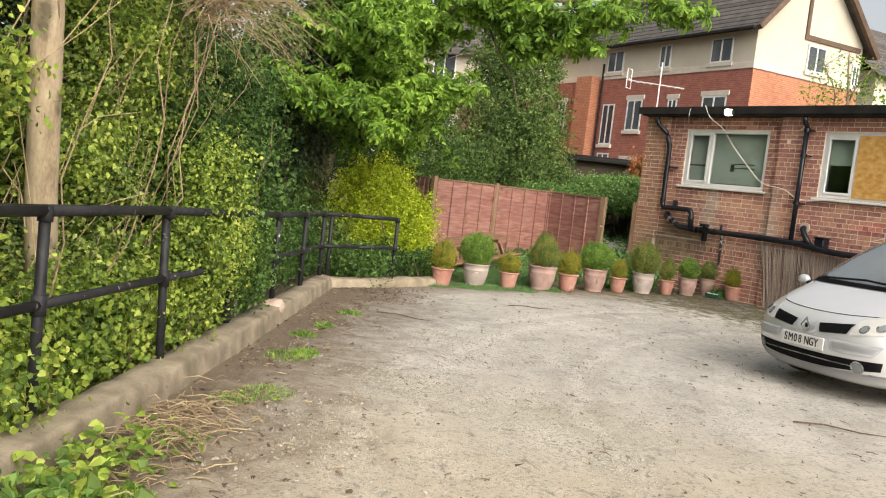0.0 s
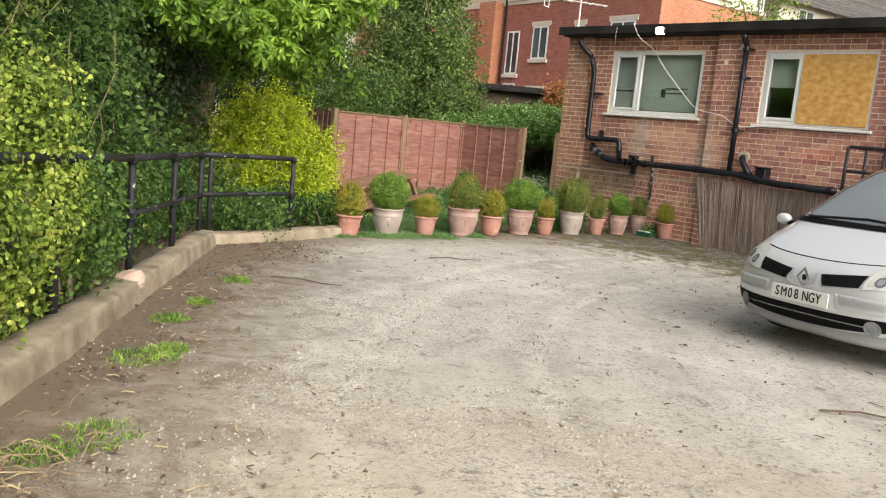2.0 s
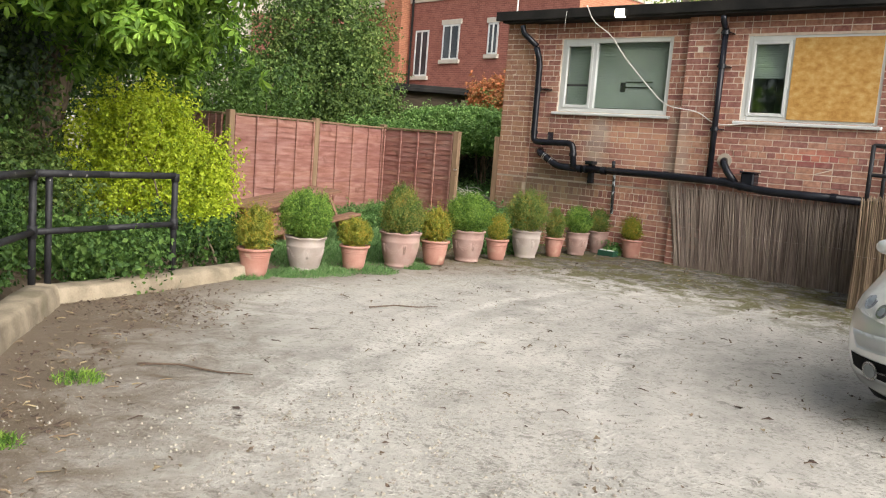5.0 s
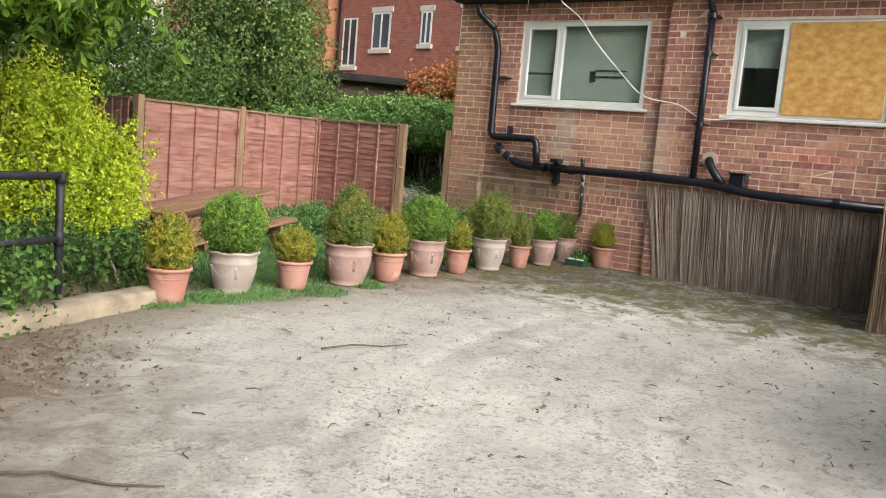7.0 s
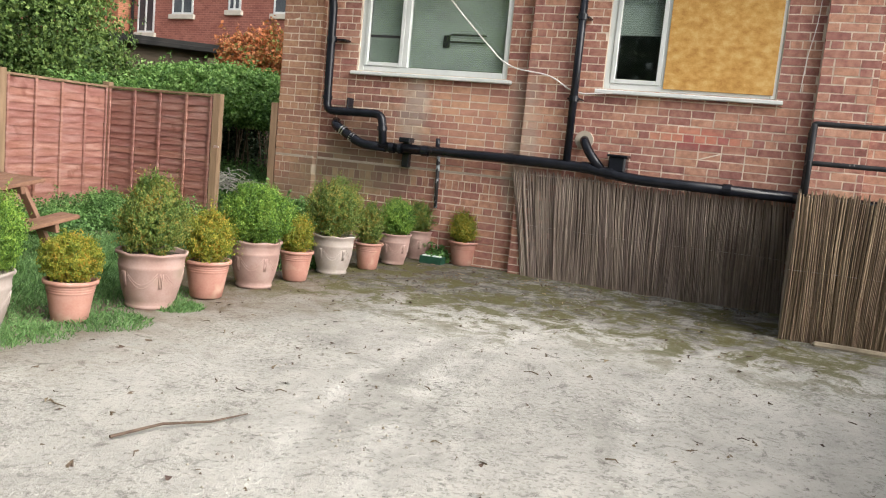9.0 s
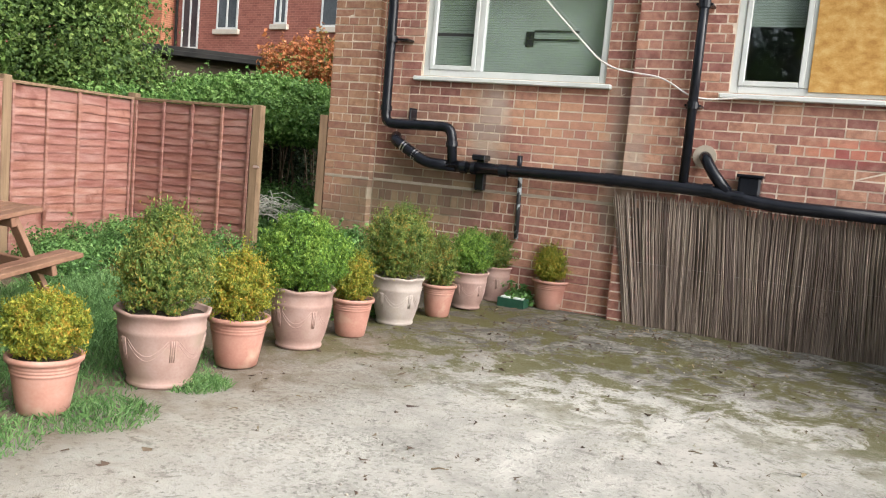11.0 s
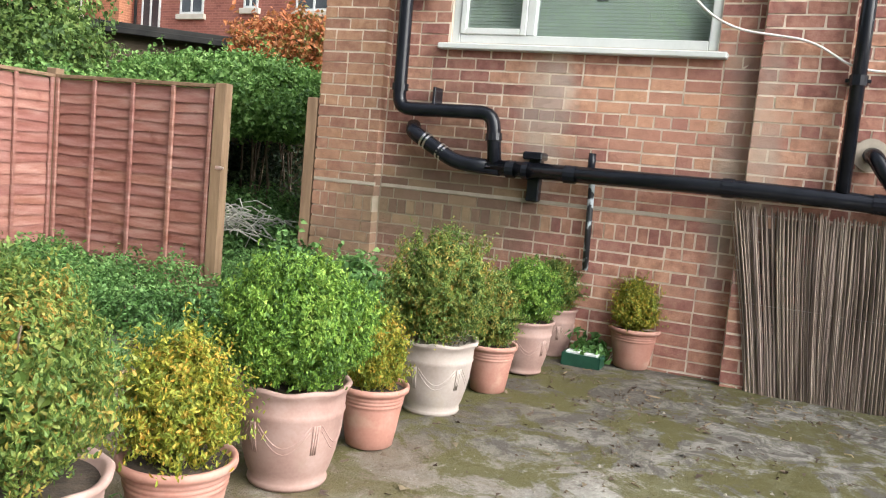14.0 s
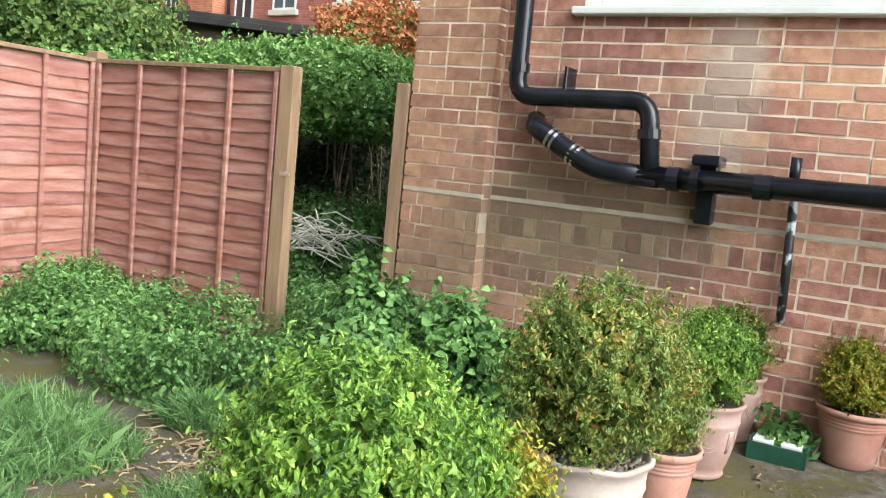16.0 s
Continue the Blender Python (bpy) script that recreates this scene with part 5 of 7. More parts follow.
        for i in range(15):
            x = lerp(1.15, 3.55, i / 14)
            zt = min(1.50, 1.02 + (x - 1.08) * 0.78, 1.50 - max(0, x - 3.2) * 0.4)
            col = []
            for j in range(6):
                z = lerp(1.0, max(zt, 1.03), j / 5)
                w = np.interp(z, CZ, CW) + 0.004
                col.append(bm.verts.new((x, s * w, z)))
            cols.append(col)
        for a, b in zip(cols, cols[1:]):
            for j in range(5):
                bm.faces.new((a[j], a[j + 1], b[j + 1], b[j]))
        part("side_window", bm, sky_glass, car, smooth=True)
        for x in (0.86, 3.55):
            wh = part("wheel", lathe(bmesh.new(), [(0.20, -0.10), (0.29, -0.10), (0.315, -0.07), (0.32, 0.0), (0.315, 0.07), (0.29, 0.10), (0.20, 0.10)], 36), rubber, car, "black tyre", smooth=True, m=Matrix.Translation((x, s * 0.81, 0.325)) @ pose(0, 0, 0, 90, 0, 0))
            bm = bmesh.new()
            lathe(bm, [(0.03, 0.085 * -s), (0.05, 0.09 * -s), (0.19, 0.075 * -s), (0.205, 0.102 * -s), (0.212, 0.09 * -s), (0.205, 0.02 * -s), (0.05, 0.02 * -s)], 30)
            part("rim", bm, alloy, wh, smooth=True)
            bm = bmesh.new()
            pts = [(x + 0.37 * math.cos(math.pi * k / 14), s * 0.898, 0.325 + 0.37 * math.sin(math.pi * k / 14)) for k in range(15)]
            tube(bm, pts, 0.022, 6)
            part("wheel_arch", bm, dark, car)
    # lower opening, bumper strip, lip, bonnet seam
    patch("lower_grille", dark, lambda u: (lerp(-0.74, 0.74, u), 0.265 + 0.06 * abs(2 * u - 1) ** 2), lambda u: (lerp(-0.76, 0.76, u), 0.385 + 0.02 * abs(2 * u - 1) ** 2), 0.006, 30, label="wide black lower air intake")
    patch("chrome_strip", chrome, lambda u: (lerp(-0.60, 0.60, u), 0.325), lambda u: (lerp(-0.60, 0.60, u), 0.337), 0.014, 30, 1)
    patch("bumper_lip", paint, lambda u: (lerp(-0.80, 0.80, u), 0.20), lambda u: (lerp(-0.80, 0.80, u), 0.255 + 0.03 * abs(2 * u - 1) ** 2), 0.018, 30, 3)
    for s in (-1, 1):
        patch("bumper_pad", paint, lambda u: (s * lerp(0.33, 0.70, u), 0.435), lambda u: (s * lerp(0.30, 0.76, u), 0.535), 0.016, 12, 3)
        patch("badge_wing", paint, lambda u: (s * lerp(0.075, 0.135, u), lerp(0.53, 0.56, u)), lambda u: (s * lerp(0.085, 0.115, u), lerp(0.665, 0.675, u)), 0.02, 6, 4)
    patch("bonnet_seam", dark, lambda u: (lerp(-0.60, 0.60, u), 0.752 + 0.035 * abs(2 * u - 1) ** 2), lambda u: (lerp(-0.60, 0.60, u), 0.758 + 0.035 * abs(2 * u - 1) ** 2), 0.002, 30, 1)
    # windscreen with wipers
    patch("windscreen", sky_glass, lambda u: (lerp(-0.79, 0.79, u), 1.035 + 0.01 * abs(2 * u - 1)), lambda u: (lerp(-0.60, 0.60, u), 1.545), 0.004, 26, 14, label="large raked windscreen")
    patch("cowl", dark, lambda u: (lerp(-0.78, 0.78, u), 0.995), lambda u: (lerp(-0.79, 0.79, u), 1.035), 0.006, 26, 2)
    for y0, y1 in ((-0.60, 0.05), (0.62, 0.02)):
        bm = bmesh.new()
        tube(bm, [(car_front(lerp(y0, y1, k / 8), 1.04 + 0.03 * k / 8, 0.03), lerp(y0, y1, k / 8), 1.045 + 0.03 * k / 8) for k in range(9)], 0.011, 6)
        part("wiper", bm, dark, car)
    # maker's diamond as a plain shape
    bm = bmesh.new()
    x = car_front(0, 0.62) - 0.016
    for r, dx in ((1.0, 0.0), (0.62, -0.006)):
        vs = [bm.verts.new((x + dx - (0.010 if k % 2 else 0), y * r, 0.61 + z * r)) for k, (y, z) in enumerate(((0, 0.085), (0.062, 0.0), (0, -0.085), (-0.062, 0.0)))]
        if r == 1.0:
            first = vs
    for k in range(4):
        bm.faces.new((first[k], first[(k + 1) % 4], vs[(k + 1) % 4], vs[k]))
    bmesh.ops.solidify(bm, geom=bm.faces[:], thickness=0.012)
    part("badge", bm, chrome, car, "chrome diamond badge")
    part("badge_field", boxes(((x + 0.004, -0.020, 0.588), (x + 0.012, 0.020, 0.632)), bevel=0.002), dark, car)
    # number plate
    px = car_front(0, 0.46) - 0.022
    pl = part("number_plate", boxes(((px, -0.26, 0.415), (px + 0.012, 0.26, 0.526)), bevel=0.003), plate_w, car, "white number plate with black letters")
    for ch, c in zip("SM08NGY", (-0.202, -0.140, -0.080, -0.022, 0.060, 0.119, 0.176)):
        cu = bpy.data.curves.new("letter", "FONT")
        cu.body, cu.size, cu.align_x, cu.align_y, cu.extrude, cu.bevel_depth, cu.bevel_resolution = ch, 0.103, "CENTER", "CENTER", 0.001, 0.0014, 0
        cu.materials.append(ink)
        tmp = new("letter_curve", cu)
        me = bpy.data.meshes.new_from_object(tmp.evaluated_get(bpy.context.evaluated_depsgraph_get()))
        bpy.data.objects.remove(tmp)
        lt = new("letter", me)
        lt.parent = pl
        lt.matrix_local = Matrix.Translation((px - 0.0015, -c, 0.470)) @ pose(0, 0, 0, 90, 0, -90) @ Matrix.Diagonal((0.78, 1.02, 1, 1))


# ---- apartment buildings behind ----
FC, FL, FR = Vector((11.0, 32.3, 0)), Vector((-0.48, 0.877, 0)), Vector((0.877, 0.48, 0))


def far_window(parent, m, w, h, bay):
    f = thing_part("window", parent, m)
    part("pane", boxes(((-w / 2, -0.014, 0), (w / 2, -0.004, h))), M_FARGLASS, f)
    k = 0.07
    part("frame", boxes(((-w / 2, -0.03, 0), (-w / 2 + k, 0.04, h)), ((w / 2 - k, -0.03, 0), (w / 2, 0.04, h)), ((-w / 2, -0.03, 0), (w / 2, 0.04, k)), ((-w / 2, -0.03, h - k), (w / 2, 0.04, h)), ((-k / 2, -0.035, 0), (k / 2, 0.04, h))), M_UPVC, f)
    part("sill", boxes(((-w / 2 - 0.1, -0.10, -0.16), (w / 2 + 0.1, 0.03, 0)), bevel=0.01), M_STONEF, f)
    if bay:
        part("lintel", boxes(((-w / 2 - 0.1, -0.04, h), (w / 2 + 0.1, 0.03, h + 0.2)), bevel=0.01), M_STONEF, f)


def thing_part(name, parent, m):
    ob = new(name, bpy.data.meshes.new(name))
    ob.parent = parent
    ob.matrix_local = m
    return ob


M_FARGLASS = surf("far_glass", [(0.03, 0.035, 0.04), (0.10, 0.11, 0.12)], 0.8, 0.08, 0.0, 20)
M_STONEF = surf("pale_stone", [(0.50, 0.45, 0.38), (0.60, 0.55, 0.47)], 4, 0.85, 0.1, 40)
M_CREAMW = surf("cream_render", [(0.47, 0.43, 0.35), (0.54, 0.50, 0.41)], 1.2, 0.9, 0.05, 40)
M_FARTILE = surf("dark_roof_tile", [(0.05, 0.045, 0.042), (0.10, 0.09, 0.085)], 3, 0.85, 0.3, 40, isl=0.3)
M_TIMBER = surf("brown_timber", [(0.07, 0.04, 0.025), (0.11, 0.07, 0.045)], 4, 0.7, 0.1, 40)


def brick_face_mat(name, cols):
    """Brickwork seen from far off: fine courses in the colour and relief."""
    m = surf(name, cols, 3, 0.88, 0.1, 30)
    t = m.node_tree
    n, l = t.nodes, t.links
    b = n["Principled BSDF"]
    old = b.inputs["Base Color"].links[0].from_socket
    tc = n.new("ShaderNodeTexCoord")
    sp, cb = n.new("ShaderNodeSeparateXYZ"), n.new("ShaderNodeCombineXYZ")
    l.new(tc.outputs["Object"], sp.inputs[0])
    ad = n.new("ShaderNodeMath")
    l.new(sp.outputs[0], ad.inputs[0])
    l.new(sp.outputs[1], ad.inputs[1])
    l.new(ad.outputs[0], cb.inputs[0])
    l.new(sp.outputs[2], cb.inputs[1])
    br = n.new("ShaderNodeTexBrick")
    br.inputs["Scale"].default_value = 1.0
    br.inputs["Brick Width"].default_value, br.inputs["Row Height"].default_value, br.inputs["Mortar Size"].default_value = 0.225, 0.075, 0.006
    br.inputs["Color1"].default_value, br.inputs["Color2"].default_value, br.inputs["Mortar"].default_value = (1, 1, 1, 1), (0.75, 0.75, 0.75, 1), (1.35, 1.5, 1.6, 1)
    l.new(cb.outputs[0], br.inputs["Vector"])
    mx = n.new("ShaderNodeMix")
    mx.data_type, mx.blend_type = "RGBA", "MULTIPLY"
    mx.inputs["Factor"].default_value = 1.0
    l.new(old, mx.inputs["A"])
    l.new(br.outputs["Color"], mx.inputs["B"])
    l.new(mx.outputs["Result"], b.inputs["Base Color"])
    return m


def gable_roof(parent, L, W, eave, rise, over=0.45):
    """Tiled roof: courses as real overlapping strips on both slopes; ridge along local x."""
    for side in (0, 1):
        bm = bmesh.new()
        n = 16
        half = W / 2 + over
        for i in range(n):
            a, b = i / n, (i + 1.12) / n
            ya, yb = -half + half * a, -half + half * min(b, 1.0)
            za = eave - over * rise / (W / 2) + (rise + over * rise / (W / 2)) * a + 0.06
            zb = eave - over * rise / (W / 2) + (rise + over * rise / (W / 2)) * min(b, 1.0) + 0.02
            if side:
                ya, yb = -ya, -yb
            v = [bm.verts.new(p) for p in ((-over, ya + W / 2, za), (L + over, ya + W / 2, za), (L + over, yb + W / 2, zb), (-over, yb + W / 2, zb), (-over, ya + W / 2, za - 0.05), (L + over, ya + W / 2, za - 0.05))]
            bm.faces.new(v[:4])
            bm.faces.new((v[0], v[1], v[5], v[4]))
        part("roof", bm, M_FARTILE, parent, "dark tiled roof slope")["kind"] = "stuff"


def build_far():
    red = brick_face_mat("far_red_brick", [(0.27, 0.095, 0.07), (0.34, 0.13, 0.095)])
    # lit copy of the red brick: the sun's orange is put into its colour
    red_sunlit = brick_face_mat("far_sunlit_brick", [(0.37, 0.145, 0.08), (0.43, 0.185, 0.105)])
    ang = math.degrees(math.atan2(FL.y, FL.x))
    # local x runs along the long face away from the corner, y into the building
    A = thing("apartment_building", Matrix.Translation((FC.x, FC.y, -0.5)) @ pose(0, 0, 0, 0, 0, ang) @ Matrix.Diagonal((1, -1, 1, 1)), "three-storey red brick and cream apartment building with tiled roof", "building")
    L, W = 13.0, 6.2
    z1, ze = 7.7, 9.3
    part("wall", boxes(((0, 0, 0), (L, W, z1))), red, A, "red brick lower storeys")
    part("wall", boxes(((-0.02, 0.0, 0), (0.0, W, z1 - 0.3))), red_sunlit, A, "brick end wall, sunlit orange put into its colour")
    part("wall", boxes(((0, 0.0, z1), (L, W, ze))), M_CREAMW, A, "cream rendered top storey")
    part("band", boxes(((-0.05, -0.05, z1 - 0.25), (L, W + 0.05, z1)), bevel=0.01), M_STONEF, A)
    bm = bmesh.new()
    v = [bm.verts.new(p) for p in ((-0.001, 0, ze), (-0.001, W, ze), (-0.001, W / 2, ze + 3.1), (0.2, 0, ze), (0.2, W, ze), (0.2, W / 2, ze + 3.1))]
    bm.faces.new(v[:3])
    bm.faces.new(v[3:][::-1])
    for a, b in ((0, 1), (1, 2), (2, 0)):
        bm.faces.new((v[a], v[a + 3], v[b + 3], v[b]))
    part("gable", bm, M_CREAMW, A, "cream gable end with brown timbers")
    for a, b in (((-0.42, -0.42, ze - 0.42), (-0.42, W / 2, ze + 3.15)), ((-0.42, W + 0.42, ze - 0.42), (-0.42, W / 2, ze + 3.15))):
        bm = bmesh.new()
        tube(bm, [a, b], 0.14, 4)
        part("bargeboard", bm, M_TIMBER, A)
    part("timber", boxes(((-0.06, 2.6, ze - 0.3), (-0.01, W - 0.2, ze - 0.1)), ((-0.06, 2.6, ze - 0.1), (-0.01, 2.78, ze + 2.4))), M_TIMBER, A)
    gable_roof(A, L, W, ze, 3.1)
    part("gutter", boxes(((-0.3, -0.62, ze - 0.50), (L, -0.46, ze - 0.36)), bevel=0.03), M_FASCIA, A)
    tr = Matrix.Translation
    for x, z, w, h in ((1.7, z1 + 0.06, 1.15, 1.0), (4.9, z1 + 0.06, 0.7, 1.0), (8.2, z1 + 0.06, 1.15, 1.0), (1.75, 5.1, 1.3, 1.35), (4.1, 5.2, 0.55, 1.2), (6.5, 5.05, 1.0, 1.4), (1.75, 2.3, 1.3, 1.35), (4.1, 2.3, 0.55, 1.2), (6.5, 2.3, 1.0, 1.4), (12.0, 5.1, 0.6, 1.4)):
        far_window(A, tr((x, -0.005, z)), w, h, z < 7)
    # glazed stair slot and pilaster
    for z, h in ((1.0, 1.4), (2.6, 1.4), (4.4, 1.9)):
        far_window(A, tr((8.3, -0.005, z)), 0.85, h, False)
    part("pilaster", boxes(((9.2, -0.5, 0), (10.4, 0.2, 7.6))), red_sunlit, A, "brick pilaster, sunlit orange put into its colour")
    bm = bmesh.new()
    tube(bm, [(8.95, -0.08, 0), (8.95, -0.08, 8.2)], 0.05, 8)
    part("drainpipe", bm, M_FASCIA, A)
    for y, z, w, h in ((W * 0.55, z1 + 0.1, 1.1, 1.05), (W * 0.95, z1 - 0.1, 0.45, 0.9)):
        far_window(A, Matrix.Translation((-0.03, y, z)) @ pose(0, 0, 0, 0, 0, 90) @ Matrix.Diagonal((1, -1, 1, 1)), w, h, False)
    # wing further left
    B = thing("apartment_building", Matrix.Translation((3.2, 41.0, -0.5)) @ pose(0, 0, 0, 0, 0, 155), "cream and brick apartment wing seen behind the trees", "building")
    part("wall", boxes(((0, -6, 0), (14, 0, 6.3))), M_CREAMW, B, "cream rendered wall")
    part("wall", boxes(((0, -6, 6.3), (14, 0, 8.6))), M_CREAMW, B)
    part("wall", boxes(((-0.5, -5.9, 0), (3.4, 0.25, 6.6))), red, B, "red brick bay")
    gable_roof(thing_part("roof_base", B, Matrix.Translation((0, -6, 0))), 14, 6, 8.6, 2.8)
    for x in (1.4, 4.6, 7.4, 10.2):
        for z in (1.5, 4.3, 7.0):
            far_window(B, Matrix.Translation((x, 0.26 if x < 3.4 and z < 6 else 0.01, z)) @ Matrix.Diagonal((1, -1, 1, 1)), 1.3, 1.3, True)
    # a second gabled block to the right
    C = thing("apartment_building", Matrix.Translation((18.0, 37.0, -0.5)) @ pose(0, 0, 0, 0, 0, 28), "cream gabled apartment block further along", "building")
    part("wall", boxes(((0, 0, 0), (16, 8, 8.8))), M_CREAMW, C)
    gable_roof(C, 16, 8, 8.8, 3.0)
    for x in (2, 5, 8, 11):
        for z in (4.6, 7.2):
            far_window(C, Matrix.Translation((x, -0.005, z)), 1.2, 1.2, True)


# ---- shed, board fence and heap behind the gap ----


def build_back():
    s = thing("shed", Matrix.Translation((3.6, 26.4, -0.4)) @ pose(0, 0, 0, 0, 0, -10), "dark low outbuilding with a flat black roof", "shed")
    part("wall", boxes(((0, 0, 0), (4.2, 2.5, 2.92)), bevel=0.01), surf("dark_boards", [(0.06, 0.045, 0.03), (0.11, 0.08, 0.055)], 3, 0.85, 0.2, 40, stretch=(1, 1, 8)), s)
    part("roof", boxes(((-0.2, -0.25, 2.92), (4.5, 2.7, 3.02)), bevel=0.01), M_FASCIA, s)
    part("gutter", boxes(((-0.2, -0.33, 2.84), (4.5, -0.26, 2.94)), bevel=0.01), M_FASCIA, s)
    f = thing("board_fence", Matrix.Translation((5.2, 25.2, -0.4)) @ pose(0, 0, 0, 0, 0, -14), "greenish weathered upright board fence behind the hedge", "fence")
    mb = surf("old_board", [(0.12, 0.10, 0.055), (0.22, 0.18, 0.10)], 4, 0.9, 0.2, 40, rnd=0.2, stretch=(6, 6, 0.6))
    for k in range(30):
        part("board", boxes(((k * 0.1, 0, 0), (k * 0.1 + 0.092, 0.02, 2.68 + 0.02 * (k % 3))), bevel=0.003), mb, f)
    for z in (0.5, 2.0):
        part("rail", boxes(((0, 0.02, z), (3.0, 0.06, z + 0.08))), mb, f)
    f2 = thing("board_fence", Matrix.Translation(on_wall(-1.25, -1.1, -0.38)) @ pose(0, 0, 0, 0, 0, 38), "dark upright board fence along the passage", "fence")
    for k in range(26):
        part("board", boxes(((k * 0.1, 0, 0), (k * 0.1 + 0.092, 0.02, 1.75 + 0.02 * (k % 3))), bevel=0.003), mb, f2)
    rg = np.random.default_rng(8)
    bm = bmesh.new()
    for i in range(70):
        a = rg.uniform(0, 6.28)
        c = Vector((rg.normal(0, 0.16), rg.normal(0, 0.16), abs(rg.normal(0.1, 0.07))))
        d = Vector((math.cos(a), math.sin(a), rg.normal(0, 0.25))) * rg.uniform(0.1, 0.28)
        tube(bm, [c - d, c + Vector((0, 0, 0.05)), c + d], [0.007, 0.006, 0.003], 5)
    ob = part("twig_heap", bm, surf("bleached_twig", [(0.60, 0.57, 0.49), (0.74, 0.71, 0.62)], 20, 0.9, 0.1, 60, isl=0.2), m=Matrix.Translation((4.02, 19.6, 0.06)))
    tagged(ob, "heap of bleached cut twigs in the passage", "twigs", kind="stuff")
    # green crate by the wall
    c = thing("crate", WALL @ Matrix.Translation((1.30, -0.20, gz(5, 16) - 0.02)) @ Matrix.Scale(0.66, 4), "dark green plastic crate with white cartons, overgrown by leaves", "crate")
    gr = surf("green_plastic", [(0.01, 0.05, 0.03), (0.02, 0.08, 0.05)], 10, 0.4, 0.1, 60)
    part("body", boxes(((-0.2, -0.12, 0.0), (0.2, -0.10, 0.16)), ((-0.2, 0.10, 0.0), (0.2, 0.12, 0.16)), ((-0.2, -0.12, 0.0), (-0.18, 0.12, 0.16)), ((0.18, -0.12, 0.0), (0.2, 0.12, 0.16)), ((-0.2, -0.12, 0.0), (0.2, 0.12, 0.02)), bevel=0.004), gr, c)
    for x in (-0.1, 0.09):
        part("carton", boxes(((x - 0.07, -0.08, 0.022), (x + 0.07, 0.08, 0.175)), bevel=0.006), M_UPVC, c, "white carton")


# ---- trees, hedges and weeds ----


def tree(name, base, top, r0, r1, limbs, blobs, n, size, leaf, seed, label, low=0.3, bark=None, cat="tree", spread=0.8, aspect=0.36, lump=0.22, shell=0.2, fans=False, hexa=False):
    rg = np.random.default_rng(seed)
    t = thing(name, Matrix.Translation(base), label, cat)
    inv = -Vector(base)
    bm = bmesh.new()
    limb(bm, (0, 0, -0.2), Vector(top) + inv, r0, r1, rg, 0.0, 4 if r0 < 0.13 else 8, 12)
    part("trunk", bm, bark or M_BARK, t, smooth=True)
    for (a, b, ra) in limbs:
        bm = bmesh.new()
        A, B = Vector(a) + inv, Vector(b) + inv
        limb(bm, A, B, ra, ra * 0.25, rg, 0.08)
        for k in range(5):
            p = A.lerp(B, 0.35 + 0.13 * k)
            limb(bm, p, p + Vector(rg.normal(0, 0.5, 3)) + (B - A).normalized() * 0.5, ra * 0.35, 0.006, rg, 0.05, 4, 5)
        part("limb", bm, bark or M_BARK, t, smooth=True)
    P, u = blob_points(blobs, n, seed, shell, low, lump)
    P, u = sprigs(P, u, seed, 0.02, 7, 3.2 * size)
    P = P + np.array(inv)
    if fans:
        palmate("crown", P, u, size, leaf, t, seed)
    else:
        leaves("crown", P, u, size, leaf, t, seed=seed, aspect=aspect, spread=spread, hexa=hexa)
    return t


def bush(name, base, blobs, n, size, leaf, seed, label, low=-0.4, cat="bush", stems=14, aspect=0.36, spread=0.8, droop=0.25, lump=0.22, shell=0.2, hexa=False):
    rg = np.random.default_rng(seed)
    t = thing(name, Matrix.Translation(base), label, cat)
    inv = -Vector(base)
    for i in range(stems):
        bm = bmesh.new()
        c = blobs[i % len(blobs)]
        e = min(0.3, c[3] * 0.3)
        limb(bm, (rg.normal(c[0], e) + inv.x, rg.normal(c[1], e) + inv.y, -0.1), Vector((rg.normal(c[0], c[3] * 0.4), rg.normal(c[1], c[4] * 0.4), c[2] + c[5] * 0.5)) + inv, 0.022, 0.006, rg, 0.03, 5, 5)
        part("stem", bm, M_BARK, t)
    P, u = blob_points(blobs, n, seed, shell, low, lump)
    P, u = sprigs(P, u, seed, 0.025, 7, 4.5 * size)
    leaves("foliage", P + np.array(inv), u, size, leaf, t, seed=seed, aspect=aspect, spread=spread, droop=droop, hexa=hexa)
    return t


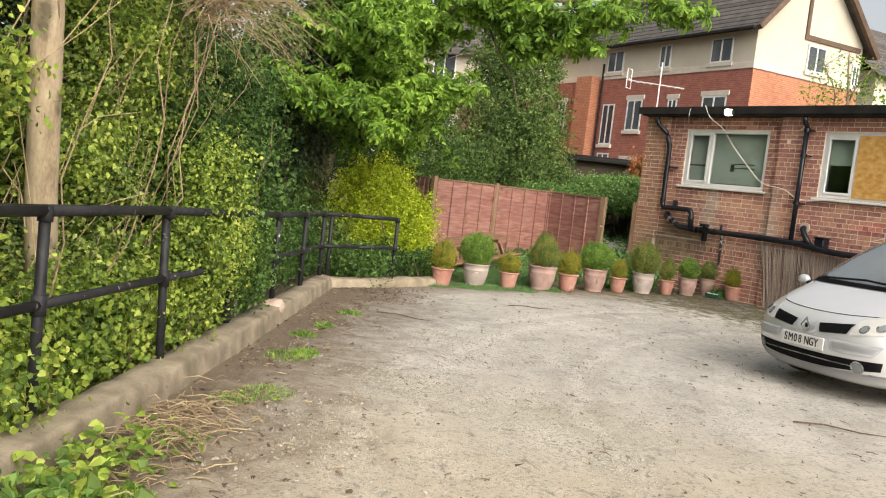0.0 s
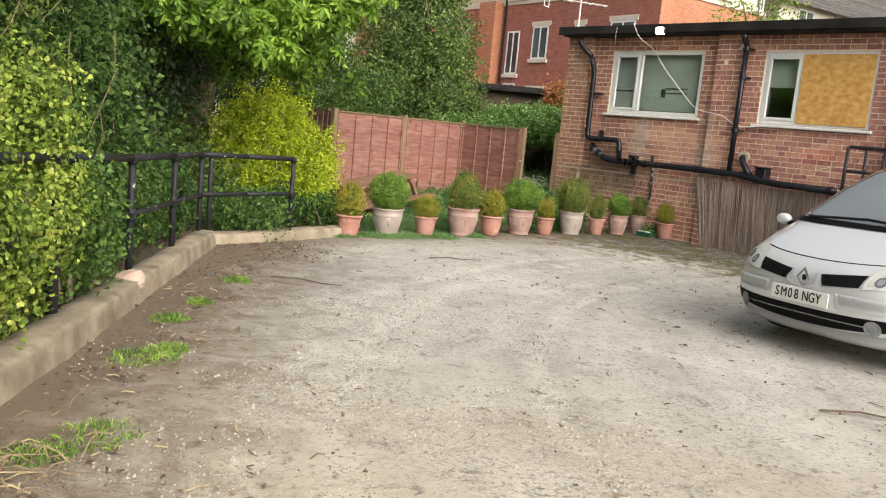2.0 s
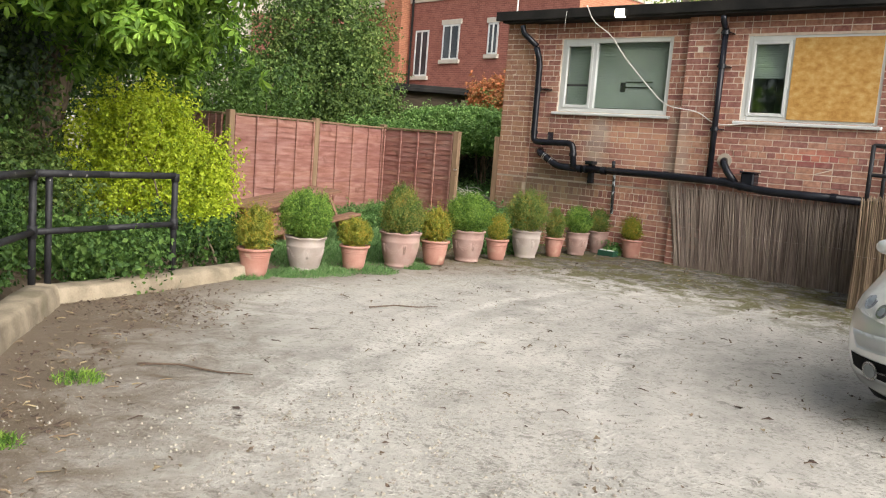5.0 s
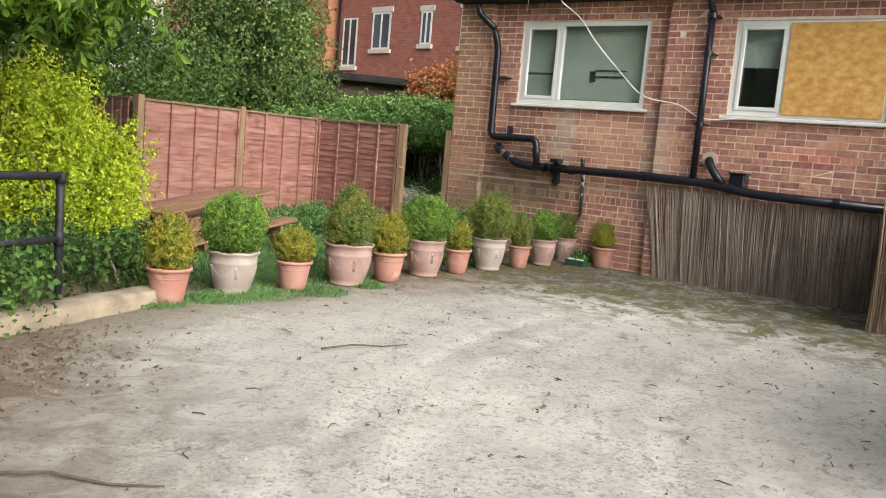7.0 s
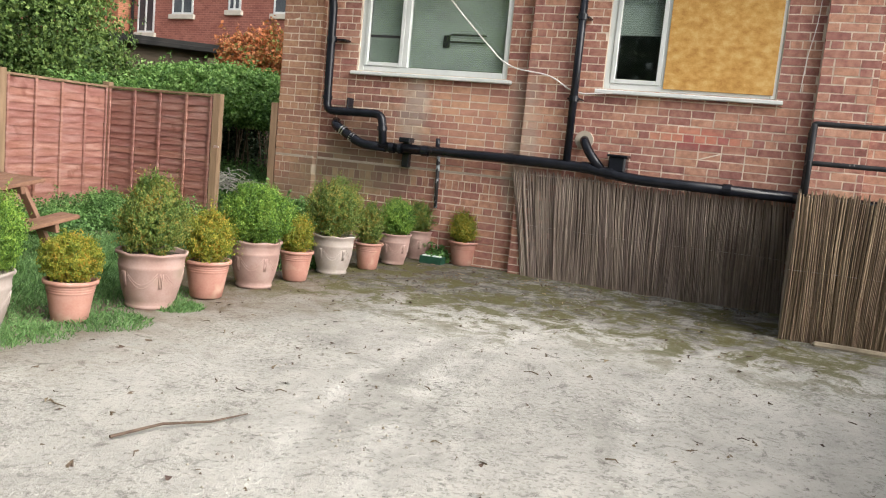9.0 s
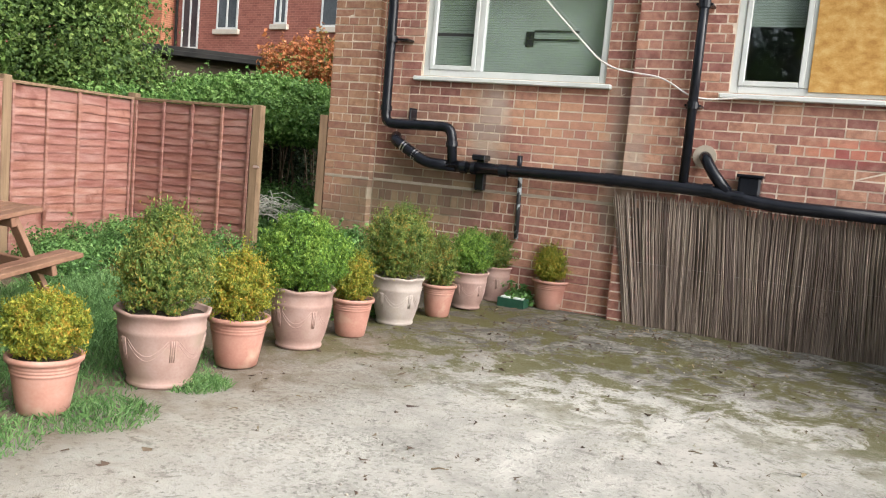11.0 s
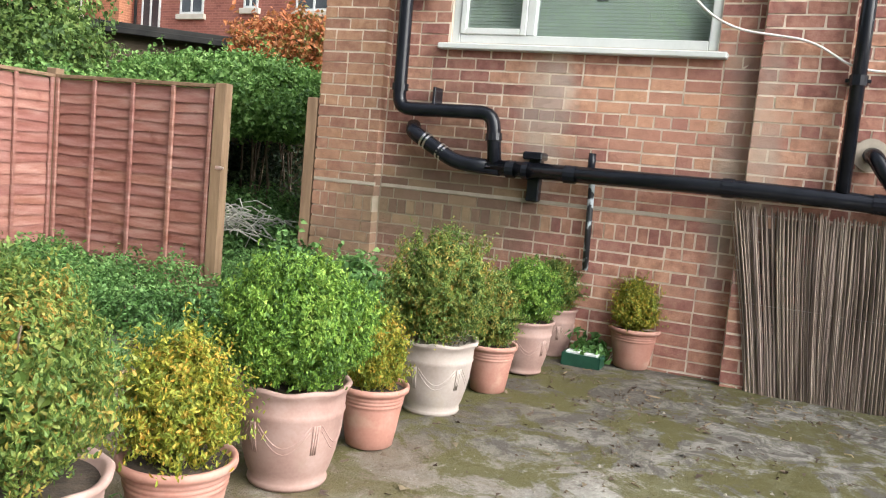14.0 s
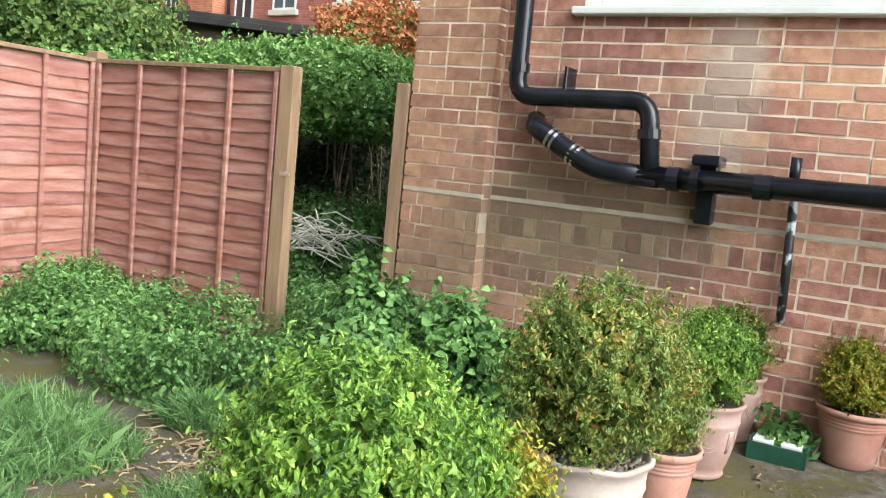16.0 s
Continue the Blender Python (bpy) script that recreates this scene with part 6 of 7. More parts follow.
def build_green():
    rg = np.random.default_rng(4)
    # hedge behind the railing, in stretches; its sunlit look is in the leaf colour
    for k, (y0, y1, hh) in enumerate(((-2.5, 2.0, 4.4), (2.0, 4.6, 4.6), (4.6, 7.2, 4.4), (7.2, 9.6, 3.2), (9.6, 11.6, 2.4))):
        bl = []
        for i in range(25):
            y = rg.uniform(y0, y1)
            z = 0.2 + (hh - 0.2) * (i * 7 % 25 + rg.uniform(0, 1)) / 25
            x = -2.62 - 0.10 * abs(z - 1.5) - rg.uniform(0, 0.8) + (0.25 if z < 0.8 else 0.0)
            bl.append((x, y, z, rg.uniform(0.35, 0.7), rg.uniform(0.35, 0.7), rg.uniform(0.3, 0.65)))
        # past y0 = 7 the dark leaf stands in for the hedge's shaded end
        near = 2.0 <= y0 < 9
        if near:
            bush("bramble", (-2.8, (y0 + y1) / 2, 0), bl[::3], 24000, 0.036, L_BRAMBLE, 130 + k, "dull green bramble tangled in the tall hedge", -0.15, "bramble", 5, lump=0.4, shell=0.4, hexa=True)
        bush("hedge", (-2.9, (y0 + y1) / 2, 0), [c for i, c in enumerate(bl) if i % 3] if near else bl, 62000 if near else 12000, 0.043 if near else 0.075, L_SUNNY if y0 < 7 else L_DARK, 30 + k, "tall overgrown hedge behind the black railing, sunlit near and shaded far by leaf colour", -0.15, "hedge", 9 if near else 18, lump=0.4, shell=0.34 if near else 0.25, hexa=near)
        low = [(-2.16 + rg.normal(0, 0.1), rg.uniform(y0, y1), rg.uniform(0.0, 0.45), 0.27, 0.42, 0.34) for i in range(15)]
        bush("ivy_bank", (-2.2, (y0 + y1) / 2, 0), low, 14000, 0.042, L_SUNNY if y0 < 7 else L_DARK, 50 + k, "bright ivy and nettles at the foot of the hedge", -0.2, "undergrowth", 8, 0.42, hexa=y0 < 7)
    bush("overgrown_shrub", (-1.95, 6.9, 0), [(-1.90, 6.2, 0.45, 0.28, 0.4, 0.5), (-1.84, 6.8, 0.55, 0.27, 0.42, 0.45), (-1.95, 6.9, 1.1, 0.28, 0.45, 0.36), (-2.0, 5.9, 0.2, 0.2, 0.3, 0.3)], 15000, 0.033, L_SUNNY, 57, "bright shrub growing through the black railing", -0.1, "bush", 8, 0.42, lump=0.4, shell=0.4, hexa=True)
    bush("overgrown_shrub", (-1.9, 7.5, 0), [(-1.82, 7.4, 0.4, 0.27, 0.4, 0.45), (-1.85, 7.9, 0.15, 0.22, 0.3, 0.3), (-1.92, 7.3, 0.9, 0.22, 0.3, 0.3)], 9000, 0.036, L_MID, 58, "dull green shrub leaning over the kerb", -0.1, "bush", 6, 0.42, lump=0.4, shell=0.4, hexa=True)
    # wood behind the hedge, its leaves coloured dark as if in shade
    back = [(rg.uniform(-8.5, -4.2), rg.uniform(-3, 16), rg.uniform(0.5, 6.5), 1.4, 1.5, 1.4) for i in range(46)]
    tree("tree", (-5.5, 8.0, -0.2), (-5.3, 8.2, 6.5), 0.22, 0.08, [((-5.5, 8, 2.5), (-4.0, 6.5, 5.0), 0.08), ((-5.4, 8, 3.2), (-6.5, 10, 6.0), 0.08)], back, 34000, 0.16, L_SHADE, 61, "dense wood behind the hedge, its shade put into dark leaves", -0.2)
    # pale trunk among the hedge
    pale = surf("pale_bark", [(0.20, 0.15, 0.09), (0.33, 0.26, 0.17), (0.42, 0.34, 0.24)], 5, 0.9, 0.4, 40, stretch=(2, 2, 0.7), spots=((0.10, 0.08, 0.05), 4, 0.55, 0.65))
    tree("tree", (-2.40, 5.10, -0.2), (-2.42, 5.12, 5.2), 0.10, 0.08, [((-2.52, 5.11, 3.2), (-1.7, 4.8, 4.6), 0.05), ((-2.52, 5.11, 3.6), (-3.0, 5.6, 5.4), 0.05)], [(-2.3, 5.2, 4.6, 1.1, 1.3, 0.7), (-2.9, 4.0, 4.4, 0.9, 1.0, 0.7), (-2.4, 6.6, 4.7, 0.9, 1.0, 0.6)], 2600, 0.15, L_TREE, 62, "slender tree with a pale mottled trunk in the hedge", 2.0, pale, fans=True)
    # big broadleaf tree past the end of the yard
    tree("tree", (-2.75, 15.6, -0.3), (-2.3, 15.3, 6.2), 0.26, 0.12,
         [((-2.6, 15.5, 2.6), (-0.6, 14.2, 3.9), 0.09), ((-2.5, 15.4, 3.4), (1.6, 13.2, 4.3), 0.10), ((-2.5, 15.4, 4.0), (3.2, 13.2, 4.4), 0.08), ((-2.6, 15.5, 3.0), (-4.4, 14.0, 5.0), 0.08), ((-2.4, 15.3, 4.6), (-1.0, 16.5, 6.8), 0.08)],
         [(-1.6, 14.6, 4.3, 1.0, 1.0, 0.55), (-0.7, 14.3, 3.9, 0.75, 0.8, 0.42), (-1.2, 14.4, 3.0, 0.7, 0.7, 0.40), (-2.4, 14.2, 3.5, 0.9, 0.8, 0.5), (-2.2, 14.6, 5.3, 1.3, 1.1, 0.7), (-0.6, 14.8, 5.2, 1.0, 1.0, 0.5),
          (0.9, 13.6, 4.1, 0.75, 0.7, 0.34), (2.0, 13.2, 4.15, 0.75, 0.6, 0.30), (3.2, 13.2, 4.35, 0.55, 0.5, 0.22), (0.2, 13.8, 4.3, 0.7, 0.7, 0.4), (1.0, 13.7, 3.65, 0.5, 0.5, 0.3), (1.7, 13.4, 3.75, 0.42, 0.4, 0.26), (1.4, 13.6, 5.6, 1.2, 0.9, 0.4), (-3.6, 14.0, 4.6, 1.1, 1.0, 0.7), (-3.4, 13.8, 2.6, 0.8, 0.7, 0.5), (-1.9, 13.6, 2.3, 0.55, 0.5, 0.32), (-1.0, 15.2, 6.2, 1.4, 1.2, 0.6),
          (-1.5, 15.8, 3.3, 1.1, 0.9, 0.9), (-1.1, 16.0, 2.3, 0.9, 0.8, 0.6), (-2.2, 15.6, 2.4, 0.9, 0.8, 0.7),
          (-1.7, 12.9, 2.35, 0.6, 0.5, 0.32), (-0.75, 13.1, 2.55, 0.6, 0.5, 0.28), (-2.5, 12.8, 2.55, 0.7, 0.5, 0.36), (-0.2, 13.3, 2.75, 0.45, 0.5, 0.25), (-1.1, 12.8, 2.0, 0.35, 0.35, 0.2), (-1.5, 12.9, 3.5, 0.9, 0.6, 0.4)],
         10500, 0.17, L_TREE, 63, "tall chestnut tree with fresh green hanging hand-shaped leaves", 1.5, lump=0.34, shell=0.4, fans=True)
    # ivy clad trunk and thicket under it, the thicket's shade in its leaf colour
    tree("tree", (-2.9, 16.9, -0.3), (-2.8, 16.9, 5.5), 0.20, 0.10, [((-2.85, 16.9, 3), (-4, 17.5, 5), 0.07)], [(-2.9, 16.9, 0.3 + 0.55 * k, 0.42, 0.42, 0.5) for k in range(10)], 20000, 0.06, L_IVY, 64, "tree trunk thickly wrapped in dark ivy", -0.3, hexa=True)
    bush("thicket", (-4.2, 15.2, -0.3), [(rg.uniform(-6, -2.6), rg.uniform(13, 18.5), rg.uniform(0, 3.5), 0.9, 0.9, 0.8) for i in range(20)], 30000, 0.08, L_SHADE, 65, "shrub thicket under the trees, its shade put into dark leaves", -0.4, "thicket")
    bush("ivy_bank", (-2.8, 15.0, -0.3), [(-2.75, 15.3, 0.2 + 0.4 * k, 0.5, 0.4, 0.4) for k in range(11)] + [(-3.3 + 0.15 * (k % 3), 13.4 + 0.5 * (k % 4), 0.3 + 0.35 * k, 0.55, 0.55, 0.45) for k in range(10)] + [(rg.uniform(-3.6, -2.0), rg.uniform(14.0, 15.2), rg.uniform(-0.1, 0.7), 0.5, 0.45, 0.4) for k in range(7)], 26000, 0.055, L_IVY, 78, "dark ivy over the foot of the big tree", -0.4, "ivy", 6, hexa=True)
    bush("golden_bush", (-1.35, 15.6, -0.35), [(-1.25, 15.6, 0.35, 0.85, 0.85, 0.75), (-0.75, 15.75, 0.2, 0.55, 0.7, 0.7), (-1.7, 15.5, 0.5, 0.6, 0.7, 0.65), (-1.5, 15.5, 1.05, 0.7, 0.7, 0.45), (-0.85, 15.6, 0.75, 0.45, 0.5, 0.4), (-0.6, 15.4, -0.05, 0.4, 0.4, 0.4), (-1.2, 15.4, 1.25, 0.45, 0.45, 0.35), (-0.5, 15.6, 0.5, 0.3, 0.35, 0.35)], 38000, 0.042, L_YELLOW, 66, "golden yellow-green bush beside the fence", -0.4, "bush", 20, 0.42, lump=0.42, shell=0.3)
    bush("undergrowth", (-1.2, 13.2, -0.35), [(rg.uniform(-2.2, -0.1), rg.uniform(12.9, 14.6), -0.15, 0.4, 0.4, 0.28) for i in range(16)] + [(rg.uniform(-2.4, -1.0), rg.uniform(11.9, 13), -0.1, 0.35, 0.35, 0.3) for i in range(8)], 11000, 0.05, L_DARK, 67, "low ivy and weeds behind the back kerb", -0.36, "undergrowth", 10, 0.4)
    bush("thicket", (-2.2, 19.6, -0.4), [(-3.4 + 0.36 * k, 19.2 + 0.25 * (k % 4), 1.6 + 0.55 * (k % 5), 0.85, 0.7, 0.7) for k in range(8)], 15000, 0.07, L_MID, 79, "tall mixed shrubs under the trees", -0.3, "thicket", 6)
    # ivy covered tree behind the fence
    tree("tree", (1.4, 24.3, -0.4), (1.4, 24.3, 6.4), 0.22, 0.06, [((1.4, 24.3, 3), (0.3, 24, 5.4), 0.06), ((1.4, 24.3, 3.5), (2.6, 24, 5.6), 0.06)],
         [(1.4, 24.0, 0.8, 2.3, 1.5, 1.4), (1.4, 24.0, 2.2, 2.0, 1.3, 1.2), (1.5, 24.1, 3.5, 1.65, 1.2, 1.1), (1.45, 24.2, 4.8, 1.35, 1.0, 1.0), (1.4, 24.3, 6.0, 1.1, 0.9, 0.9), (1.2, 24.3, 7.0, 0.9, 0.7, 0.8), (0.4, 23.6, 1.8, 0.8, 0.7, 0.8), (2.5, 23.4, 1.6, 1.0, 0.8, 0.8), (3.0, 23.2, 0.9, 0.8, 0.7, 0.7), (2.3, 23.8, 3.0, 0.7, 0.6, 0.6)],
         95000, 0.07, L_IVY, 68, "ivy-covered evergreen tree behind the fence", -0.3, lump=0.2, shell=0.3, hexa=True)
    bush("hedge", (-0.5, 21.0, -0.4), [(rg.uniform(-3.0, 0.6), rg.uniform(20.0, 22.5), rg.uniform(0.4, 1.9), 0.8, 0.7, 0.6) for i in range(16)], 18000, 0.08, L_MID, 69, "mixed green hedge behind the timber fence", -0.3, "hedge")
    # the blobs further back and on top are an added roof to darken the passage
    bush("laurel_hedge", (4.6, 21.8, -0.4), [(2.6, 22.2, 0.9, 0.9, 0.6, 0.7), (3.5, 22.2, 1.1, 0.7, 0.6, 0.5), (4.3, 21.9, 1.35, 0.65, 0.55, 0.45), (5.0, 21.5, 1.45, 0.6, 0.55, 0.42), (5.5, 21.2, 1.35, 0.45, 0.5, 0.45), (4.8, 21.3, 1.05, 0.5, 0.4, 0.35), (4.0, 22.0, 1.45, 0.45, 0.5, 0.35), (4.2, 22.8, 1.4, 0.7, 0.6, 0.28), (5.1, 22.6, 1.5, 0.7, 0.7, 0.28), (4.7, 23.5, 1.5, 0.9, 0.6, 0.28), (3.8, 23.3, 1.4, 0.8, 0.7, 0.28), (5.6, 23.2, 1.5, 0.8, 0.7, 0.28), (4.6, 24.3, 1.6, 1.2, 0.7, 0.3), (4.3, 20.9, 1.35, 0.5, 0.4, 0.33), (5.0, 20.6, 1.2, 0.45, 0.4, 0.36), (4.7, 22.0, 1.75, 1.0, 0.9, 0.2), (4.5, 23.0, 1.75, 1.1, 0.8, 0.2)], 85000, 0.054, L_LAUREL, 70, "bright green hedge overhanging the passage, with added leaf layers that shade it", 0.98, "hedge", 12, 0.42)
    # the hollow's shade is put into these dark leaves as well
    bush("thicket", (4.6, 22.4, -0.4), [(rg.uniform(3.4, 6.2), rg.uniform(24.4, 25.2), rg.uniform(0.0, 1.5), 0.6, 0.5, 0.5) for i in range(18)] + [(rg.uniform(2.9, 3.9), rg.uniform(20.6, 24), rg.uniform(0.1, 1.2), 0.35, 0.5, 0.4) for i in range(9)], 14000, 0.08, L_SHADE, 71, "thicket at the end of the passage, its shade put into dark leaves", -0.4, "thicket")
    bush("red_bush", (6.0, 24.2, -0.4), [(5.6, 24.2, 2.35, 0.55, 0.45, 0.4), (6.2, 24.1, 2.5, 0.6, 0.45, 0.45), (6.8, 24.0, 2.3, 0.6, 0.5, 0.4), (5.9, 24.2, 1.7, 0.9, 0.5, 0.6)], 9000, 0.075, L_RED, 72, "shrub with orange-red young leaves beyond the fence", 0.2, "bush")
    # young tree against the far gable
    tree("tree", (13.6, 30.2, -0.4), (13.6, 30.2, 7.4), 0.10, 0.03, [((13.6, 30.2, 5), (12.6, 30, 7.2), 0.04), ((13.6, 30.2, 5.4), (14.8, 30.1, 7.4), 0.04)], [(13.6, 30.1, 6.6, 1.3, 0.8, 0.9), (12.8, 30.1, 6.0, 0.8, 0.6, 0.6), (14.6, 30, 6.2, 0.8, 0.6, 0.7)], 1000, 0.09, L_TREE, 73, "thin young tree in front of the gable", 3.0)
    # nettles between the pots and the fence
    nb = []
    for i in range(70):
        x, y = rg.uniform(1.3, 4.3), rg.uniform(15.2, 19.2)
        v = Vector((x - 4.70, y - 17.15, 0))
        out, s = -(v.x * 0.813 + v.y * 0.582), v.x * 0.582 - v.y * 0.813
        fence = (x - F_COR.x) * 0.807 - (y - F_COR.y) * -0.59
        if out < 0.12 and s > -1.1:
            continue
        if y - 17.11 > (x + 0.33) * 0.967 - 0.25 or (s < -1.75 and out < 0.55):
            continue
        if (x < 3.0 and y < 17.15) or y < 15.15 + (x - 2.74) * 0.6:
            continue
        near_fence = max(0.0, 1.3 - abs(out - 0.4))
        h = 0.13 + 0.12 * near_fence + rg.uniform(0, 0.06)
        nb.append((x, y, -0.34 + h * 0.5, 0.24, 0.24, h))
    for i in range(22):
        p = F_MID.lerp(F_COR, rg.uniform(-0.1, 0.95)) + Vector((0.69, -0.72, 0)) * rg.uniform(0.25, 1.0)
        nb.append((p.x, p.y, -0.26, 0.24, 0.24, rg.uniform(0.16, 0.28)))
    for i in range(9):
        nb.append((rg.uniform(3.3, 4.4), rg.uniform(18.6, 20.2), -0.26, 0.3, 0.3, 0.14))
    bush("nettles", (2.9, 17.0, -0.36), nb, 74000, 0.031, L_NETTLE, 74, "bed of green nettles and weeds below the fence", -0.36, "nettles", 30, 0.36, 0.5, hexa=True)
    bush("weeds", (3.75, 17.1, -0.36), [(3.62, 17.15, -0.05, 0.25, 0.25, 0.33), (3.95, 16.9, -0.08, 0.22, 0.2, 0.30), (4.2, 16.75, -0.14, 0.2, 0.18, 0.24), (3.5, 16.85, -0.15, 0.3, 0.25, 0.2)], 9000, 0.05, L_NETTLE, 75, "tall weeds with broad leaves against the brick corner", -0.36, "weeds", 10, 0.36, 0.5, hexa=True)
    bush("weeds", (4.4, 20.0, -0.36), [(rg.uniform(3.5, 5.3), yy, -0.36 + 0.1 * min(yy - 18.2, 2.4), 0.40, 0.32, 0.14 + 0.16 * min(yy - 18.2, 2.4)) for yy in np.linspace(18.3, 22.2, 42)], 22000, 0.05, L_NETTLE, 76, "low weeds covering the passage floor", -0.38, "weeds", 4, 0.4, 0.5)
    bush("weeds", (5.45, 16.15, -0.36), [(5.38, 16.0, -0.28, 0.14, 0.12, 0.09), (5.5, 16.1, -0.25, 0.12, 0.12, 0.12), (6.02, 15.6, -0.30, 0.12, 0.1, 0.07), (6.3, 15.2, -0.31, 0.1, 0.1, 0.05)], 420, 0.06, L_NETTLE, 77, "small leafy weeds at the foot of the brick wall", -0.36, "weeds", 3, 0.45, 0.5)
    # docks and withered weeds by the kerb
    for k, (x, y, s, n) in enumerate(((-1.42, 2.55, 0.14, 260), (-1.40, 3.2, 0.13, 230), (-1.48, 2.2, 0.14, 240), (-1.42, 3.75, 0.10, 130), (-1.44, 2.9, 0.11, 220))):
        P = np.column_stack([rg.normal(x, 0.13, n), rg.normal(y, 0.2, n), gz(x, y) + np.abs(rg.normal(0.07, 0.06, n))])
        ob = leaves("dock_weed", P, np.tile([0.2, -0.2, 1.0], (n, 1)), s * 0.55, L_SUNNY if k % 2 else L_MID, seed=80 + k, aspect=0.36, spread=0.5, droop=0.1, hexa=True)
        tagged(ob, "broad-leaved weeds growing at the foot of the kerb", "weeds", kind="stuff")


def grass_patch(spots, blades, length, seed, label, leaf=None):
    rg = np.random.default_rng(seed)
    S = np.array(spots)
    k = rg.integers(0, len(S), blades)
    a, q = rg.uniform(0, 6.283, blades), np.sqrt(rg.uniform(0, 1, blades))
    x, y = S[k, 0] + S[k, 2] * q * np.cos(a), S[k, 1] + S[k, 2] * q * np.sin(a)
    z = np.array([gz(u, v) for u, v in zip(x, y)])
    P = np.column_stack([x, y, z - 0.008])
    L = length * rg.uniform(0.4, 1.2, (blades, 1)) * (1.15 - 0.6 * q[:, None])
    d = unit(np.column_stack([rg.normal(0, 0.45, blades), rg.normal(0, 0.45, blades), np.ones(blades)]))
    s = unit(np.cross(d, rg.normal(0, 1, (blades, 3)))) * 0.0028
    tip = P + d * L + np.column_stack([d[:, 0], d[:, 1], -0.3 * np.ones(blades)]) * L * 0.45
    mid = P + d * L * 0.6
    v = np.stack([P - s, P + s, mid + s * 0.8, tip, mid - s * 0.8], 1)
    ob = raw("grass", v.reshape(-1, 3), np.arange(blades * 5).reshape(blades, 5), leaf or L_GRASS)
    tagged(ob, label, "grass", kind="stuff")


def scatter(name, n, region, make, material, seed, label, cat):
    """Small bits strewn over the ground."""
    rg = np.random.default_rng(seed)
    bm = bmesh.new()
    for i in range(n):
        x, y = region(rg)
        make(bm, x, y, gz(x, y), rg)
    tagged(part(name, bm, material), label, cat, kind="stuff")


def pebble(bm, x, y, z, rg):
    e = rg.uniform(0.004, 0.012)
    a = rg.uniform(0, 6.28)
    ring = [bm.verts.new((x + e * math.cos(a + k * 1.257) * rg.uniform(0.7, 1.2), y + e * math.sin(a + k * 1.257) * rg.uniform(0.7, 1.2), z - 0.004)) for k in range(5)]
    top = bm.verts.new((x, y, z + e * 0.6))
    for k in range(5):
        bm.faces.new((ring[k], ring[(k + 1) % 5], top))


def clod(bm, x, y, z, rg):
    e = rg.uniform(0.006, 0.020)
    pebble(bm, x, y, z, rg)
    v = [bm.verts.new((x + rg.normal(0, e), y + rg.normal(0, e), z + abs(rg.normal(0.008, 0.006)))) for k in range(4)]
    bm.faces.new(v)


def stick(bm, x, y, z, rg):
    a, L = rg.uniform(0, 6.28), rg.uniform(0.03, 0.10)
    d = Vector((math.cos(a), math.sin(a), 0)) * L / 2
    c = Vector((x, y, z + 0.008))
    tube(bm, [c - d, c + Vector((rg.normal(0, 0.01), rg.normal(0, 0.01), 0.006)), c + d], [0.004, 0.0035, 0.002], 5)


def long_stick(bm, x, y, z, rg):
    a, L = rg.uniform(-0.6, 0.3), rg.uniform(0.3, 0.7)
    d = Vector((math.cos(a), math.sin(a), 0)) * L / 2
    c = Vector((x, y, z + 0.012))
    tube(bm, [c - d, c - d * 0.3 + Vector((0.01, 0.03, 0.008)), c + d * 0.4 + Vector((0, -0.02, 0)), c + d], [0.008, 0.007, 0.006, 0.003], 6)


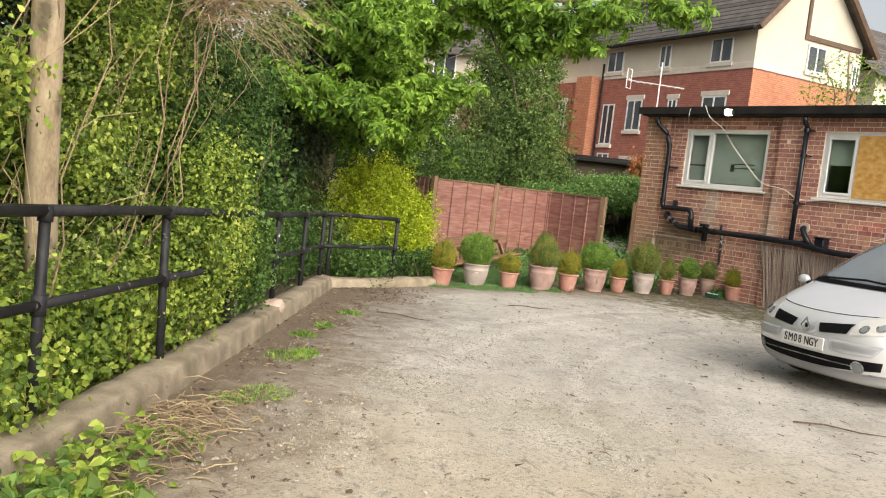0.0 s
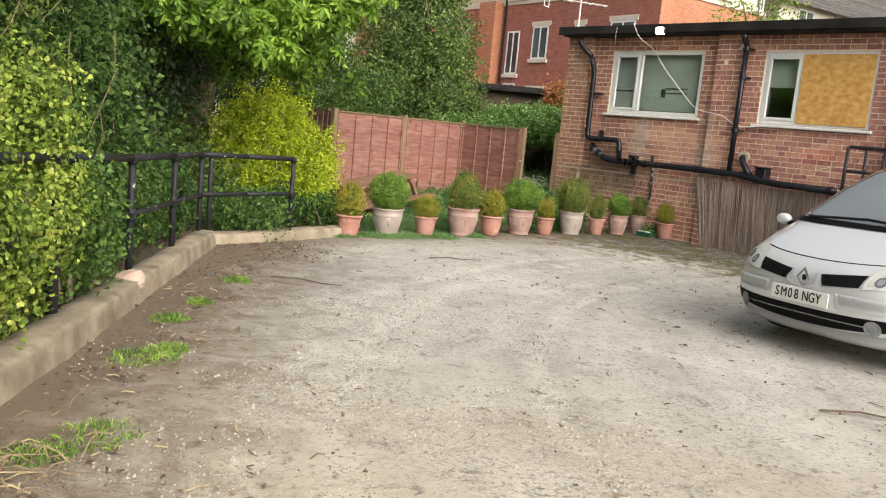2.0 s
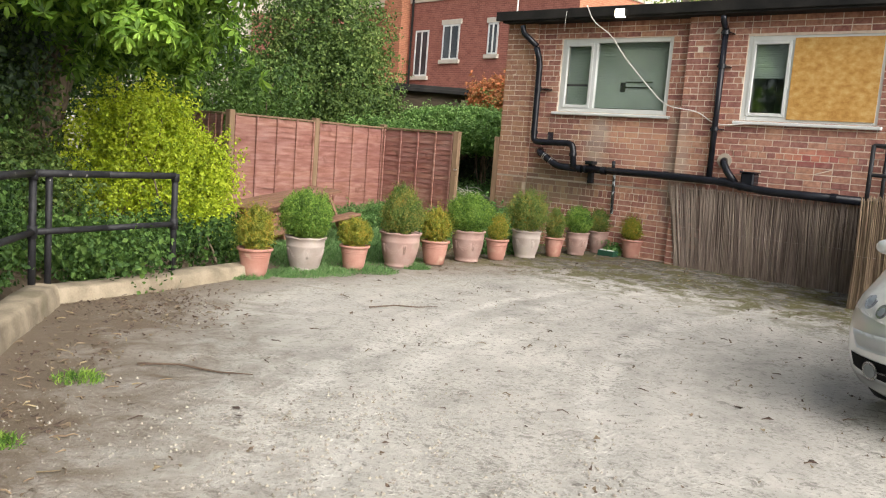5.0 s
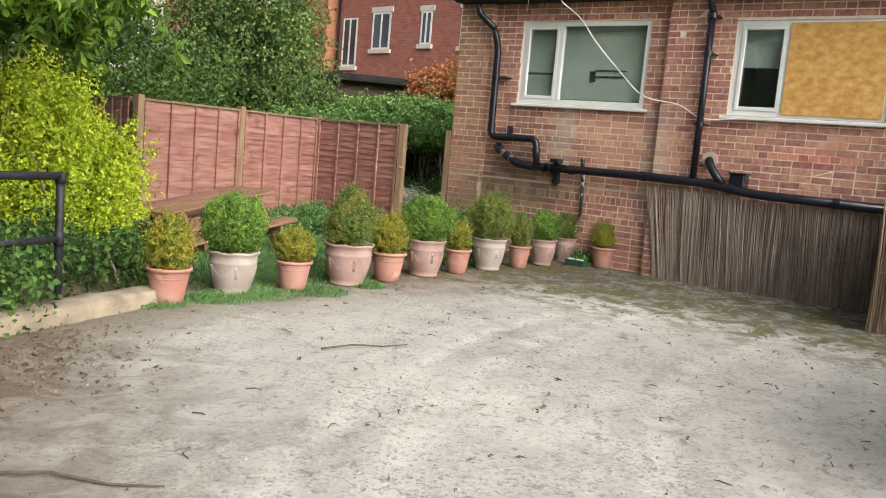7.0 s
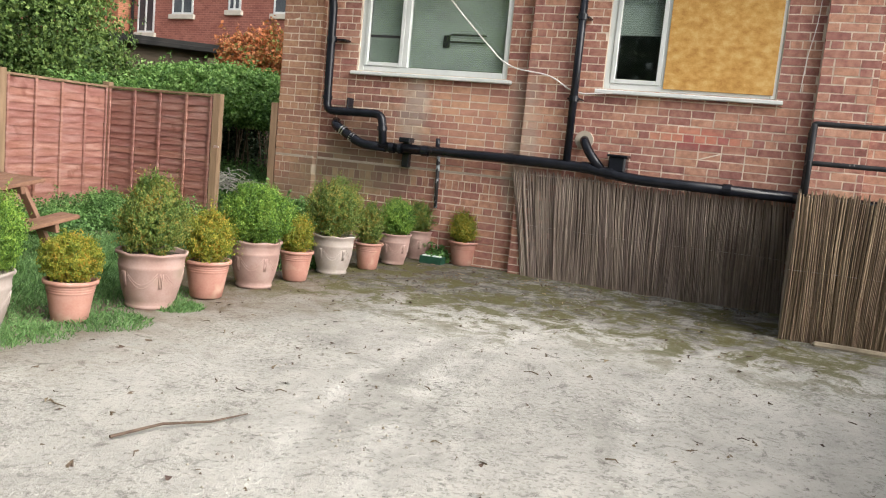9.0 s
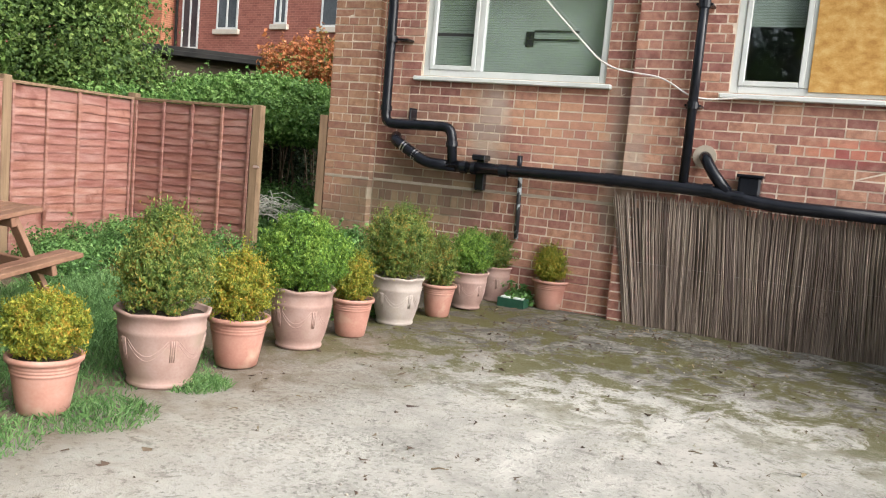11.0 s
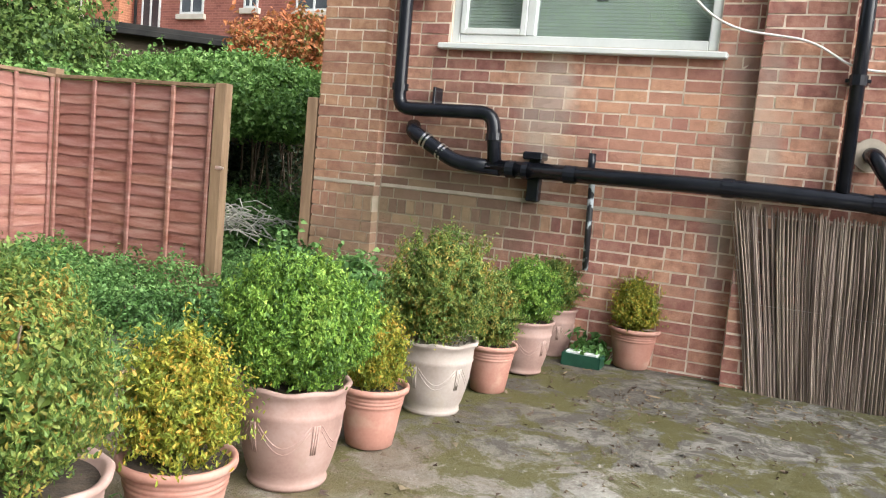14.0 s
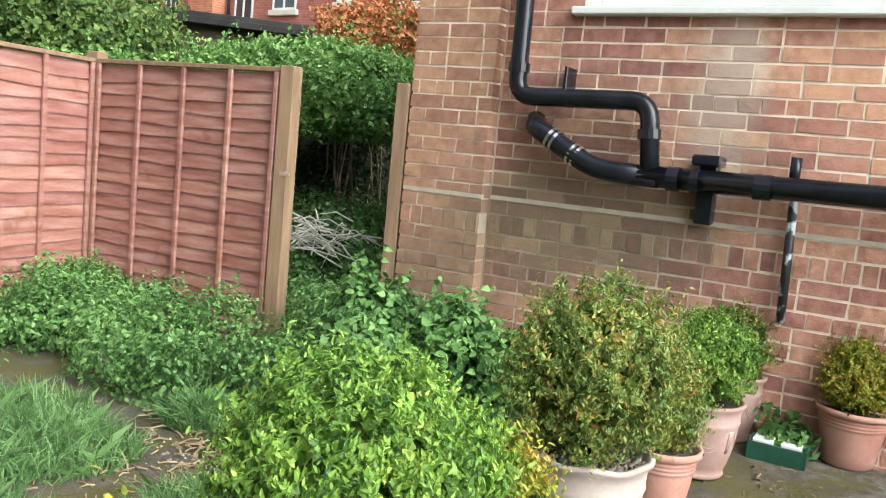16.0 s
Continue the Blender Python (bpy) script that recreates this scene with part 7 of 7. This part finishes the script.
def build_litter():
    yard = lambda rg: (rg.uniform(-1.5, 6), rg.uniform(1.0, 15.0))
    left = lambda rg: (rg.normal(-1.1, 0.3), rg.uniform(1.5, 11.5))
    corner = lambda rg: (rg.normal(-0.9, 0.4), rg.normal(11.3, 0.5))

    def by_wall(rg):
        p = on_wall(rg.uniform(-0.4, 6.5), abs(rg.normal(0.3, 0.6)) + 0.2, 0)
        return p.x, p.y
    scatter("pebbles", 2600, yard, pebble, M_STONE, 1, "small pebbles scattered over the dirt", "gravel")
    scatter("gravel", 1800, lambda rg: (rg.normal(-0.5, 0.8), rg.uniform(1.2, 7)), pebble, M_STONE, 2, "loose gravel near the entrance", "gravel")
    scatter("leaf_litter", 1000, yard, clod, M_LITTER, 3, "dark leaf crumbs and clods on the dirt", "leaf litter")
    scatter("leaf_litter", 700, corner, clod, M_LITTER, 4, "heap of dead leaves in the kerb corner", "leaf litter")
    scatter("leaf_litter", 350, by_wall, clod, M_LITTER, 5, "dead leaves along the foot of the wall", "leaf litter")
    scatter("leaf_litter", 300, lambda rg: (rg.normal(2.65, 0.25), rg.normal(16.4, 0.35)), stick, M_TWIG, 15, "pale dry stalks on the bare patch", "leaf litter")
    scatter("gravel", 500, lambda rg: (rg.normal(2.6, 0.3), rg.normal(16.3, 0.35)), pebble, M_STONE, 16, "pale chips on the bare patch among the grass", "gravel")
    scatter("leaf_litter", 350, lambda rg: (rg.normal(4.6, 0.8), rg.normal(15.0, 0.5)), clod, M_LITTER, 17, "dead leaf crumbs on the damp ground", "leaf litter")
    scatter("leaf_litter", 900, lambda rg: (rg.normal(-1.2, 0.22), rg.uniform(2.0, 10.5)), clod, M_LITTER, 18, "dead brown leaves along the kerb", "leaf litter")
    scatter("gravel", 6500, lambda rg: (rg.uniform(-1.3, 1.6), rg.uniform(1.4, 9.0)), pebble, M_STONE, 19, "fine loose gravel on the dirt", "gravel")
    scatter("twigs", 170, yard, stick, M_LITTER, 6, "small twigs scattered on the dirt", "twigs")
    scatter("twigs", 170, left, stick, M_TWIG, 7, "dry stalks along the kerb", "twigs")
    scatter("twigs", 60, by_wall, stick, M_TWIG, 8, "dry stalks by the wall", "twigs")
    for x, y in ((-0.35, 9.4), (3.15, 6.2), (1.3, 11.5)):
        scatter("stick", 1, lambda rg: (x, y), long_stick, M_LITTER, int(10 + 3 * x), "bent brown stick lying on the dirt", "stick")
    st = bmesh.new()
    bmesh.ops.create_icosphere(st, subdivisions=2, radius=0.11)
    for v in st.verts:
        v.co = Vector((v.co.x * 1.1, v.co.y * 1.3, v.co.z * 0.8)) * (1 + 0.25 * noise.noise(v.co * 14))
    tagged(part("stone", st, surf("pink_stone", [(0.36, 0.26, 0.20), (0.48, 0.37, 0.30)], 8, 0.9, 0.3, 60), m=Matrix.Translation((-1.60, 8.15, gz(0, 8.15) + 0.15))), "pinkish broken stone set on the kerb", "stone")
    # straw heap by the kerb
    rg = np.random.default_rng(21)
    bm = bmesh.new()
    for i in range(320):
        c = Vector((rg.normal(-1.3, 0.16), rg.normal(4.3, 0.45), 0))
        c.z = gz(c.x, c.y) + abs(rg.normal(0.02, 0.03))
        a = rg.uniform(0, 6.28)
        d = Vector((math.cos(a), math.sin(a), rg.normal(0, 0.15))) * rg.uniform(0.03, 0.12)
        tube(bm, [c - d, c + Vector((0, 0, 0.02)), c + d], [0.003, 0.0035, 0.002], 4)
    tagged(part("straw", bm, M_TWIG), "withered straw and stalks heaped against the kerb", "straw", kind="stuff")
    grass_patch([(-1.05, 5.35, 0.20), (-1.2, 5.1, 0.14), (-1.2, 3.3, 0.16), (-1.15, 6.6, 0.20), (-1.05, 6.8, 0.12), (-1.2, 7.6, 0.13), (-1.1, 8.2, 0.10), (-0.95, 9.2, 0.14), (-1.25, 4.2, 0.15)], 2600, 0.08, 31, "small grass tufts in the dirt", L_BOX)
    grass_patch([(0.5, 13.2, 0.3), (0.85, 13.35, 0.28), (1.35, 13.55, 0.28), (1.9, 13.95, 0.18), (-0.05, 12.9, 0.25), (0.6, 13.7, 0.35), (1.2, 14.0, 0.4), (1.8, 14.5, 0.4), (0.3, 13.1, 0.2)], 9000, 0.09, 32, "ragged grass round the foot of the pots")
    grass_patch([(0.4, 14.6, 0.8), (1.2, 15.0, 0.8), (0.9, 16.0, 0.9), (1.6, 15.9, 0.5), (0.1, 15.6, 0.7), (1.7, 16.8, 0.6), (1.45, 15.2, 0.5)], 26000, 0.19, 33, "long grass round the picnic table")
    grass_patch([(1.95, 16.95, 0.45), (2.2, 16.6, 0.3), (1.75, 16.45, 0.4), (2.75, 16.9, 0.14), (2.95, 16.55, 0.12), (2.6, 15.9, 0.2), (1.9, 15.8, 0.35)], 9000, 0.22, 34, "tufts of long grass beside the bare patch")


def build_canes():
    """Dead arching twigs and bare canes in the hedge."""
    rg = np.random.default_rng(12)
    t = thing("dead_shrub", Matrix.Translation((-2.35, 6.45, -0.1)), "dry tan shrub of arching bare twigs", "dead shrub")
    bm = bmesh.new()
    for i in range(260):
        a = Vector((rg.normal(0.35, 0.1), rg.normal(-0.1, 0.12), rg.uniform(2.35, 2.9)))
        b = a + Vector((rg.uniform(0.2, 0.95), rg.normal(0, 0.35), rg.uniform(-0.45, 0.6)))
        c = a.lerp(b, 0.5) + Vector((0, 0, rg.uniform(0.1, 0.35)))
        tube(bm, [a, a.lerp(c, 0.6), c.lerp(b, 0.4), b], [0.0036, 0.003, 0.0024, 0.0013], 4)
    part("twig_spray", bm, M_TWIG, t)["kind"] = "stuff"
    for i in range(4):
        bm = bmesh.new()
        limb(bm, (rg.normal(0, 0.06), rg.normal(0, 0.06), 0.0), (rg.normal(0.4, 0.1), rg.normal(-0.1, 0.1), 2.7), 0.006, 0.004, rg, 0.0)
        part("stem", bm, M_TWIG, t)
    bm = bmesh.new()
    for i in range(110):
        a = Vector((rg.uniform(-2.7, -2.1), rg.uniform(3.2, 8.6), rg.uniform(0.0, 2.6)))
        b = a + Vector((rg.normal(0.1, 0.15), rg.normal(0.1, 0.3), rg.uniform(0.15, 0.9)))
        tube(bm, [a, a.lerp(b, 0.5) + Vector((rg.normal(0, 0.04), rg.normal(0, 0.04), 0.02)), b], [0.004, 0.0035, 0.002], 4)
    tagged(part("bare_twigs", bm, M_TWIG), "thin bare tan twigs tangled in the hedge", "twigs", kind="stuff")
    for k, (x, y, dx, dy, h, r) in enumerate(((-2.15, 5.9, 0.35, 0.2, 2.3, 0.016), (-2.2, 5.2, 0.5, 0.3, 2.6, 0.014), (-2.1, 8.3, 0.25, 0.1, 1.7, 0.010), (-2.05, 8.5, 0.1, 0.2, 1.3, 0.009), (-2.2, 4.5, 0.3, 0.2, 2.4, 0.012), (-2.3, 4.2, -0.2, 0.1, 2.2, 0.014))):
        bm = bmesh.new()
        limb(bm, (x, y, -0.1), (x + dx, y + dy, h), r * 0.5, r * 0.25, rg, 0.03, 7, 6)
        tagged(part("cane", bm, M_TWIG, smooth=True), "bare tan cane leaning out of the hedge", "cane", "canes in the hedge")


# ---- assembly ----
wall = build_wall()
build_pipes()
build_cables()
build_lamp()
build_aerial()
build_ramp()
build_fence()
build_kerb_and_rail()
build_table()
build_car()
build_pots()
build_far()
build_back()
build_green()
build_canes()
build_litter()


# ---- bricks of the wall, last ----
def build_bricks():
    rg = random.Random(7)
    unit_brick = {}
    for key, mat in ((0, M_BRICK), (1, M_BUFF)):
        for kind in range(5):
            bm = box(bmesh.new(), (0, 0, 0), (1, 1, 1))
            for f in [f for f in bm.faces if f.normal.y > 0.5]:
                bm.faces.remove(f)
            for v in bm.verts:
                v.co += Vector((rg.uniform(-0.012, 0.012), rg.uniform(-0.03, 0.0), rg.uniform(-0.04, 0.04)))
            me = bpy.data.meshes.new("brick")
            bm.to_mesh(me)
            bm.free()
            me.materials.append(mat)
            unit_brick[key, kind] = me
    rest = {0: [], 1: []}
    count = 0
    for s0, s1, z0, z1, o, buff in courses():
        if -1.0 <= s0 < 1.25 and -0.1 < z0 < 1.16 and count < 320:
            ob = new("brick", unit_brick[int(buff), count % 5])
            ob.parent = wall
            ob.location, ob.scale = (s0, -o, z0), (s1 - s0, 0.06 if o < 0.05 else 0.1, z1 - z0)
            count += 1
        else:
            rest[int(buff)].append((s0, s1, z0, z1, o))
    for key, mat in ((0, M_BRICKJ), (1, M_BUFFJ)):
        B = np.array(rest[key])
        n = len(B)
        dep = np.where(B[:, 4] > 0.05, 0.1, 0.06)
        v = np.empty((n, 8, 3))
        for k, (a, b, c) in enumerate(((0, 0, 0), (1, 0, 0), (1, 1, 0), (0, 1, 0), (0, 0, 1), (1, 0, 1), (1, 1, 1), (0, 1, 1))):
            v[:, k] = np.column_stack([B[:, a], -B[:, 4] + b * dep, B[:, 2 + c]])
        v += np.random.default_rng(3 + key).uniform(-0.0028, 0.0028, v.shape)
        q = np.array([(0, 1, 5, 4), (1, 2, 6, 5), (3, 0, 4, 7), (4, 5, 6, 7), (1, 0, 3, 2)])
        Q = (np.arange(n)[:, None, None] * 8 + q[None]).reshape(-1, 4)
        ob = raw("bricks", v.reshape(-1, 3), Q, mat, wall)
        ob["kind"] = "stuff"


build_bricks()
